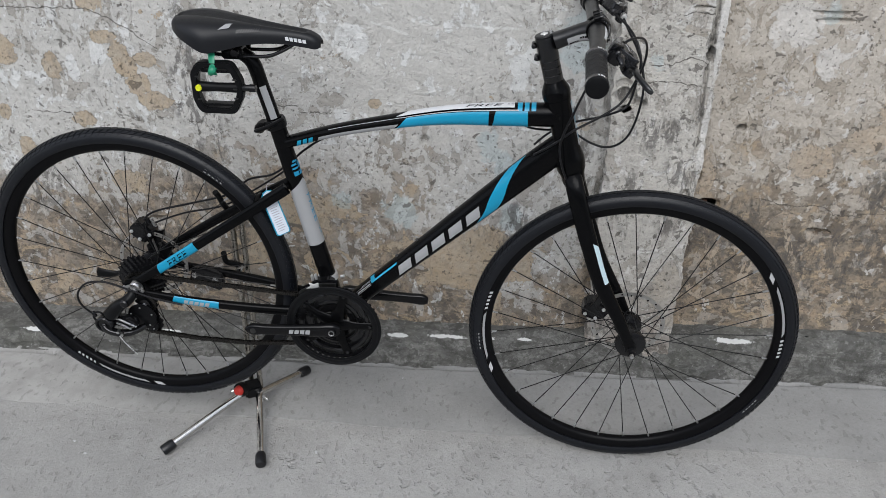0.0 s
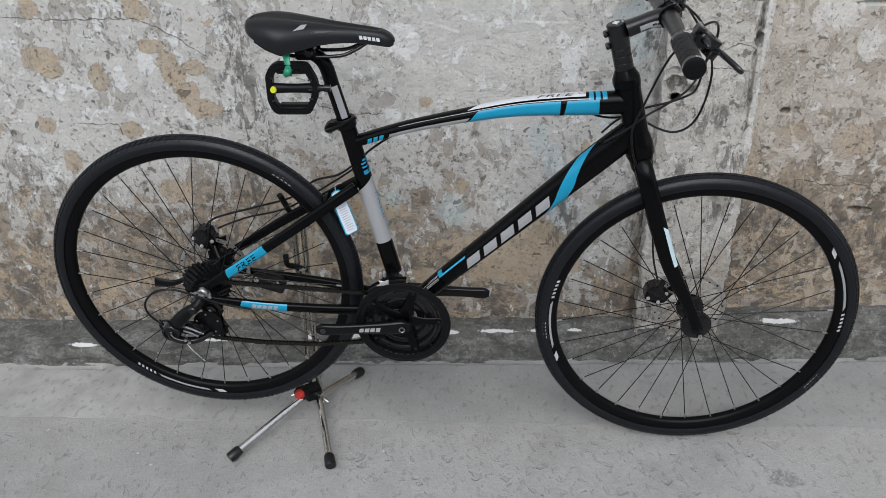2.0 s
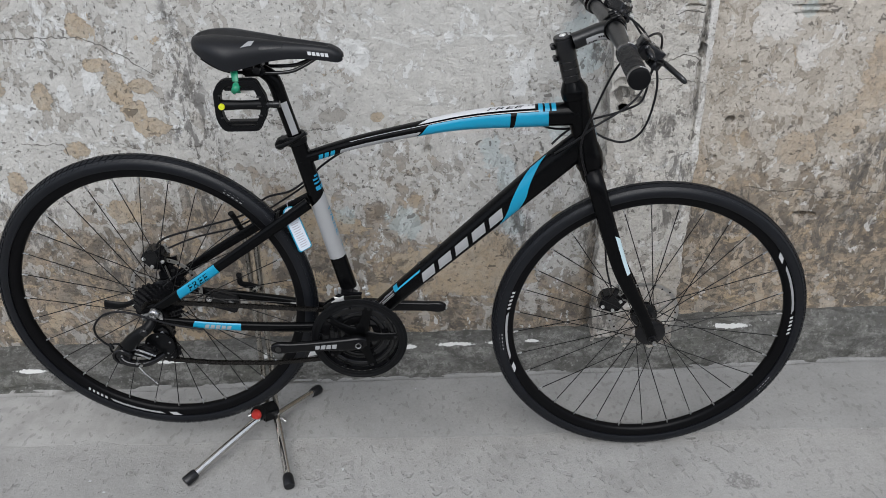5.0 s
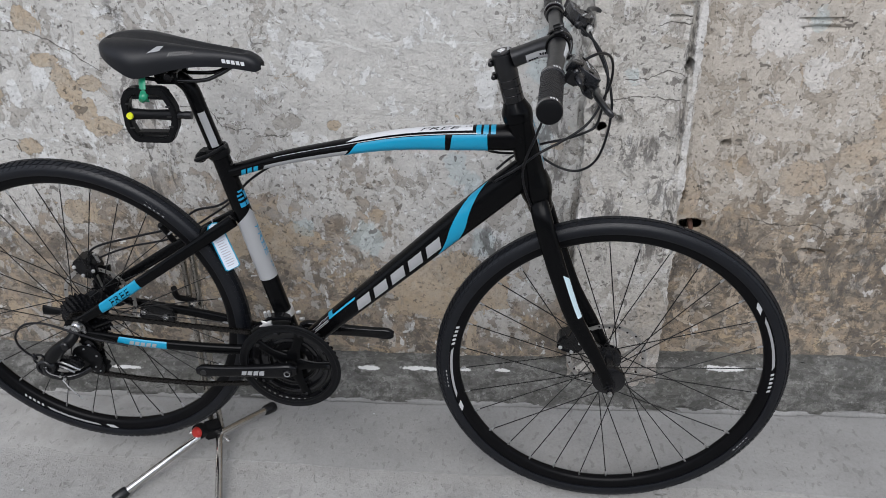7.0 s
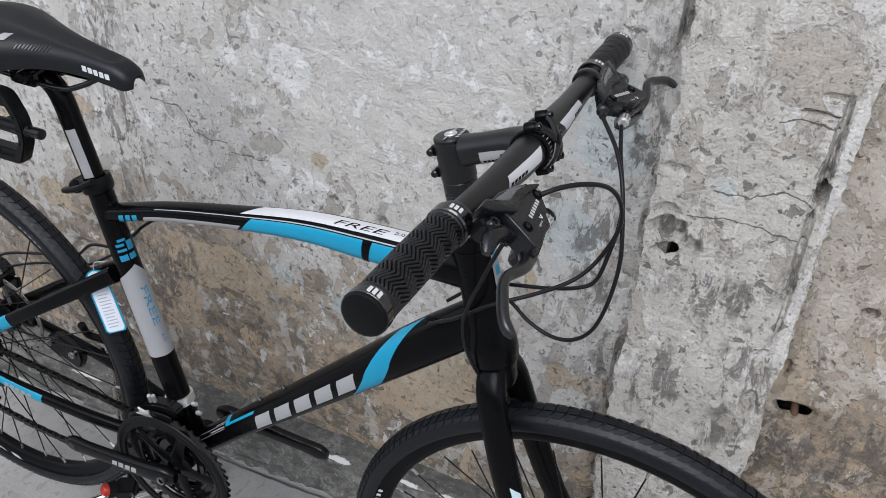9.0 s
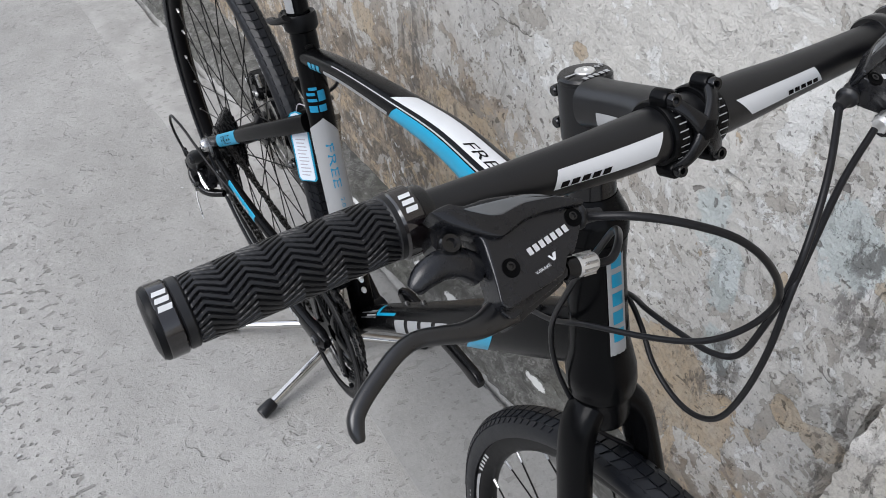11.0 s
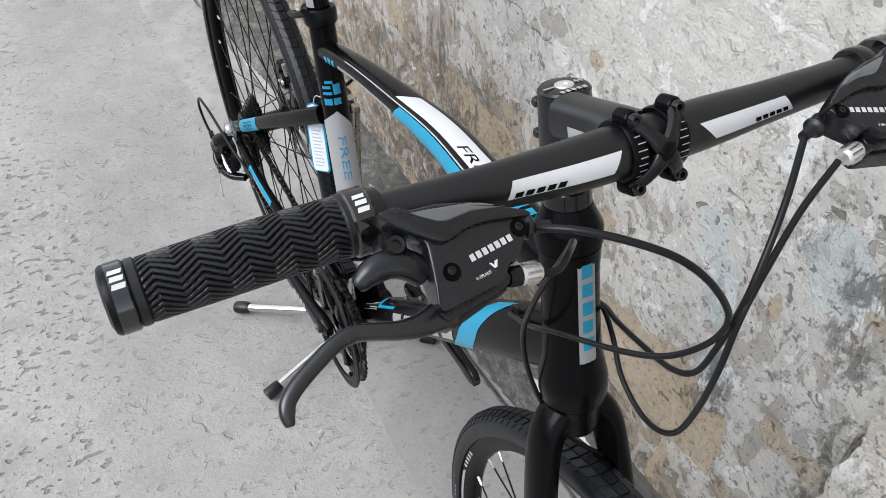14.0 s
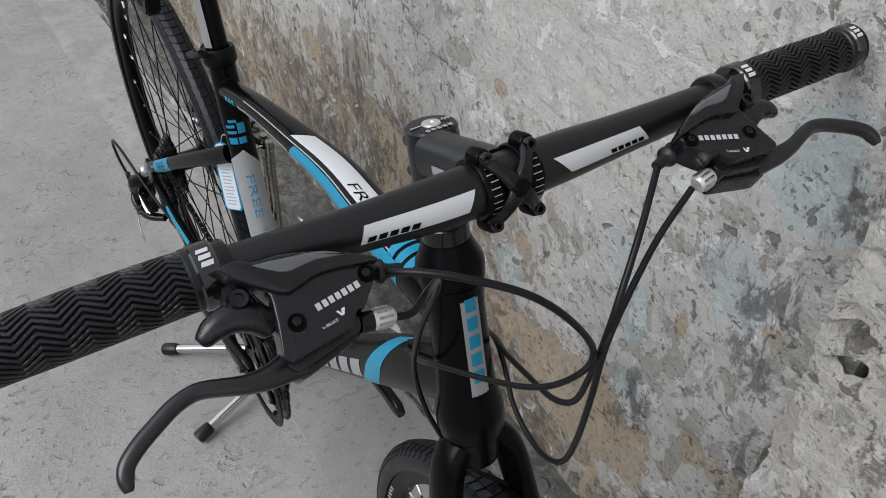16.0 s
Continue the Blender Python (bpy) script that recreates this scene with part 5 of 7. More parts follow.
def crank(sgn, way):
    y = 0.0
    w = Vector((way[0], 0, way[1])).normalized()
    p = lambda d, yy: BB + w * d + Vector((0, sgn * yy, 0))
    t = Tube([p(-0.016, 0.071), p(0.0, 0.073), p(0.03, 0.0765), p(0.09, 0.080), p(0.14, 0.083), p(0.172, 0.084), p(0.1865, 0.084)],
             [(0.0060, 0.0090), (0.0095, 0.0165), (0.0090, 0.0155), (0.0080, 0.0125), (0.0075, 0.0120), (0.0075, 0.0135), (0.0060, 0.0070)], 6, expo=3.0)
    arm = part("crank_arm", t.mesh(seg=20), crank_black, bike, "gloss black crank arm without pedal")
    part("crank_bolt", lathe([(0.0, 0.001), (0.004, 0.001), (0.0045, 0.003), (0.0085, 0.003), (0.0095, 0.0), (0.0095, -0.004), (0.0, -0.004)], p(0.0, 0.0825), (0, sgn, 0), 20), part_black, arm)
    part("bolt_ring", lathe([(0.0045, 0.0), (0.0065, 0.001), (0.0065, -0.001)], p(0.0, 0.0862), (0, sgn, 0), 16, closed=True), steel, arm)
    part("pedal_hole", lathe([(0.0, 0.0), (0.0062, 0.0), (0.0066, -0.0008), (0.0, -0.0012)], p(0.171, 0.0922), (0, sgn, 0), 18), dull_steel, arm)
    return arm, t


arm, arm_tube = crank(-1, (-0.9993, -0.022))
for k in range(4):
    part("pale_mark", arm_tube.patch(0.062 + 0.012 * k, 0.0715 + 0.012 * k, -14, 12, 0.003, off=0.0004, ns=3), silver_film, arm)
crank(1, (0.995, -0.085))

# cassette and chain
cassette = part("cassette", lathe([(0.018, 0.046), (0.024, 0.046), (0.024, 0.020), (0.018, 0.020)], HUB_R, (0, -1, 0), 30, closed=True), part_black, rear_wheel)
cassette.matrix_basis = Matrix.Translation(-HUB_R)
for k, (r, y) in enumerate(((0.0285, 0.045), (0.0325, 0.0405), (0.037, 0.036), (0.0415, 0.0315), (0.046, 0.027), (0.050, 0.0225), (0.0535, 0.018))):
    n = 14 + 2 * k
    bm = bmesh.new()
    prof = []
    for j in range(n * 4):
        a = 2 * math.pi * j / (n * 4)
        rr = r + (0.0025 if j % 4 in (1, 2) else -0.0018)
        prof.append((rr * math.cos(a), rr * math.sin(a)))
    ob = part("sprocket", prism(prof, (0, -y, 0), (1, 0, 0), (0, 0, 1), 0.0018), part_black, rear_wheel)

J_UP, J_LOW = Vector((-0.428, -0.040, 0.372)), Vector((-0.424, -0.041, 0.318))


def arc(c, r, a0, a1, y, n=14):
    return [Vector((c.x + r * math.cos(radians(a0 + (a1 - a0) * k / n)), y, c.z + r * math.sin(radians(a0 + (a1 - a0) * k / n)))) for k in range(n + 1)]


sag = [Vector((-0.040, -0.038, 0.300)), Vector((-0.100, -0.041, 0.289)), Vector((-0.200, -0.044, 0.282)), Vector((-0.320, -0.046, 0.286))]
route = arc(BB, 0.0545, 92, -92, -0.0345, 24) + sag + arc(J_LOW, 0.021, -96, -222, -0.046, 8) + arc(J_UP, 0.021, -30, 70, -0.044, 8) + arc(HUB_R, 0.0245, 215, 88, -0.0445, 10)
route.append(route[0])
chain_pts = [np.array(p) for p in route]
cs = np.concatenate([[0], np.cumsum([np.linalg.norm(b - a) for a, b in zip(chain_pts, chain_pts[1:])])])
PITCH = 0.0127
count = int(cs[-1] / PITCH)


def chain_point(s):
    s = s % cs[-1]
    return Vector([np.interp(s, cs, [p[k] for p in chain_pts]) for k in range(3)])


def link_mesh(wide):
    bm = bmesh.new()
    for sg in (-1, 1):
        out = []
        for k in range(16):
            a = 2 * math.pi * k / 16
            out.append((math.copysign(PITCH / 2, math.cos(a)) + 0.0046 * math.cos(a), 0.0051 * math.sin(a) * (0.72 if abs(math.cos(a)) < 0.3 else 1)))
        prism(out, (0, sg * wide, 0), (1, 0, 0), (0, 0, 1), 0.0011, bm=bm)
    for x in (-PITCH / 2, PITCH / 2):
        lathe([(0.0, -0.0036), (0.0019, -0.0036), (0.0038, -0.0016), (0.0038, 0.0016), (0.0019, 0.0036), (0.0, 0.0036)], (x, 0, 0), (0, -1, 0), 8, bm)
    return bm


outer_link, inner_link = finish(link_mesh(0.0031), "chain_link"), finish(link_mesh(0.0021), "chain_link")
chain = None
for k in range(count):
    a, b = chain_point(k * cs[-1] / count), chain_point((k + 1) * cs[-1] / count)
    link = part("chain" if chain is None else "chain_link", outer_link if k % 2 else inner_link, chain_steel, bike if chain is None else chain, "oiled steel roller chain" if chain is None else "")
    d = (b - a).normalized()
    up = Vector((0, -1, 0))
    m = Matrix((d, up - d * up.dot(d), d.cross(up))).transposed().to_4x4()
    m.translation = (a + b) / 2
    if chain is None:
        chain, chain_m = link, m
        link.matrix_basis = m
    else:
        link.matrix_basis = chain_m.inverted() @ m

# rear derailleur
rd = part("rear_derailleur", Tube([(-0.432, -0.076, 0.426), (-0.436, -0.082, 0.416), (-0.446, -0.088, 0.406), (-0.462, -0.088, 0.395), (-0.478, -0.086, 0.380), (-0.492, -0.084, 0.364)],
                                  [(0.008, 0.009), (0.011, 0.011), (0.0125, 0.012), (0.0135, 0.013), (0.0155, 0.015), (0.016, 0.016)], 6).mesh(seg=22), plastic_black, bike, "black rear derailleur with two pulleys")
part("pivot_cap", lathe([(0.0, 0.003), (0.006, 0.003), (0.0085, 0.001), (0.0095, -0.004), (0.0, -0.006)], (-0.446, -0.101, 0.406), (0, -1, 0.1), 20), part_black, rd)
BARREL = Vector((-0.508, -0.096, 0.340))
part("knuckle", lathe([(0.0, -0.003), (0.0135, -0.003), (0.0150, 0.0), (0.0185, 0.0004), (0.0205, -0.002), (0.0208, -0.018), (0.0195, -0.034), (0.014, -0.040), (0.0, -0.042)], BARREL, (-0.08, -1, -0.06), 32), part_black, rd)
part("knuckle_ring", lathe([(0.0, 0.0005), (0.004, 0.0005), (0.0055, -0.0010), (0.0055, -0.004), (0.0, -0.005)], BARREL, (-0.08, -1, -0.06), 16), gloss_black, rd)
part("adjuster_bracket", rod([(-0.506, -0.088, 0.361), (-0.512, -0.090, 0.372), (-0.524, -0.090, 0.370), (-0.530, -0.090, 0.358), (-0.524, -0.090, 0.346)], 0.0024, 8, 3), plastic_black, rd)
part("adjuster_barrel", lathe([(0.0, 0.008), (0.0030, 0.008), (0.0042, 0.006), (0.0042, -0.005), (0.0030, -0.007), (0.0, -0.007)], (-0.5265, -0.0905, 0.366), (-0.4, 0, 0.9), 12), part_black, rd)
part("link_arm", Tube([(-0.512, -0.088, 0.338), (-0.504, -0.092, 0.329), (-0.488, -0.092, 0.322), (-0.468, -0.088, 0.318), (-0.450, -0.079, 0.318), (-0.430, -0.062, 0.322)],
                      [(0.008, 0.008), (0.009, 0.0075), (0.009, 0.0070), (0.0085, 0.0070), (0.008, 0.0065), (0.006, 0.006)], 7, expo=3.0).mesh(seg=20), gloss_black, rd)
part("parallelogram", prism([(-0.002, -0.010), (0.030, -0.018), (0.058, -0.016), (0.066, -0.002), (0.054, 0.010), (0.026, 0.014), (0.004, 0.012)], (-0.500, -0.074, 0.344), (1, 0, 0.02), (0, 0, 1), 0.020, 0.005), part_black, rd)
for path, r in (([(-0.486, -0.086, 0.356), (-0.470, -0.088, 0.353), (-0.452, -0.087, 0.343), (-0.440, -0.084, 0.334)], 0.0022), ([(-0.482, -0.086, 0.343), (-0.466, -0.088, 0.338), (-0.452, -0.086, 0.328)], 0.0020)):
    part("link_plate", rod(path, r, 8, 5), steel, rd)
part("tension_plate", prism([(-0.010, -0.010), (0.004, -0.013), (0.012, -0.004), (0.008, 0.010), (-0.006, 0.012)], (-0.455, -0.076, 0.342), (0.8, 0.6, 0), (0, 0, 1), 0.004, 0.001), dull_steel, rd)
for y in (-0.032, -0.050):
    part("cage_plate", prism([(-0.440, 0.372), (-0.434, 0.384), (-0.424, 0.386), (-0.416, 0.378), (-0.411, 0.350), (-0.410, 0.318), (-0.416, 0.304), (-0.430, 0.303), (-0.439, 0.314), (-0.442, 0.345)],
                               (0, y, 0), (1, 0, 0), (0, 0, 1), 0.003, 0.0008), part_black, rd)
for c in (J_UP, J_LOW):
    prof = []
    for j in range(44):
        a = 2 * math.pi * j / 44
        rr = 0.0235 + (0.0025 if j % 4 in (1, 2) else -0.0015)
        prof.append((rr * math.cos(a), rr * math.sin(a)))
    part("pulley", prism(prof, c, (1, 0, 0), (0, 0, 1), 0.006, 0.0), plastic_black, rd)
    part("pulley_bolt", lathe([(0.0, 0.002), (0.003, 0.002), (0.0045, 0.0), (0.0045, -0.02), (0.0, -0.02)], c + Vector((0, -0.012, 0)), (0, -1, 0), 12), steel, rd)
for c, r, y in ((Vector((-0.437, 0, 0.342)), 0.0330, -0.056), (J_LOW, 0.0190, -0.052)):
    guard_disc = part("cage_guard", lathe([(0.0, 0.0035), (0.010, 0.0035), (0.013, 0.0015), (r - 0.004, 0.0015), (r - 0.001, 0.0008), (r, -0.0012), (r - 0.001, -0.0030), (0.0, -0.0030)], (c.x, y, c.z), (0, -1, 0), 36), plastic_black, rd)
    for k in range(5):
        a = radians(20 + 72 * k)
        part("rivet", lathe([(0.0, 0.0012), (0.0017, 0.0012), (0.0024, 0.0), (0.0024, -0.0015), (0.0, -0.0015)], (c.x + (r - 0.008) * math.cos(a), y - 0.0020, c.z + (r - 0.008) * math.sin(a)), (0, -1, 0), 10), steel, rd)
for x, z, r in ((-0.468, 0.322, 0.0034), (-0.476, 0.328, 0.0034)):
    part("adjuster_screw", lathe([(0.0, 0.005), (r, 0.005), (r, -0.006), (0.0, -0.006)], (x, -0.098, z), (0.2, -1, 0.1), 10), steel, rd)
part("cable_end", rod([(-0.474, -0.100, 0.318), (-0.463, -0.104, 0.304), (-0.450, -0.106, 0.290), (-0.438, -0.107, 0.276)], 0.0013), steel, rd)
part("hanger", prism([(-0.030, -0.002), (-0.026, -0.018), (-0.016, -0.018), (-0.010, -0.006), (0.000, -0.004), (0.008, -0.014), (0.016, -0.016), (0.017, -0.004), (0.013, 0.006), (0.004, 0.014), (-0.006, 0.012), (-0.012, 0.002)],
                     (-0.428, -0.069, 0.434), (1, 0, 0), (0, 0, 1), 0.005, 0.001), steel, rd, "bright hanger plate")
part("hanger_bolt", lathe([(0.0, 0.004), (0.0040, 0.004), (0.0046, 0.006), (0.0085, 0.006), (0.0105, 0.004), (0.0115, 0.0), (0.0115, -0.003), (0.0, -0.003)], (-0.426, -0.0755, 0.437), (0, -1, 0), 20), steel, rd)
part("quick_lever", Tube([(-0.440, 0.076, 0.424), (-0.490, 0.080, 0.396), (-0.545, 0.080, 0.364), (-0.575, 0.078, 0.360), (-0.602, 0.076, 0.364)], [(0.004, 0.006), (0.0035, 0.005), (0.0040, 0.006), (0.0045, 0.010), (0.004, 0.013)], 6).mesh(seg=14), plastic_black, bike)
part("shift_cable", rod([(-0.330, -0.069, 0.392), (-0.390, -0.080, 0.413), (-0.430, -0.088, 0.434), (-0.465, -0.094, 0.452), (-0.490, -0.098, 0.459), (-0.522, -0.099, 0.452), (-0.546, -0.098, 0.426), (-0.549, -0.096, 0.400), (-0.538, -0.093, 0.378), (-0.526, -0.090, 0.365)], 0.0024, 10), cable_black, bike)

# front derailleur
fd = part("front_derailleur", lathe([(0.0182, -0.007), (0.0215, -0.007), (0.0215, 0.007), (0.0182, 0.007)], seat_tube.at(0.088, 0, 0) + Vector((0, 0.018, 0)), (-0.22, 0, 0.975), 28, closed=True), bright_plate, bike, "steel and black front derailleur")
part("body", prism([(-0.030, -0.006), (-0.024, 0.014), (0.010, 0.020), (0.024, 0.012), (0.022, -0.008), (-0.006, -0.012)], (-0.022, -0.026, 0.440), (1, 0, 0), (0, 0, 1), 0.020, 0.003), part_black, fd)
part("link_face", prism([(-0.018, -0.006), (-0.008, 0.001), (-0.012, 0.009), (0.000, 0.006), (0.010, 0.011), (0.009, 0.001), (0.016, -0.006), (0.002, -0.004)], (-0.036, -0.0575, 0.455), (1, 0, 0), (0, 0, 1), 0.003, 0.0008), bright_plate, fd)
for y in (-0.042, -0.054):
    outl = [(0.1085 * math.cos(radians(a)), 0.1085 * math.sin(radians(a))) for a in range(84, 136, 6)] + [(0.088 * math.cos(radians(a)), 0.088 * math.sin(radians(a))) for a in range(140, 82, -6)]
    part("cage_plate", prism(outl, (BB.x, y, BB.z), (1, 0, 0), (0, 0, 1), 0.0025, 0.0006), part_black if y > -0.05 else dull_steel, fd)
for x, z in ((-0.004, 0.452), (0.002, 0.436)):
    part("screw", lathe([(0.0, 0.003), (0.003, 0.003), (0.0035, 0.0), (0.0035, -0.006), (0.0, -0.006)], (x + 0.018, -0.006, z), (0.9, -0.2, 0.4), 10), bright_plate, fd)

# bolted stand plate on the far chain stay
plate = part("stay_plate", prism([(-0.040, -0.020), (0.034, -0.026), (0.040, -0.004), (0.034, 0.020), (-0.020, 0.024), (-0.038, 0.010)], (-0.318, 0.052, 0.388), (1, 0, -0.25), (0.25, 0, 1), 0.016, 0.003), part_black, bike, "black plate bolted to the stay")
for x, z in ((-0.345, 0.397), (-0.298, 0.386)):
    part("plate_bolt", lathe([(0.0, 0.001), (0.003, 0.001), (0.0034, 0.004), (0.0062, 0.004), (0.0068, 0.0), (0.0, -0.001)], (x, 0.043, z), (0, -1, 0), 16), steel, plate)

# black mounting plate between the far stays at the rear brake
mount = part("brake_mount", prism([(-0.452, 0.462), (-0.424, 0.482), (-0.408, 0.470), (-0.386, 0.424), (-0.392, 0.404), (-0.412, 0.398), (-0.450, 0.410)], (0, 0.056, 0), (1, 0, 0), (0, 0, 1), 0.008, 0.0015), part_black, bike, "black rear brake mounting plate")
for x, z in ((-0.418, 0.468), (-0.400, 0.436), (-0.397, 0.416)):
    part("mount_hole", lathe([(0.0, 0.0006), (0.004, 0.0006), (0.0046, 0.0), (0.0, -0.0006)], (x, 0.0515, z), (0, -1, 0), 12), dull_steel, mount)

for x, z in ((-0.046, 0.468), (-0.038, 0.471)):
    part("limit_screw", lathe([(0.0, 0.004), (0.0030, 0.004), (0.0034, 0.0), (0.0034, -0.010), (0.0, -0.010)], (x, -0.034, z - 0.004), (0, -0.2, 1), 10), bright_plate, fd)
part("outlined_mark", down_tube.patch(0.030, 0.100, 26, 29, 0.0, ns=8, na=1), silver_film, bike)
part("outlined_mark", down_tube.patch(0.030, 0.100, 49, 52, 0.0, ns=8, na=1), silver_film, bike)

# ---------------------------------------------------------------- saddle, post, clamp
post = Tube([(-0.092, 0, 0.762), (-0.118, 0, 0.868), (-0.1305, 0, 0.915), (-0.150, 0, 0.934), (-0.168, 0, 0.940)], [0.0140, 0.0140, 0.0140, (0.013, 0.013), (0.012, 0.010)], 6)
post_ob = part("seat_post", post.mesh(seg=24), paint_black, bike, "satin black seat post")
part("grey_scale", post.patch(0.048, 0.115, -52, 2, 0.0, ns=8), silver_film, post_ob, "pale grey field")
collar_c = (-0.100, 0, 0.797)
tilt = (-0.223, 0, 0.975)
collar = part("seat_clamp", lathe([(0.0150, -0.009), (0.0195, -0.010), (0.0210, -0.007), (0.0210, 0.007), (0.0195, 0.010), (0.0150, 0.009)], collar_c, tilt, 30, closed=True), plastic_black, bike, "black quick-release seat clamp")
part("clamp_ear", block((0.014, 0.026, 0.016), (-0.126, 0.0, 0.791), None, 0.002), plastic_black, collar)
part("clamp_lever", Tube([(-0.130, -0.020, 0.788), (-0.128, -0.026, 0.790), (-0.100, -0.029, 0.803), (-0.074, -0.026, 0.818)], [(0.0040, 0.006), (0.0042, 0.007), (0.0035, 0.0055), (0.0035, 0.0065)], 6).mesh(seg=14), plastic_black, collar)
part("clamp_nut", lathe([(0.0, 0.012), (0.008, 0.012), (0.010, 0.008), (0.010, -0.012), (0.0, -0.014)], (-0.132, 0.0, 0.786), (0, -1, 0), 18), plastic_black, collar)
part("frame_cap", block((0.012, 0.010, 0.006), (-0.081, -0.002, 0.773), None, 0.0015), dull_steel, bike)


def saddle_mesh():
    """The shell, section by section from the tail to the nose: x, half width, top height, lower edge, crown."""
    rows = [(-0.268, 0.022, 0.996, 0.989, 0.003), (-0.262, 0.036, 1.000, 0.984, 0.004), (-0.246, 0.052, 1.002, 0.976, 0.005), (-0.222, 0.064, 1.002, 0.964, 0.006), (-0.196, 0.067, 1.000, 0.953, 0.006), (-0.165, 0.055, 0.996, 0.956, 0.006),
            (-0.135, 0.042, 0.992, 0.961, 0.006), (-0.100, 0.031, 0.987, 0.963, 0.006), (-0.060, 0.0235, 0.982, 0.961, 0.006), (-0.025, 0.0205, 0.977, 0.956, 0.006), (-0.004, 0.0175, 0.969, 0.952, 0.005), (0.005, 0.010, 0.962, 0.954, 0.003)]
    rows = smooth_path(rows, 4)
    bm = bmesh.new()
    rings = []
    for x, w, top, low, crown in rows:
        ring = []
        for k in range(29):
            a = math.pi * k / 28
            c, s = math.cos(a), math.sin(a)
            yy = math.copysign(abs(c) ** 0.62, c) * w
            rise = s ** 0.55
            dip = 0.006 * math.exp(-(yy / 0.010) ** 2) * (1 if -0.26 < x < -0.02 else 0)
            zz = low + (top + crown - low) * rise - dip * (rise > 0.8)
            ring.append(bm.verts.new((x, yy, zz)))
        for k in range(1, 12):
            f = k / 12
            yy = -w * (1 - 2 * f) * 0.93
            ring.append(bm.verts.new((x, yy, low + 0.006 * math.sin(math.pi * f) + 0.006)))
        rings.append(ring)
    n = len(rings[0])
    for a, b in zip(rings, rings[1:]):
        for k in range(n):
            bm.faces.new((a[k], a[(k + 1) % n], b[(k + 1) % n], b[k]))
    bm.faces.new(rings[0])
    bm.faces.new(rings[-1][::-1])
    return bm


saddle = part("saddle", saddle_mesh(), vinyl, bike, "black padded saddle with a long nose", 60)


def saddle_side(x, z, lift=0.0008):
    hit, place, normal, _ = saddle.ray_cast(Vector((x, -0.3, z)), Vector((0, 1, 0)))
    return place + normal * lift if hit else Vector((x, -0.03, z))


def side_field(corners, n=6):
    """A thin print on the saddle's flank between four corners in x and z."""
    bm = bmesh.new()
    g = []
    for i in range(n + 1):
        row = []
        for j in range(3):
            f, q = i / n, j / 2
            x = (corners[0][0] * (1 - f) + corners[1][0] * f) * (1 - q) + (corners[3][0] * (1 - f) + corners[2][0] * f) * q
            z = (corners[0][1] * (1 - f) + corners[1][1] * f) * (1 - q) + (corners[3][1] * (1 - f) + corners[2][1] * f) * q
            row.append(bm.verts.new(saddle_side(x, z)))
        g.append(row)
    for i in range(n):
        for j in range(2):
            bm.faces.new((g[i][j], g[i + 1][j], g[i + 1][j + 1], g[i][j + 1]))
    return bm


for k in range(5):
    x0 = -0.056 + 0.0078 * k
    part("pale_mark", side_field([(x0, 0.9685 - 0.0012 * k), (x0 + 0.0058, 0.9680 - 0.0012 * k), (x0 + 0.0048, 0.9745 - 0.0012 * k), (x0 - 0.0012, 0.9750 - 0.0012 * k)], 2), white_film, saddle)
part("grey_patch", side_field([(-0.172, 0.9915), (-0.154, 0.9925), (-0.150, 0.9975), (-0.160, 0.9980)], 3), silver_film, saddle, "small pale grey patch")
for k in range(10):
    x0 = -0.142 + 0.0042 * k
    part("grip_rib", side_field([(x0, 0.984), (x0 + 0.0018, 0.984), (x0 + 0.0050, 0.9895), (x0 + 0.0032, 0.9895)], 1), gloss_black, saddle)
for sgn in (-1, 1):
    part("saddle_rail", rod([(-0.035, 0.006 * sgn, 0.964), (-0.070, 0.016 * sgn, 0.945), (-0.105, 0.021 * sgn, 0.936), (-0.190, 0.022 * sgn, 0.938), (-0.225, 0.028 * sgn, 0.950), (-0.250, 0.034 * sgn, 0.970)], 0.0035, 12), gloss_black, saddle)
    part("rail_clamp", block((0.040, 0.012, 0.020), (-0.160, 0.022 * sgn, 0.940), None, 0.003), part_black, saddle)
part("clamp_bolt", lathe([(0.0, 0.036), (0.007, 0.036), (0.008, 0.032), (0.008, -0.032), (0.007, -0.036), (0.0, -0.036)], (-0.152, 0, 0.944), (0, -1, 0), 16), part_black, saddle)

# ---------------------------------------------------------------- stem, handlebar, grips, shifters, cables
BAR = Vector((0.4995, -0.0165, 1.008))
for d in (0.0215, 0.0350, 0.0485):
    part("headset_spacer", lathe([(0.0, d), (0.0172, d), (0.0178, d + 0.0006), (0.0178, d + 0.0126), (0.0172, d + 0.0133), (0.0, d + 0.0133)], HEAD, STEER, 32), gloss_black, bike, "gloss black headset spacer")
stem = part("stem", lathe([(0.0, 0.062), (0.0176, 0.062), (0.0184, 0.065), (0.0184, 0.101), (0.0178, 0.104), (0.0, 0.104)], HEAD, STEER, 36), bar_paint, bike, "black stem with a silver side print")
stem_arm = Tube([tuple(BAR - Vector((0.070, 0, 0.0245))), tuple(BAR - Vector((0.055, 0, 0.0185))), tuple(BAR - Vector((0.028, 0, 0.0080))), tuple(BAR - Vector((0.010, 0, 0.004)))], [(0.0165, 0.0150), (0.0160, 0.0142), (0.0165, 0.0145), (0.0200, 0.0170)], 6, expo=2.6)
part("stem_arm", stem_arm.mesh(seg=26), bar_paint, stem)
part("silver_print", stem_arm.patch(0.020, 0.062, -44, 2, 0.002, ns=6), silver_film, stem, "silver print with dark bars")
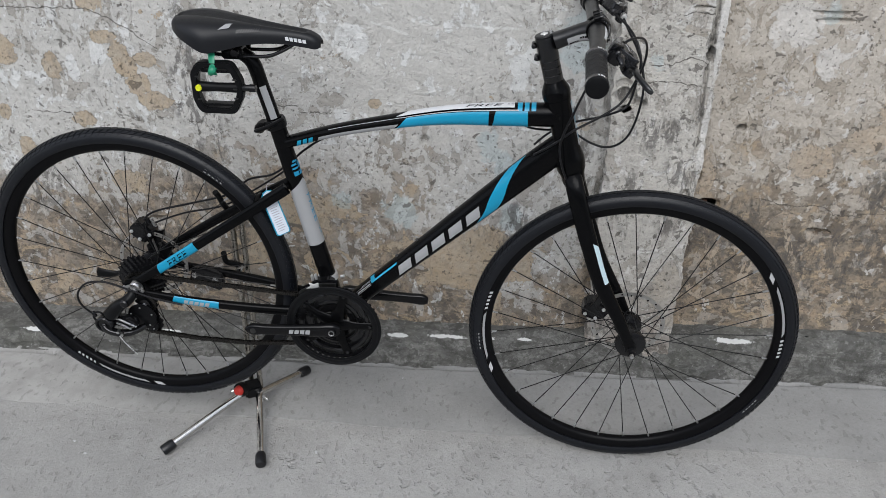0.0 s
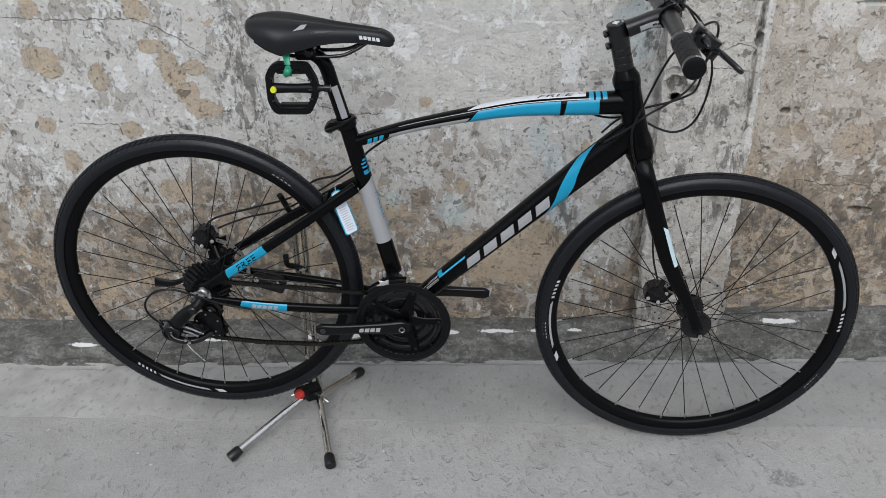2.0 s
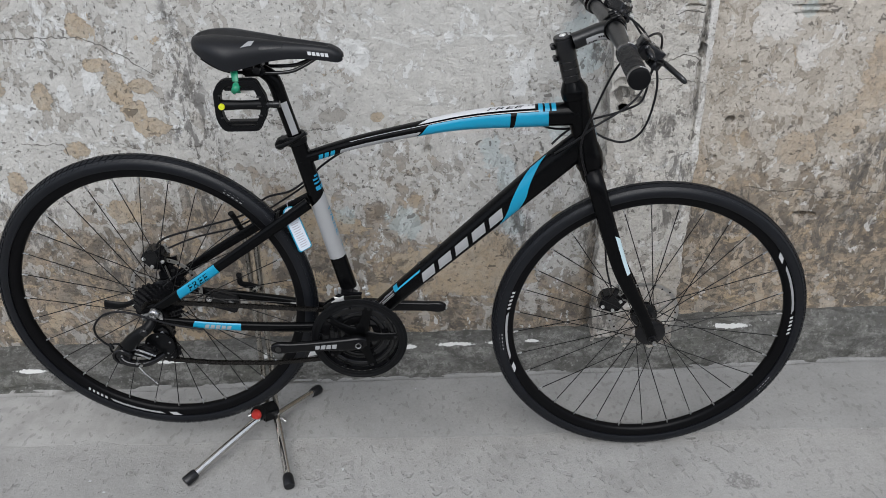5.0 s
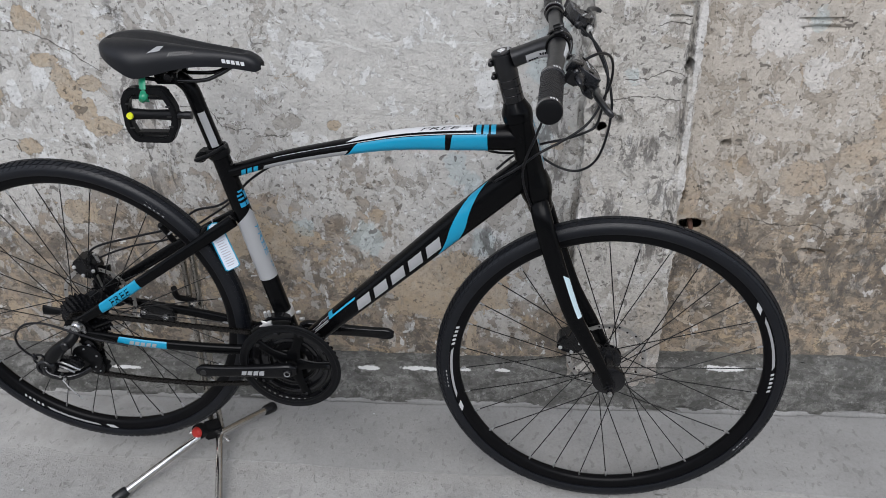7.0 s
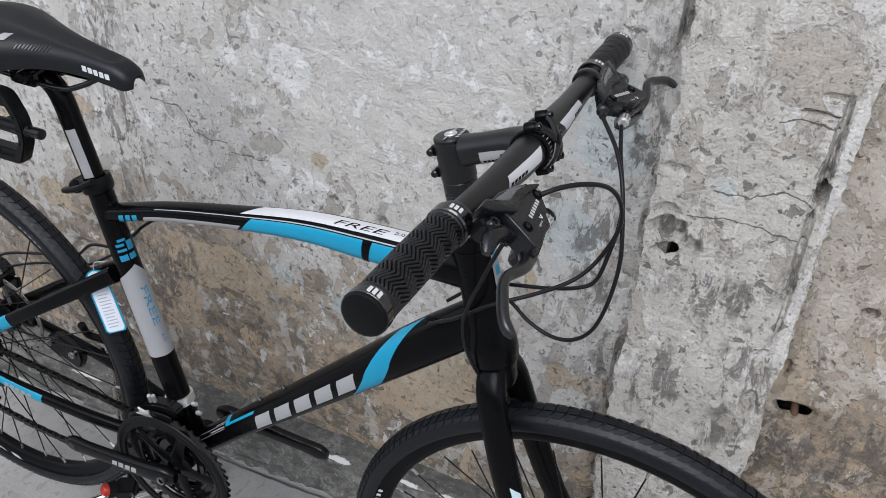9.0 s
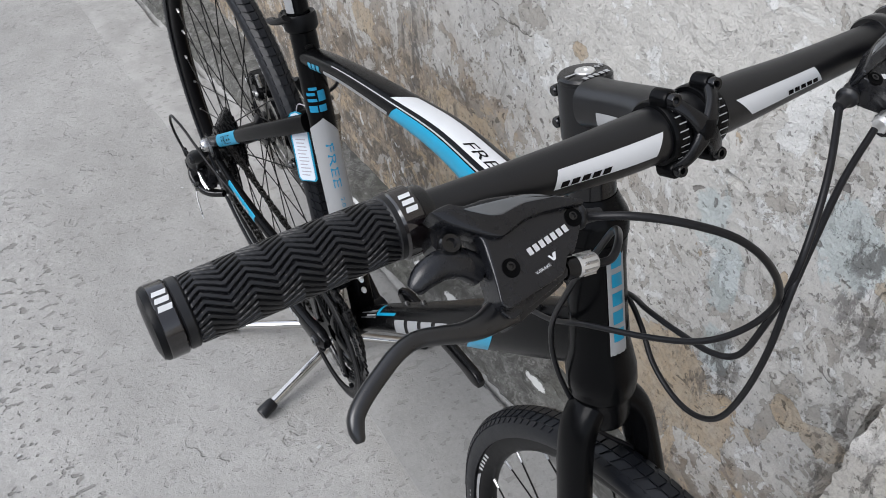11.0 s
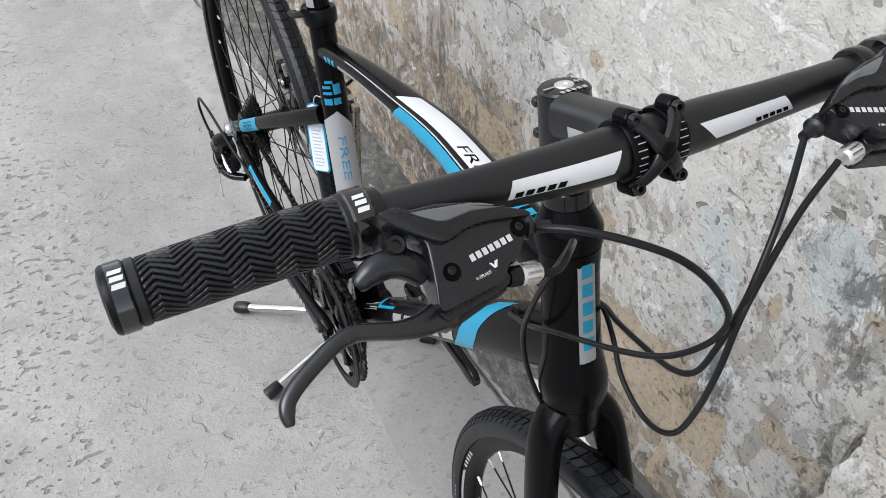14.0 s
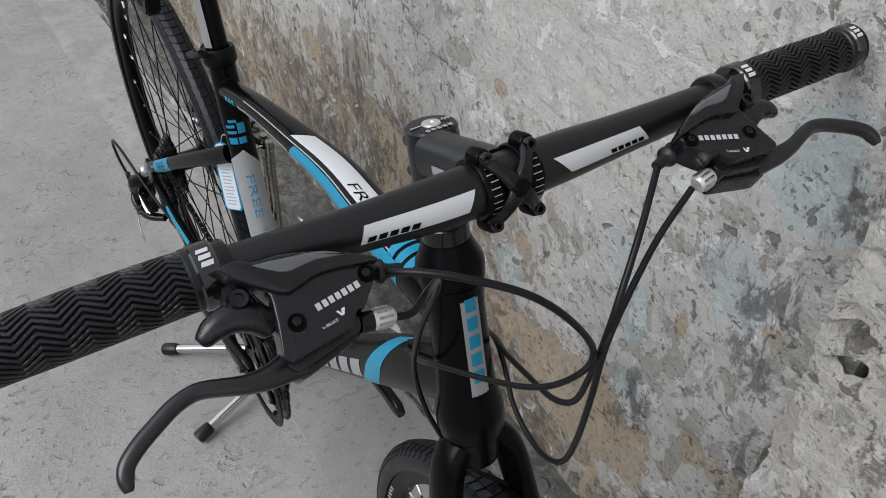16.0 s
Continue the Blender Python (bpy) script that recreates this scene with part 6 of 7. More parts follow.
for k in range(4):
    part("dark_mark", stem_arm.patch(0.024 + 0.0042 * k, 0.0270 + 0.0042 * k, -38, -26, off=0.0008, ns=2, na=3), paint_black, stem)
    part("dark_mark", stem_arm.patch(0.044 + 0.0042 * k, 0.0470 + 0.0042 * k, -18, -6, off=0.0008, ns=2, na=3), paint_black, stem)
cap_c = steer_at(0.104)
cap = part("top_cap", lathe([(0.0, 0.0050), (0.010, 0.0050), (0.0168, 0.0044), (0.0182, 0.0028), (0.0182, 0.0), (0.0, 0.0)], cap_c, STEER, 36), part_black, stem, "dark round top cap with pale marks")
part("cap_bolt", lathe([(0.0, 0.0052), (0.0022, 0.0052), (0.0026, 0.0060), (0.0064, 0.0060), (0.0068, 0.0050), (0.0, 0.0046)], cap_c, STEER, 20), bright_plate, stem)
fwd = Vector((0.9666, 0, 0.2563))


def cap_bar(y0, y1, f0, f1):
    bm = bmesh.new()
    bm.faces.new([bm.verts.new(cap_c + STEER * 0.0056 + Vector((0, y, 0)) + fwd * f) for y, f in ((y0, f0), (y1, f0), (y1, f1), (y0, f1))])
    return bm


part("pale_mark", cap_bar(-0.0162, -0.0075, -0.0012, 0.0008), silver_film, stem)
part("pale_mark", cap_bar(0.0080, 0.0160, -0.0012, 0.0008), silver_film, stem)
part("pale_mark", cap_bar(0.0095, 0.0105, -0.0028, 0.0028), silver_film, stem)
part("pale_mark", cap_bar(0.0125, 0.0135, -0.0028, 0.0028), silver_film, stem)
for k in range(5):
    part("pale_mark", cap_bar(-0.0105 + 0.0043 * k, -0.0074 + 0.0043 * k, 0.0095, 0.0135), silver_film, stem)
for d in (0.070, 0.093):
    bolt_c = steer_at(d, -0.0222)
    part("clamp_bolt", lathe([(0.0, 0.011), (0.0026, 0.011), (0.0038, 0.010), (0.0042, 0.008), (0.0042, -0.010), (0.0, -0.011)], bolt_c, (0, -1, 0), 16), gloss_black, stem)
    part("clamp_lug", block((0.012, 0.015, 0.010), steer_at(d, -0.018), Euler((0, radians(-14.8), 0)).to_matrix(), 0.002), paint_black, stem)

# handlebar: a slightly swept flat bar, thick at the clamp
bar_path = [(0.487, -0.3095, 1.008), (0.491, -0.197, 1.0110), (0.4965, -0.114, 1.0093), (0.4995, -0.054, 1.008), (0.4995, 0.021, 1.008), (0.4985, 0.084, 1.0070), (0.4945, 0.190, 1.0042), (0.492, 0.3075, 1.0010)]
bar_tube = Tube(bar_path, [0.0111, 0.0112, 0.0132, 0.0159, 0.0159, 0.0132, 0.0112, 0.0111], 8, side=(1, 0, 0))
handlebar = part("handlebar", bar_tube.mesh(seg=28), bar_paint, bike, "matt black flat handlebar with white prints")
# angle 0 is forward and 90 is up or down by the way the tube runs
up_sign = 1 if bar_tube.at(0.3, 90).z > bar_tube.at(0.3, 0).z else -1
mid = bar_tube.length / 2


def bar_patch(y0, y1, a0, a1, skew=0.0, skew_end=None, off=0.0005, na=8):
    return bar_tube.patch(mid + y0, mid + y1, a0 * up_sign, a1 * up_sign, skew, skew_end, off, None, 12, na)


part("white_print", bar_patch(-0.112, -0.0470, 2, 45, 0.004, 0.006), white_film, handlebar, "white print with dark bars")
part("white_print", bar_patch(0.026, 0.0905, 2, 45, -0.012, -0.007), white_film, handlebar, "white print with dark bars")
for k in range(5):
    part("dark_mark", bar_patch(-0.1085 + 0.0064 * k, -0.1037 + 0.0064 * k, 5, 17, 0.0015, off=0.0009, na=3), paint_black, handlebar)
    part("dark_mark", bar_patch(0.058 + 0.0058 * k, 0.0624 + 0.0058 * k, 6, 17, -0.0010, off=0.0009, na=3), paint_black, handlebar)

# face plate: two bands round the bar, a crossed bridge and four bolts
face = part("face_plate", lathe([(0.0162, -0.0200), (0.0185, -0.0200), (0.0196, -0.0185), (0.0196, -0.0100), (0.0188, -0.0085), (0.0162, -0.0085)], BAR, (0, 1, 0), 36, closed=True), paint_black, stem, "black four-bolt face plate")
part("face_band", lathe([(0.0162, 0.0085), (0.0188, 0.0085), (0.0196, 0.0100), (0.0196, 0.0185), (0.0185, 0.0200), (0.0162, 0.0200)], BAR, (0, 1, 0), 36, closed=True), paint_black, stem)
for sy in (-1, 1):
    for sz in (-1, 1):
        at = lambda ang, r, y: BAR + Vector((math.cos(radians(ang)) * r, y, math.sin(radians(ang)) * r))
        arm_path = [at(22, 0.0205, 0.0), at(22 + sz * 16, 0.0210, sy * 0.0045), at(22 + sz * 36, 0.0212, sy * 0.0095), at(22 + sz * 54, 0.0214, sy * 0.0135), at(22 + sz * 64, 0.0216, sy * 0.0150)]
        part("bridge_arm", Tube([tuple(p) for p in arm_path], [(0.0030, 0.0062), (0.0030, 0.0050), (0.0030, 0.0040), (0.0032, 0.0042), (0.0034, 0.0046)], 5, side=(0.927, 0, 0.375), expo=2.8).mesh(seg=16), part_black, stem)
        c = at(22 + sz * 68, 0.0218, sy * 0.0150)
        axis = Vector((0.927, 0, 0.375))
        part("bolt_boss", lathe([(0.0, 0.004), (0.0046, 0.004), (0.0055, 0.0028), (0.0058, -0.007), (0.0, -0.008)], c, axis, 18), paint_black, stem)
        part("face_bolt", lathe([(0.0, 0.0030), (0.0017, 0.0030), (0.0019, 0.0070), (0.0034, 0.0074), (0.0039, 0.0064), (0.0039, 0.0025), (0.0, 0.0025)], c + axis * 0.001, axis, 16), gloss_black, stem)
part("bridge_hub", lathe([(0.0, 0.0035), (0.0050, 0.0034), (0.0070, 0.0020), (0.0078, 0.0), (0.0078, -0.004), (0.0, -0.004)], BAR + Vector((0.927, 0, 0.375)) * 0.0208, (0.927, 0, 0.375), 6), paint_black, stem)
band = Tube([BAR + Vector((0, -0.0200, 0)), BAR + Vector((0, 0.0200, 0))], [0.0197, 0.0197], 0, side=(1, 0, 0))
bs = 1 if band.at(0.02, 90).z > BAR.z else -1
for y0 in (0.0022, 0.0312):
    for k in range(9):
        a = -28 + 12 * k
        part("scale_tick", band.patch(y0 + (0.0 if k % 2 else 0.001), y0 + 0.0062, a * bs, (a + 2.0) * bs, ns=1, na=1), silver_film, stem)


# grips with a raised zigzag
def grip_mesh(y_in, y_out, sgn):
    R = 0.0150
    n_s, n_a = 170, 252
    bm = bmesh.new()
    L = abs(y_out - y_in)
    rings = []
    for i in range(n_s + 1):
        f = i / n_s
        y = y_in + (y_out - y_in) * f
        s = mid + y
        c = np.array([np.interp(s, bar_tube.s, bar_tube.c[:, k]) for k in range(3)])
        zig = abs(((f * L / 0.0213) % 1.0) * 2 - 1)
        ring = []
        for j in range(n_a):
            a = 2 * math.pi * j / n_a
            ph = (a * R + 0.0056 * zig) / (2 * math.pi * R / 30)
            w = abs((ph % 1.0) * 2 - 1)
            h = 0.0015 * min(1.0, max(0.0, (w - 0.14) / 0.26)) * min(1.0, f * L / 0.002, (1 - f) * L / 0.002)
            r = R - 0.0003 + h + 0.0005 * math.sin(math.pi * f)
            ring.append(bm.verts.new((c[0] + r * math.cos(a), c[1], c[2] + r * math.sin(a))))
        rings.append(ring)
    for a, b in zip(rings, rings[1:]):
        for k in range(n_a):
            bm.faces.new((a[k], a[(k + 1) % n_a], b[(k + 1) % n_a], b[k]))
    bm.faces.new(rings[0])
    bm.faces.new(rings[-1][::-1])
    return bm


def ring_at(y, half, r, edge=0.0012):
    s = mid + y
    c = [np.interp(s, bar_tube.s, bar_tube.c[:, k]) for k in range(3)]
    return lathe([(0.010, -half), (r - edge, -half), (r, -half + edge), (r, half - edge), (r - edge, half), (0.010, half)], c, (0, 1, 0), 40)


def grip(sgn):
    far = 0.003 if sgn > 0 else 0.0
    g = part("grip", grip_mesh(sgn * (0.197 - far), sgn * (0.3000 - far), sgn), rubber, handlebar, "black rubber grip with a zigzag pattern", 30)
    for y, half, r, mt in ((0.191 - far, 0.0062, 0.0178, lock_gloss), (0.3092 - far, 0.0048, 0.0176, lock_gloss)):
        ring = part("lock_ring", ring_at(sgn * y, half, r), mt, handlebar, "gloss black lock ring")
        c = Vector([np.interp(mid + sgn * y, bar_tube.s, bar_tube.c[:, k]) for k in range(3)])
        tube = Tube([c - Vector((0, half, 0)), c + Vector((0, half, 0))], [r, r], 0, side=(1, 0, 0))
        up = 1 if tube.at(0.005, 90).z > c.z else -1
        for k in range(3):
            a = 56 + 12.5 * k
            part("pale_mark", tube.patch(half - 0.0031, half + 0.0031, a * up, (a + 8.5) * up, 0.0008, 0.0008, off=0.0003, ns=1, na=3), white_film, handlebar)
    for y in (0.198 - far, 0.3015 - far):
        part("grip_collar", ring_at(sgn * y, 0.0030, 0.0168), rubber, handlebar)
    e = Vector([np.interp(mid + sgn * 0.313, bar_tube.s, bar_tube.c[:, k]) for k in range(3)])
    part("end_plug", lathe([(0.0, 0.0030), (0.012, 0.0028), (0.0162, 0.0015), (0.0173, -0.0002), (0.0173, -0.003), (0.0, -0.003)], (e.x, sgn * (0.3150 - far), e.z), (0, sgn, 0), 36), plastic_black, handlebar)


grip(-1)
grip(1)

# brake and shift units; u runs outward along the bar, e forward and down, n up


def unit(sgn, shift, droop, root):
    E2, NN = Vector((math.cos(droop), 0, -math.sin(droop))), Vector((math.sin(droop), 0, math.cos(droop)))
    P = lambda u, e, n=0.0: Vector(root) + Vector((0, sgn * (u - shift), 0)) + E2 * e + NN * n
    ey = Vector((0, sgn, 0))

    def slab(outline, n_mid, depth, bevel, mat_, parent, name, label="", drop=0.0):
        bm = prism([(u, e) for u, e in outline], P(0, 0, n_mid), ey, E2, depth, bevel)
        return part(name, bm, mat_, parent, label)

    shell = lambda outline, n0, n1, r, rise, mat_, parent, name, label="": part(name, domed(outline, P, n0, n1, r, rise), mat_, parent, label, 55)
    body = shell([(0.1300, 0.0165), (0.1185, 0.0222), (0.1215, 0.0308), (0.1325, 0.0425), (0.1365, 0.0425), (0.1435, 0.0498), (0.1600, 0.0518), (0.1745, 0.0535), (0.1788, 0.0503), (0.1768, 0.0416), (0.1745, 0.030), (0.1730, 0.020), (0.176, 0.011), (0.165, 0.006), (0.1460, 0.0095)],
                 0.0105, 0.0292, 0.0014, 0.0, shifter_plastic, bike, "shifter", "black brake lever and shifter unit with a smoky window")
    # raised hood along the bar side, pointed towards the grip
    shell([(0.1181, 0.0240), (0.1180, 0.0212), (0.1294, 0.0148), (0.1441, 0.0078), (0.1622, 0.0030), (0.1750, 0.0022), (0.1814, -0.0014), (0.1916, -0.0004), (0.1840, 0.0092), (0.1705, 0.0199), (0.1640, 0.0230), (0.1500, 0.0198), (0.1377, 0.0204)],
          0.0190, 0.0332, 0.0022, 0.0008, shifter_plastic, body, "hood")
    shell([(0.1761, 0.0040), (0.1649, 0.0052), (0.1500, 0.0076), (0.1407, 0.0098), (0.1299, 0.0156), (0.1463, 0.0126), (0.1596, 0.0134), (0.1658, 0.0113)], 0.0300, 0.0338, 0.0008, 0.0003, smoke, body, "gear_window", "smoky clear gear window")
    # lower body with its slanted underside
    shell([(0.1345, 0.0450), (0.1363, 0.0530), (0.1500, 0.0566), (0.1710, 0.0612), (0.1768, 0.0540), (0.1740, 0.0440), (0.150, 0.0400)], -0.0020, 0.0125, 0.0014, 0.0, shifter_plastic, body, "lower_body")
    shell([(0.1362, 0.0440), (0.1372, 0.0512), (0.1715, 0.0580), (0.1768, 0.0530), (0.1740, 0.0420), (0.150, 0.0400)], 0.0110, 0.0205, 0.0012, 0.0, shifter_plastic, body, "lower_step")
    part("bar_clamp", lathe([(0.0110, -0.0062), (0.0150, -0.0062), (0.0160, -0.0045), (0.0160, 0.0045), (0.0150, 0.0062), (0.0110, 0.0062)], tuple(bar_tube.c[int(np.argmin(np.abs(bar_tube.c[:, 1] - sgn * (0.1795 - 0.5 * shift))))]), (0, 1, 0), 36, closed=True), gloss_black, body)
    slab([(0.1835, 0.004), (0.1790, 0.020), (0.183, 0.029), (0.190, 0.026), (0.1935, 0.014), (0.1905, 0.004)], 0.0135, 0.020, 0.0025, part_black, body, "bracket")
    cb = P(0.1862, 0.0150, 0.0245)
    part("clamp_bolt", lathe([(0.0, 0.0002), (0.0024, 0.0002), (0.0026, 0.0022), (0.0045, 0.0024), (0.0052, 0.0010), (0.0058, 0.0), (0.0058, -0.004), (0.0, -0.004)], cb, NN, 20), gloss_black, body)
    for u, e in ((0.1664, 0.0370), (0.1248, 0.0276)):
        # a flat black disc paints the dark of a sunk well
        part("well_shade_disc", lathe([(0.0, 0.0003), (0.0038, 0.0003), (0.0044, 0.0005), (0.0047, 0.0), (0.0047, -0.0010), (0.0, -0.0010)], P(u, e, 0.0293), NN, 20), well_shade, body)
        part("screw", lathe([(0.0, 0.0), (0.0010, -0.0001), (0.0013, 0.0006), (0.0022, 0.0005), (0.0024, -0.0005), (0.0, -0.0005)], P(u, e - 0.0006, 0.0297), NN, 12), gloss_black, body)
    # thumb lever
    th = Tube([P(0.176, 0.030, 0.015), P(0.183, 0.0245, 0.0185), P(0.192, 0.0215, 0.0195), P(0.201, 0.0225, 0.0185), P(0.2075, 0.0255, 0.0165)], [(0.0070, 0.0078), (0.0068, 0.0078), (0.0062, 0.0074), (0.0056, 0.0066), (0.0040, 0.0048)], 6, side=tuple(NN))
    part("thumb_lever", th.mesh(seg=18, round_ends=0.002), shifter_plastic, body)
    # brake blade
    blade = Tube([P(0.1690, 0.0520, 0.0120), P(0.1775, 0.0530, 0.0140), P(0.1870, 0.0542, 0.0165), P(0.1980, 0.0532, 0.0185), P(0.2090, 0.0500, 0.0200), P(0.2195, 0.0474, 0.0205), P(0.2300, 0.0490, 0.0210), P(0.2410, 0.0540, 0.0212),
                  P(0.2510, 0.0594, 0.0212), P(0.2580, 0.0648, 0.0208), P(0.2605, 0.0700, 0.0200), P(0.2610, 0.0742, 0.0195)],
                 [(0.0050, 0.0085), (0.0050, 0.0074), (0.0048, 0.0060), (0.0048, 0.0048), (0.0048, 0.0043), (0.0048, 0.0041), (0.0048, 0.0040), (0.0047, 0.0040), (0.0046, 0.0040), (0.0045, 0.0039), (0.0044, 0.0037), (0.0034, 0.0028)], 6, side=tuple(NN), expo=2.5)
    part("brake_lever", blade.mesh(seg=18, round_ends=0.0015), lever_black, body, "satin black brake lever blade")
    # cable adjuster
    away = 0.006 if sgn > 0 else 0.0
    a0, a1 = P(0.1330 + away, 0.0476, 0.0150), P(0.1115 + away, 0.0505, 0.0125)
    d = (a1 - a0).normalized()
    part("barrel_nut", lathe([(0.0, -0.002), (0.0052, -0.002), (0.0056, 0.0), (0.0056, 0.005), (0.0, 0.006)], a0, d, 16), part_black, body)
    ridged = bmesh.new()
    lathe([(0.0, 0.005), (0.0052, 0.005), (0.0056, 0.0065), (0.0056, 0.0150), (0.0044, 0.0175), (0.0, 0.0180)], a0, d, 24, ridged)
    part("barrel_adjuster", ridged, bright_plate, body, "bright barrel adjuster")
    x, y, z = basis(d)
    for k in range(10):
        t = 2 * math.pi * k / 10
        part("knurl", rod([a0 + d * 0.007 + (x * math.cos(t) + y * math.sin(t)) * 0.0055, a0 + d * 0.0152 + (x * math.cos(t) + y * math.sin(t)) * 0.0055], 0.0009, 6, 0), steel, body)
    part("cable_boot", Tube([P(0.1215, 0.0235, 0.0160), P(0.1170, 0.0255, 0.0162), P(0.1145, 0.0265, 0.0163), P(0.1125, 0.0273, 0.0164), P(0.1100, 0.0280, 0.0165), P(0.1020, 0.0300, 0.0165)], [(0.0052, 0.0052), (0.0050, 0.0050), (0.0066, 0.0066), (0.0064, 0.0064), (0.0040, 0.0040), (0.0033, 0.0033)], 5).mesh(seg=18), rubber, body)
    # maker's bars and the small word on the face
    w0, w1 = Vector((0.1549, 0.0358)), Vector((0.1292, 0.0323))
    if sgn < 0:
        run = (w1 - w0) / 7
    else:
        w0, w1 = Vector((0.1297, 0.0300)), Vector((0.1570, 0.0390))
        run = (w1 - w0) / 7
    acr = Vector((-run.y, run.x)).normalized()
    if acr.y > 0:
        acr = -acr
    for k in range(7):
        b = w0 + run * k
        c = [b, b + run * 0.72, b + run * 0.72 + acr * 0.0036, b + acr * 0.0036]
        bm = bmesh.new()
        bm.faces.new([bm.verts.new(P(q.x, q.y, 0.0295)) for q in c])
        part("white_mark", bm, print_grey, body)
    base = Vector((0.1519, 0.0446)) if sgn < 0 else Vector((0.1455, 0.0452))
    ru = run.normalized()

    def put(px, py):
        q = base + ru * px + acr * py
        return P(q.x, q.y, 0.0295)
    part("lettering", lettering("V-BRAKE", 0.0023, put), white_film, body, "small white word")
    q0 = Vector((0.1466, 0.0425)) if sgn < 0 else Vector((0.1525, 0.0478))
    bm = bmesh.new()
    bm.faces.new([bm.verts.new(P(*(q0 + ru * a + acr * b), 0.0295)) for a, b in ((0.0, 0.0032), (0.0012, 0.0032), (0.0020, 0.0012), (0.0030, 0.0032), (0.0050, 0.0032), (0.0030, 0.0), (0.0014, 0.0))])
    part("white_mark", bm, white_film, body)
    return P


PN, PF = unit(-1, 0.0, 0.5716, (0.499, 0, 1.008)), unit(1, 0.031, 0.384, (0.504, 0, 1.005))


def cable(points, r=0.0022, name="cable", mat_=None):
    return part(name, rod([tuple(p) for p in points], r, 12, 8), mat_ or cable_black, bike, "black cable housing")


# near shift cable: a loop in front of the head tube into the down tube
cable([PN(0.113, 0.0275, 0.0165), (0.549, -0.098, 1.014), (0.566, -0.077, 1.012), (0.580, -0.052, 1.000), (0.588, -0.029, 0.976), (0.588, -0.007, 0.940), (0.577, 0.003, 0.903), (0.563, -0.005, 0.878), (0.545, -0.015, 0.862), (0.515, -0.026, 0.845),
       (0.476, -0.038, 0.826), (0.440, -0.036, 0.795), (0.404, -0.028, 0.768)])
# near brake cable: down past the head tube to the front caliper
cable([PN(0.1190, 0.0500, 0.0115), PN(0.1050, 0.0525, 0.0105), (0.536, -0.088, 0.984), (0.513, -0.067, 0.962), (0.496, -0.058, 0.930), (0.472, -0.056, 0.868), (0.452, -0.048, 0.800), (0.462, -0.038, 0.742), (0.486, -0.016, 0.690), (0.512, 0.030, 0.640), (0.532, 0.058, 0.560),
       (0.545, 0.064, 0.460), (0.556, 0.046, 0.412)])
# far shift and brake cables
cable([PF(0.105, 0.0290, 0.0160), (0.562, 0.042, 0.993), (0.578, 0.019, 0.970), (0.585, 0.006, 0.941), (0.580, 0.005, 0.898), (0.572, 0.004, 0.864), (0.556, 0.000, 0.852), (0.522, 0.006, 0.836), (0.490, 0.010, 0.826), (0.462, 0.020, 0.812), (0.430, 0.026, 0.790), (0.404, 0.020, 0.768)])
cable([PF(0.1190, 0.0500, 0.0115), (0.565, 0.056, 0.981), (0.578, 0.026, 0.961), (0.588, 0.004, 0.936), (0.594, -0.006, 0.898), (0.590, -0.006, 0.850), (0.579, -0.002, 0.808), (0.561, 0.001, 0.785), (0.537, 0.004, 0.777), (0.508, 0.008, 0.784), (0.480, 0.018, 0.796), (0.452, 0.026, 0.800), (0.425, 0.020, 0.800), (0.395, 0.008, 0.808), (0.366, -0.002, 0.824)])
# rear brake cable from under the top tube to the stay
cable([(0.035, 0.006, 0.784), (-0.012, 0.014, 0.762), (-0.058, 0.024, 0.728), (-0.085, 0.028, 0.702), (-0.130, 0.032, 0.668), (-0.185, 0.038, 0.650), (-0.240, 0.048, 0.606), (-0.330, 0.068, 0.570), (-0.420, 0.062, 0.546), (-0.448, 0.056, 0.524), (-0.458, 0.052, 0.500)], 0.0024)
cable([(-0.09, 0.022, 0.690), (-0.150, 0.050, 0.640), (-0.26, 0.074, 0.566), (-0.36, 0.076, 0.538), (-0.430, 0.062, 0.514), (-0.450, 0.052, 0.496)], 0.0022)
part("cable_port", lathe([(0.0022, 0.002), (0.0050, 0.0018), (0.0062, 0.0), (0.0050, -0.002)], (0.403, -0.0222, 0.768), (0.25, -0.95, 0.1), 16), plastic_black, bike)

# ---------------------------------------------------------------- display stand
stand = thing("display_stand", "chrome three-legged bicycle display stand on the concrete", "bike stand")
part("leg", rod([(-0.410, -0.126, 0.014), (-0.290, 0.004, 0.058), (-0.262, 0.034, 0.068)], 0.0085, 18, 4), chrome, stand, "polished chrome leg")
part("leg", rod([(-0.178, -0.140, 0.014), (-0.224, 0.010, 0.044), (-0.233, 0.040, 0.049), (-0.226, 0.062, 0.048), (-0.160, 0.186, 0.014)], 0.0085, 18, 6), chrome, stand, "bent polished chrome leg")
for foot, toward in (((-0.410, -0.126, 0.014), (-0.290, 0.004, 0.058)), ((-0.178, -0.140, 0.014), (-0.224, 0.010, 0.044)), ((-0.160, 0.186, 0.014), (-0.226, 0.062, 0.048))):
    d = (Vector(foot) - Vector(toward)).normalized()
    part("rubber_foot", lathe([(0.0, 0.006), (0.0115, 0.006), (0.0130, 0.002), (0.0125, -0.020), (0.0105, -0.026), (0.0, -0.026)], Vector(foot) + d * 0.006, d, 20), rubber, stand)
part("hub_block", block((0.040, 0.034, 0.036), (-0.252, 0.050, 0.062), Euler((0.2, 0, 0.5)).to_matrix(), 0.004), plastic_black, stand)
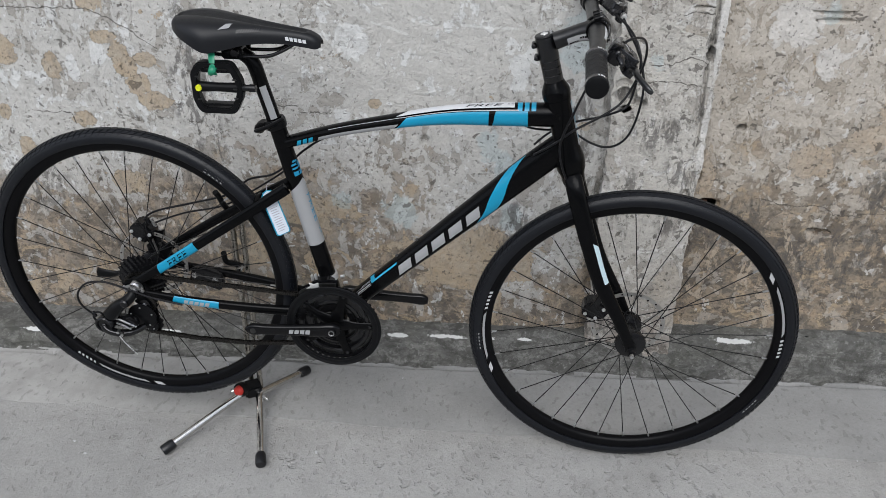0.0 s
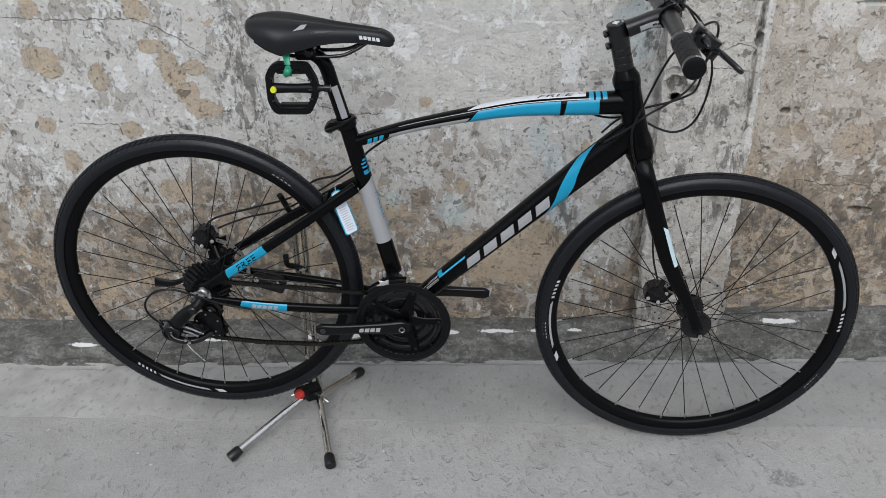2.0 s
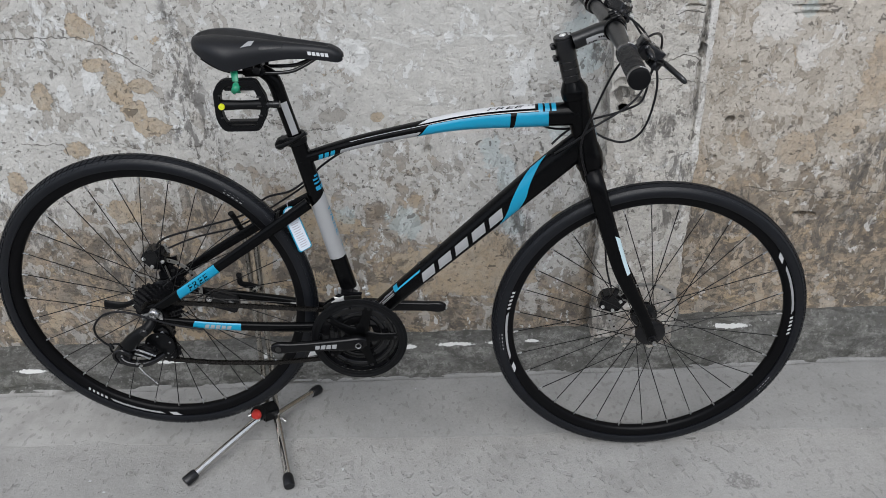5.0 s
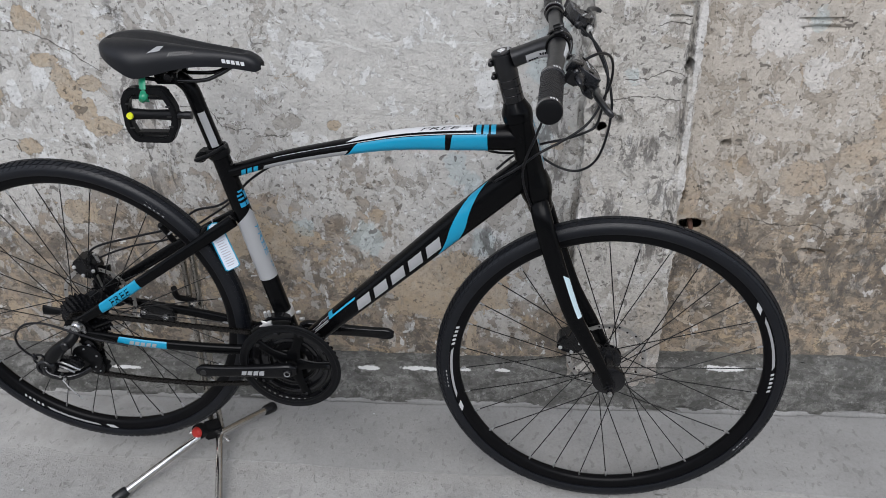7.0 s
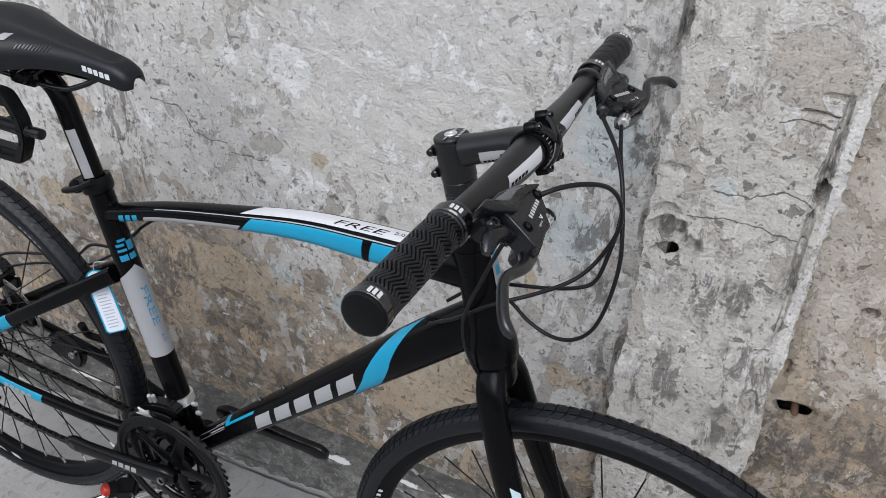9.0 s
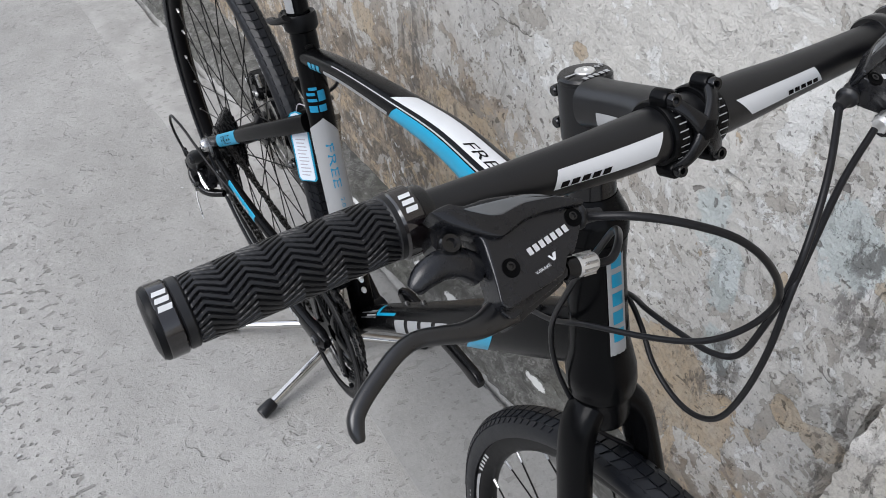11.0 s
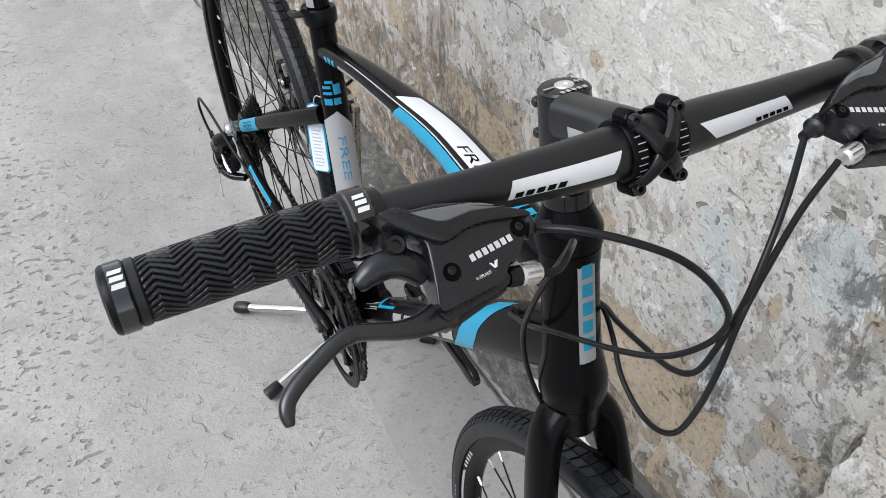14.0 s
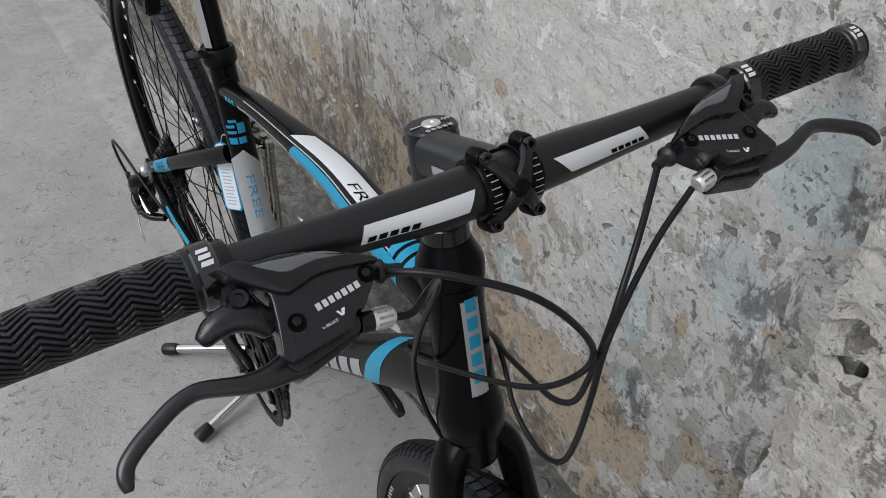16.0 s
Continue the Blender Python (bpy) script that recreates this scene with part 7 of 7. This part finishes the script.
part("red_cap", lathe([(0.0, 0.012), (0.009, 0.012), (0.0125, 0.008), (0.0135, 0.0), (0.0135, -0.008), (0.0, -0.008)], (-0.275, 0.026, 0.074), (-0.35, -0.85, 0.35), 24), red_plastic, stand, "red plastic end cap")
part("cap_collar", lathe([(0.012, 0.004), (0.0175, 0.004), (0.0185, 0.0), (0.0185, -0.010), (0.0, -0.010)], (-0.275, 0.027, 0.074), (-0.35, -0.85, 0.35), 24), plastic_black, stand)
for dx in (-0.011, 0.011):
    part("upright", rod([(-0.250 + dx, 0.068, 0.052), (-0.248 + dx, 0.082, 0.30), (-0.246 + dx, 0.090, 0.555)], 0.0065, 16, 4), lead_grey, stand, "steel upright tube")
part("cross_bar", rod([(-0.262, 0.090, 0.545), (-0.232, 0.090, 0.545)], 0.007, 12, 0), dull_steel, stand)
part("hook_arm", rod([(-0.246, 0.086, 0.400), (-0.262, 0.076, 0.412), (-0.276, 0.066, 0.424), (-0.274, 0.056, 0.452)], 0.0065, 12, 5), plastic_black, stand, "black rubber-covered hook")
part("hook_arm", rod([(-0.246, 0.088, 0.540), (-0.250, 0.074, 0.550), (-0.256, 0.062, 0.568), (-0.262, 0.052, 0.596), (-0.266, 0.044, 0.612)], 0.0065, 12, 5), plastic_black, stand, "black rubber-covered hook")
for z in (0.400, 0.545):
    part("bolt", lathe([(0.0, 0.010), (0.006, 0.010), (0.007, 0.006), (0.007, -0.006), (0.0, -0.006)], (-0.248, 0.076, z), (0, -1, 0), 6), steel, stand)
part("wing_bolt", lathe([(0.0, 0.012), (0.005, 0.012), (0.006, 0.0), (0.004, -0.006), (0.0, -0.006)], (-0.290, 0.036, 0.066), (-0.8, -0.4, -0.2), 14), steel, stand)
part("wing_bolt", lathe([(0.0, 0.012), (0.004, 0.012), (0.005, 0.0), (0.004, -0.006), (0.0, -0.006)], (-0.222, 0.044, 0.042), (0.8, -0.4, -0.3), 14), steel, stand)

# ---------------------------------------------------------------- spare pedal tied under the saddle
pedal = thing("pedal", "black platform pedal tied under the saddle", "pedal")
PC = Vector((-0.1815, -0.055, 0.8865))
px, pz = Vector((1, 0, 0.0)), Vector((0.03, -0.02, 1)).normalized()
outer = [(-0.050, -0.022), (-0.043, -0.042), (-0.034, -0.050), (0.024, -0.050), (0.032, -0.046), (0.046, -0.018), (0.048, 0.0), (0.046, 0.018), (0.032, 0.046), (0.024, 0.050), (-0.030, 0.050), (-0.040, 0.044), (-0.050, 0.026)]


def frame_ring():
    bm = bmesh.new()
    ey = px.cross(pz)
    pt = lambda a, b, c: PC + px * a + pz * b + ey * c
    inner = [(a * 0.74, b * 0.76) for a, b in outer]
    rings = [[bm.verts.new(pt(a, b, c)) for a, b in row] for row, c in ((outer, -0.009), (outer, 0.009), (inner, 0.009), (inner, -0.009))]
    n = len(outer)
    for a, b in zip(rings, rings[1:] + rings[:1]):
        for k in range(n):
            bm.faces.new((a[k], a[(k + 1) % n], b[(k + 1) % n], b[k]))
    bmesh.ops.recalc_face_normals(bm, faces=bm.faces)
    bmesh.ops.bevel(bm, geom=list(bm.edges), offset=0.0022, segments=2, affect="EDGES", clamp_overlap=True)
    return bm


part("cage", frame_ring(), plastic_black, pedal, "black moulded cage")
part("axle_housing", Tube([PC - px * 0.040, PC, PC + px * 0.041], [(0.0095, 0.0105), (0.0085, 0.0085), (0.0095, 0.0100)], 4).mesh(seg=18), plastic_black, pedal)
part("spindle", lathe([(0.0, -0.002), (0.0075, -0.002), (0.0080, 0.006), (0.0062, 0.008), (0.0062, 0.014), (0.0072, 0.015), (0.0068, 0.027), (0.0, 0.028)], PC + px * 0.043, px, 20), part_black, pedal)
for b in (-0.0375, 0.0375):
    part("tread_bar", block((0.056, 0.016, 0.005), PC + pz * b * 0.86, None, 0.001), plastic_black, pedal)
part("reflector", lathe([(0.0, 0.003), (0.0052, 0.003), (0.0060, 0.0015), (0.0060, -0.002), (0.0, -0.002)], PC - px * 0.036 + Vector((0, -0.0095, 0)), (0, -1, 0), 20), yellow_plastic, pedal, "round yellow reflector")
for a, b in ((-0.036, 0.022), (-0.036, -0.022), (0.034, 0.018), (0.034, -0.018), (0.034, 0.0)):
    part("grip_pin", block((0.008, 0.003, 0.003), PC + px * a + pz * b + Vector((0, -0.0095, 0)), None, 0.0006), dull_steel, pedal)
tie = thing("tape_tie", "green plastic tape tied round pedal and saddle rail", "tape")
tape = Tube([(-0.188, -0.058, 0.912), (-0.186, -0.064, 0.922), (-0.186, -0.062, 0.936), (-0.190, -0.048, 0.952), (-0.192, -0.034, 0.956)], [(0.0018, 0.008), (0.0018, 0.007), (0.0016, 0.006), (0.0016, 0.007), (0.0016, 0.006)], 6)
part("strip", tape.mesh(seg=12), green_tape, tie)
part("knot", Tube([(-0.181, -0.061, 0.926), (-0.186, -0.066, 0.921), (-0.192, -0.064, 0.914)], [(0.003, 0.004), (0.0045, 0.007), (0.002, 0.005)], 5).mesh(seg=12, round_ends=0.002), green_tape, tie)

# ---------------------------------------------------------------- swing tag on the seat tube
tag = thing("swing_tag", "white card tag with a blue edge hung by the seat tube", "tag")
TA, TB = Vector((-0.1315, -0.012, 0.651)), Vector((-0.1020, -0.018, 0.556))
tz = (TA - TB).normalized()
tx = Vector((0.82, 0.50, 0.0))
tx = (tx - tz * tx.dot(tz)).normalized()
h = (TA - TB).length
oval = [(-0.0155, -h / 2 + 0.004), (-0.012, -h / 2), (0.012, -h / 2), (0.0155, -h / 2 + 0.004), (0.0155, h / 2 - 0.010), (0.009, h / 2 - 0.001), (0.0, h / 2 + 0.002), (-0.009, h / 2 - 0.001), (-0.0155, h / 2 - 0.010)]
tn = tx.cross(tz)
if tn.y > 0:
    tn = -tn
mid_t = (TA + TB) / 2
part("edge", prism(oval, mid_t, tx, tz, 0.0012, 0.0), blue_film, tag, "blue card edge")
part("face", prism([(a * 0.84, b * 0.965) for a, b in oval], mid_t + tn * 0.0009, tx, tz, 0.0006, 0.0), card, tag)
for k in range(11):
    part("print_bar", prism([(-0.008, -0.0007), (0.008 - 0.003 * (k % 3 == 1), -0.0007), (0.008 - 0.003 * (k % 3 == 1), 0.0007), (-0.008, 0.0007)], mid_t + tn * 0.0015 + tz * (0.012 - 0.0052 * k), tx, tz, 0.0004), card_print, tag)
part("print_block", prism([(-0.008, -0.0025), (0.008, -0.0025), (0.008, 0.0025), (-0.008, 0.0025)], mid_t + tn * 0.0015 + tz * 0.0265, tx, tz, 0.0004), paint_black, tag)
part("string", rod([mid_t + tz * h * 0.46, mid_t + tz * h * 0.62 + Vector((0.004, 0.004, 0)), (-0.118, 0.0, 0.664)], 0.0008, 6, 5), card_print, tag)

# ---------------------------------------------------------------- iron in the wall and litter on the ground
def rusty_pin(at, drop, r):
    pin = tagged(part("iron_pin", rod([(at[0], at[1] + 0.05, at[2] + 0.006), (at[0], at[1] + 0.012, at[2] + 0.002), (at[0] + 0.004, at[1] - 0.002, at[2] - drop * 0.4), (at[0] + 0.010, at[1] - 0.003, at[2] - drop)], r, 12, 6), rust),
                 "rusty bent iron pin set in the wall", "iron pin", "old pieces in the wall")
    return pin


rusty_pin((0.833, 0.392, 0.470), 0.050, 0.0058)
tagged(part("brick_end", block((0.078, 0.070, 0.046), (0.862, 0.428, 1.092), Euler((0.1, 0.06, 0)).to_matrix(), 0.004), terracotta), "broken orange brick end inside a wall hole", "brick", "old pieces in the wall")
tagged(part("pipe_stub", rod([(0.812, 0.460, 1.070), (0.820, 0.425, 1.066), (0.824, 0.400, 1.063)], 0.006, 16, 4, 0.002), pale_green), "pale green pipe stub inside a wall hole", "pipe", "old pieces in the wall")
rng = random.Random(5)
spots = [(-0.86, -0.40), (-0.60, -0.155), (-0.645, -0.12), (1.20, 0.03), (-0.06, -0.09), (0.98, -0.30), (-0.90, -0.05), (-0.33, -0.55), (0.10, 0.20)]
for x, y in spots:
    s = rng.uniform(0.0028, 0.0052)
    bit = block((s * 1.6, s, s * 0.35), (x, y, 0.004), Euler((0, 0, rng.uniform(0, 3))).to_matrix(), s * 0.12)
    tagged(part("paper_scrap", bit, print_grey), "small white scrap on the ground", "litter", "scraps on the ground")
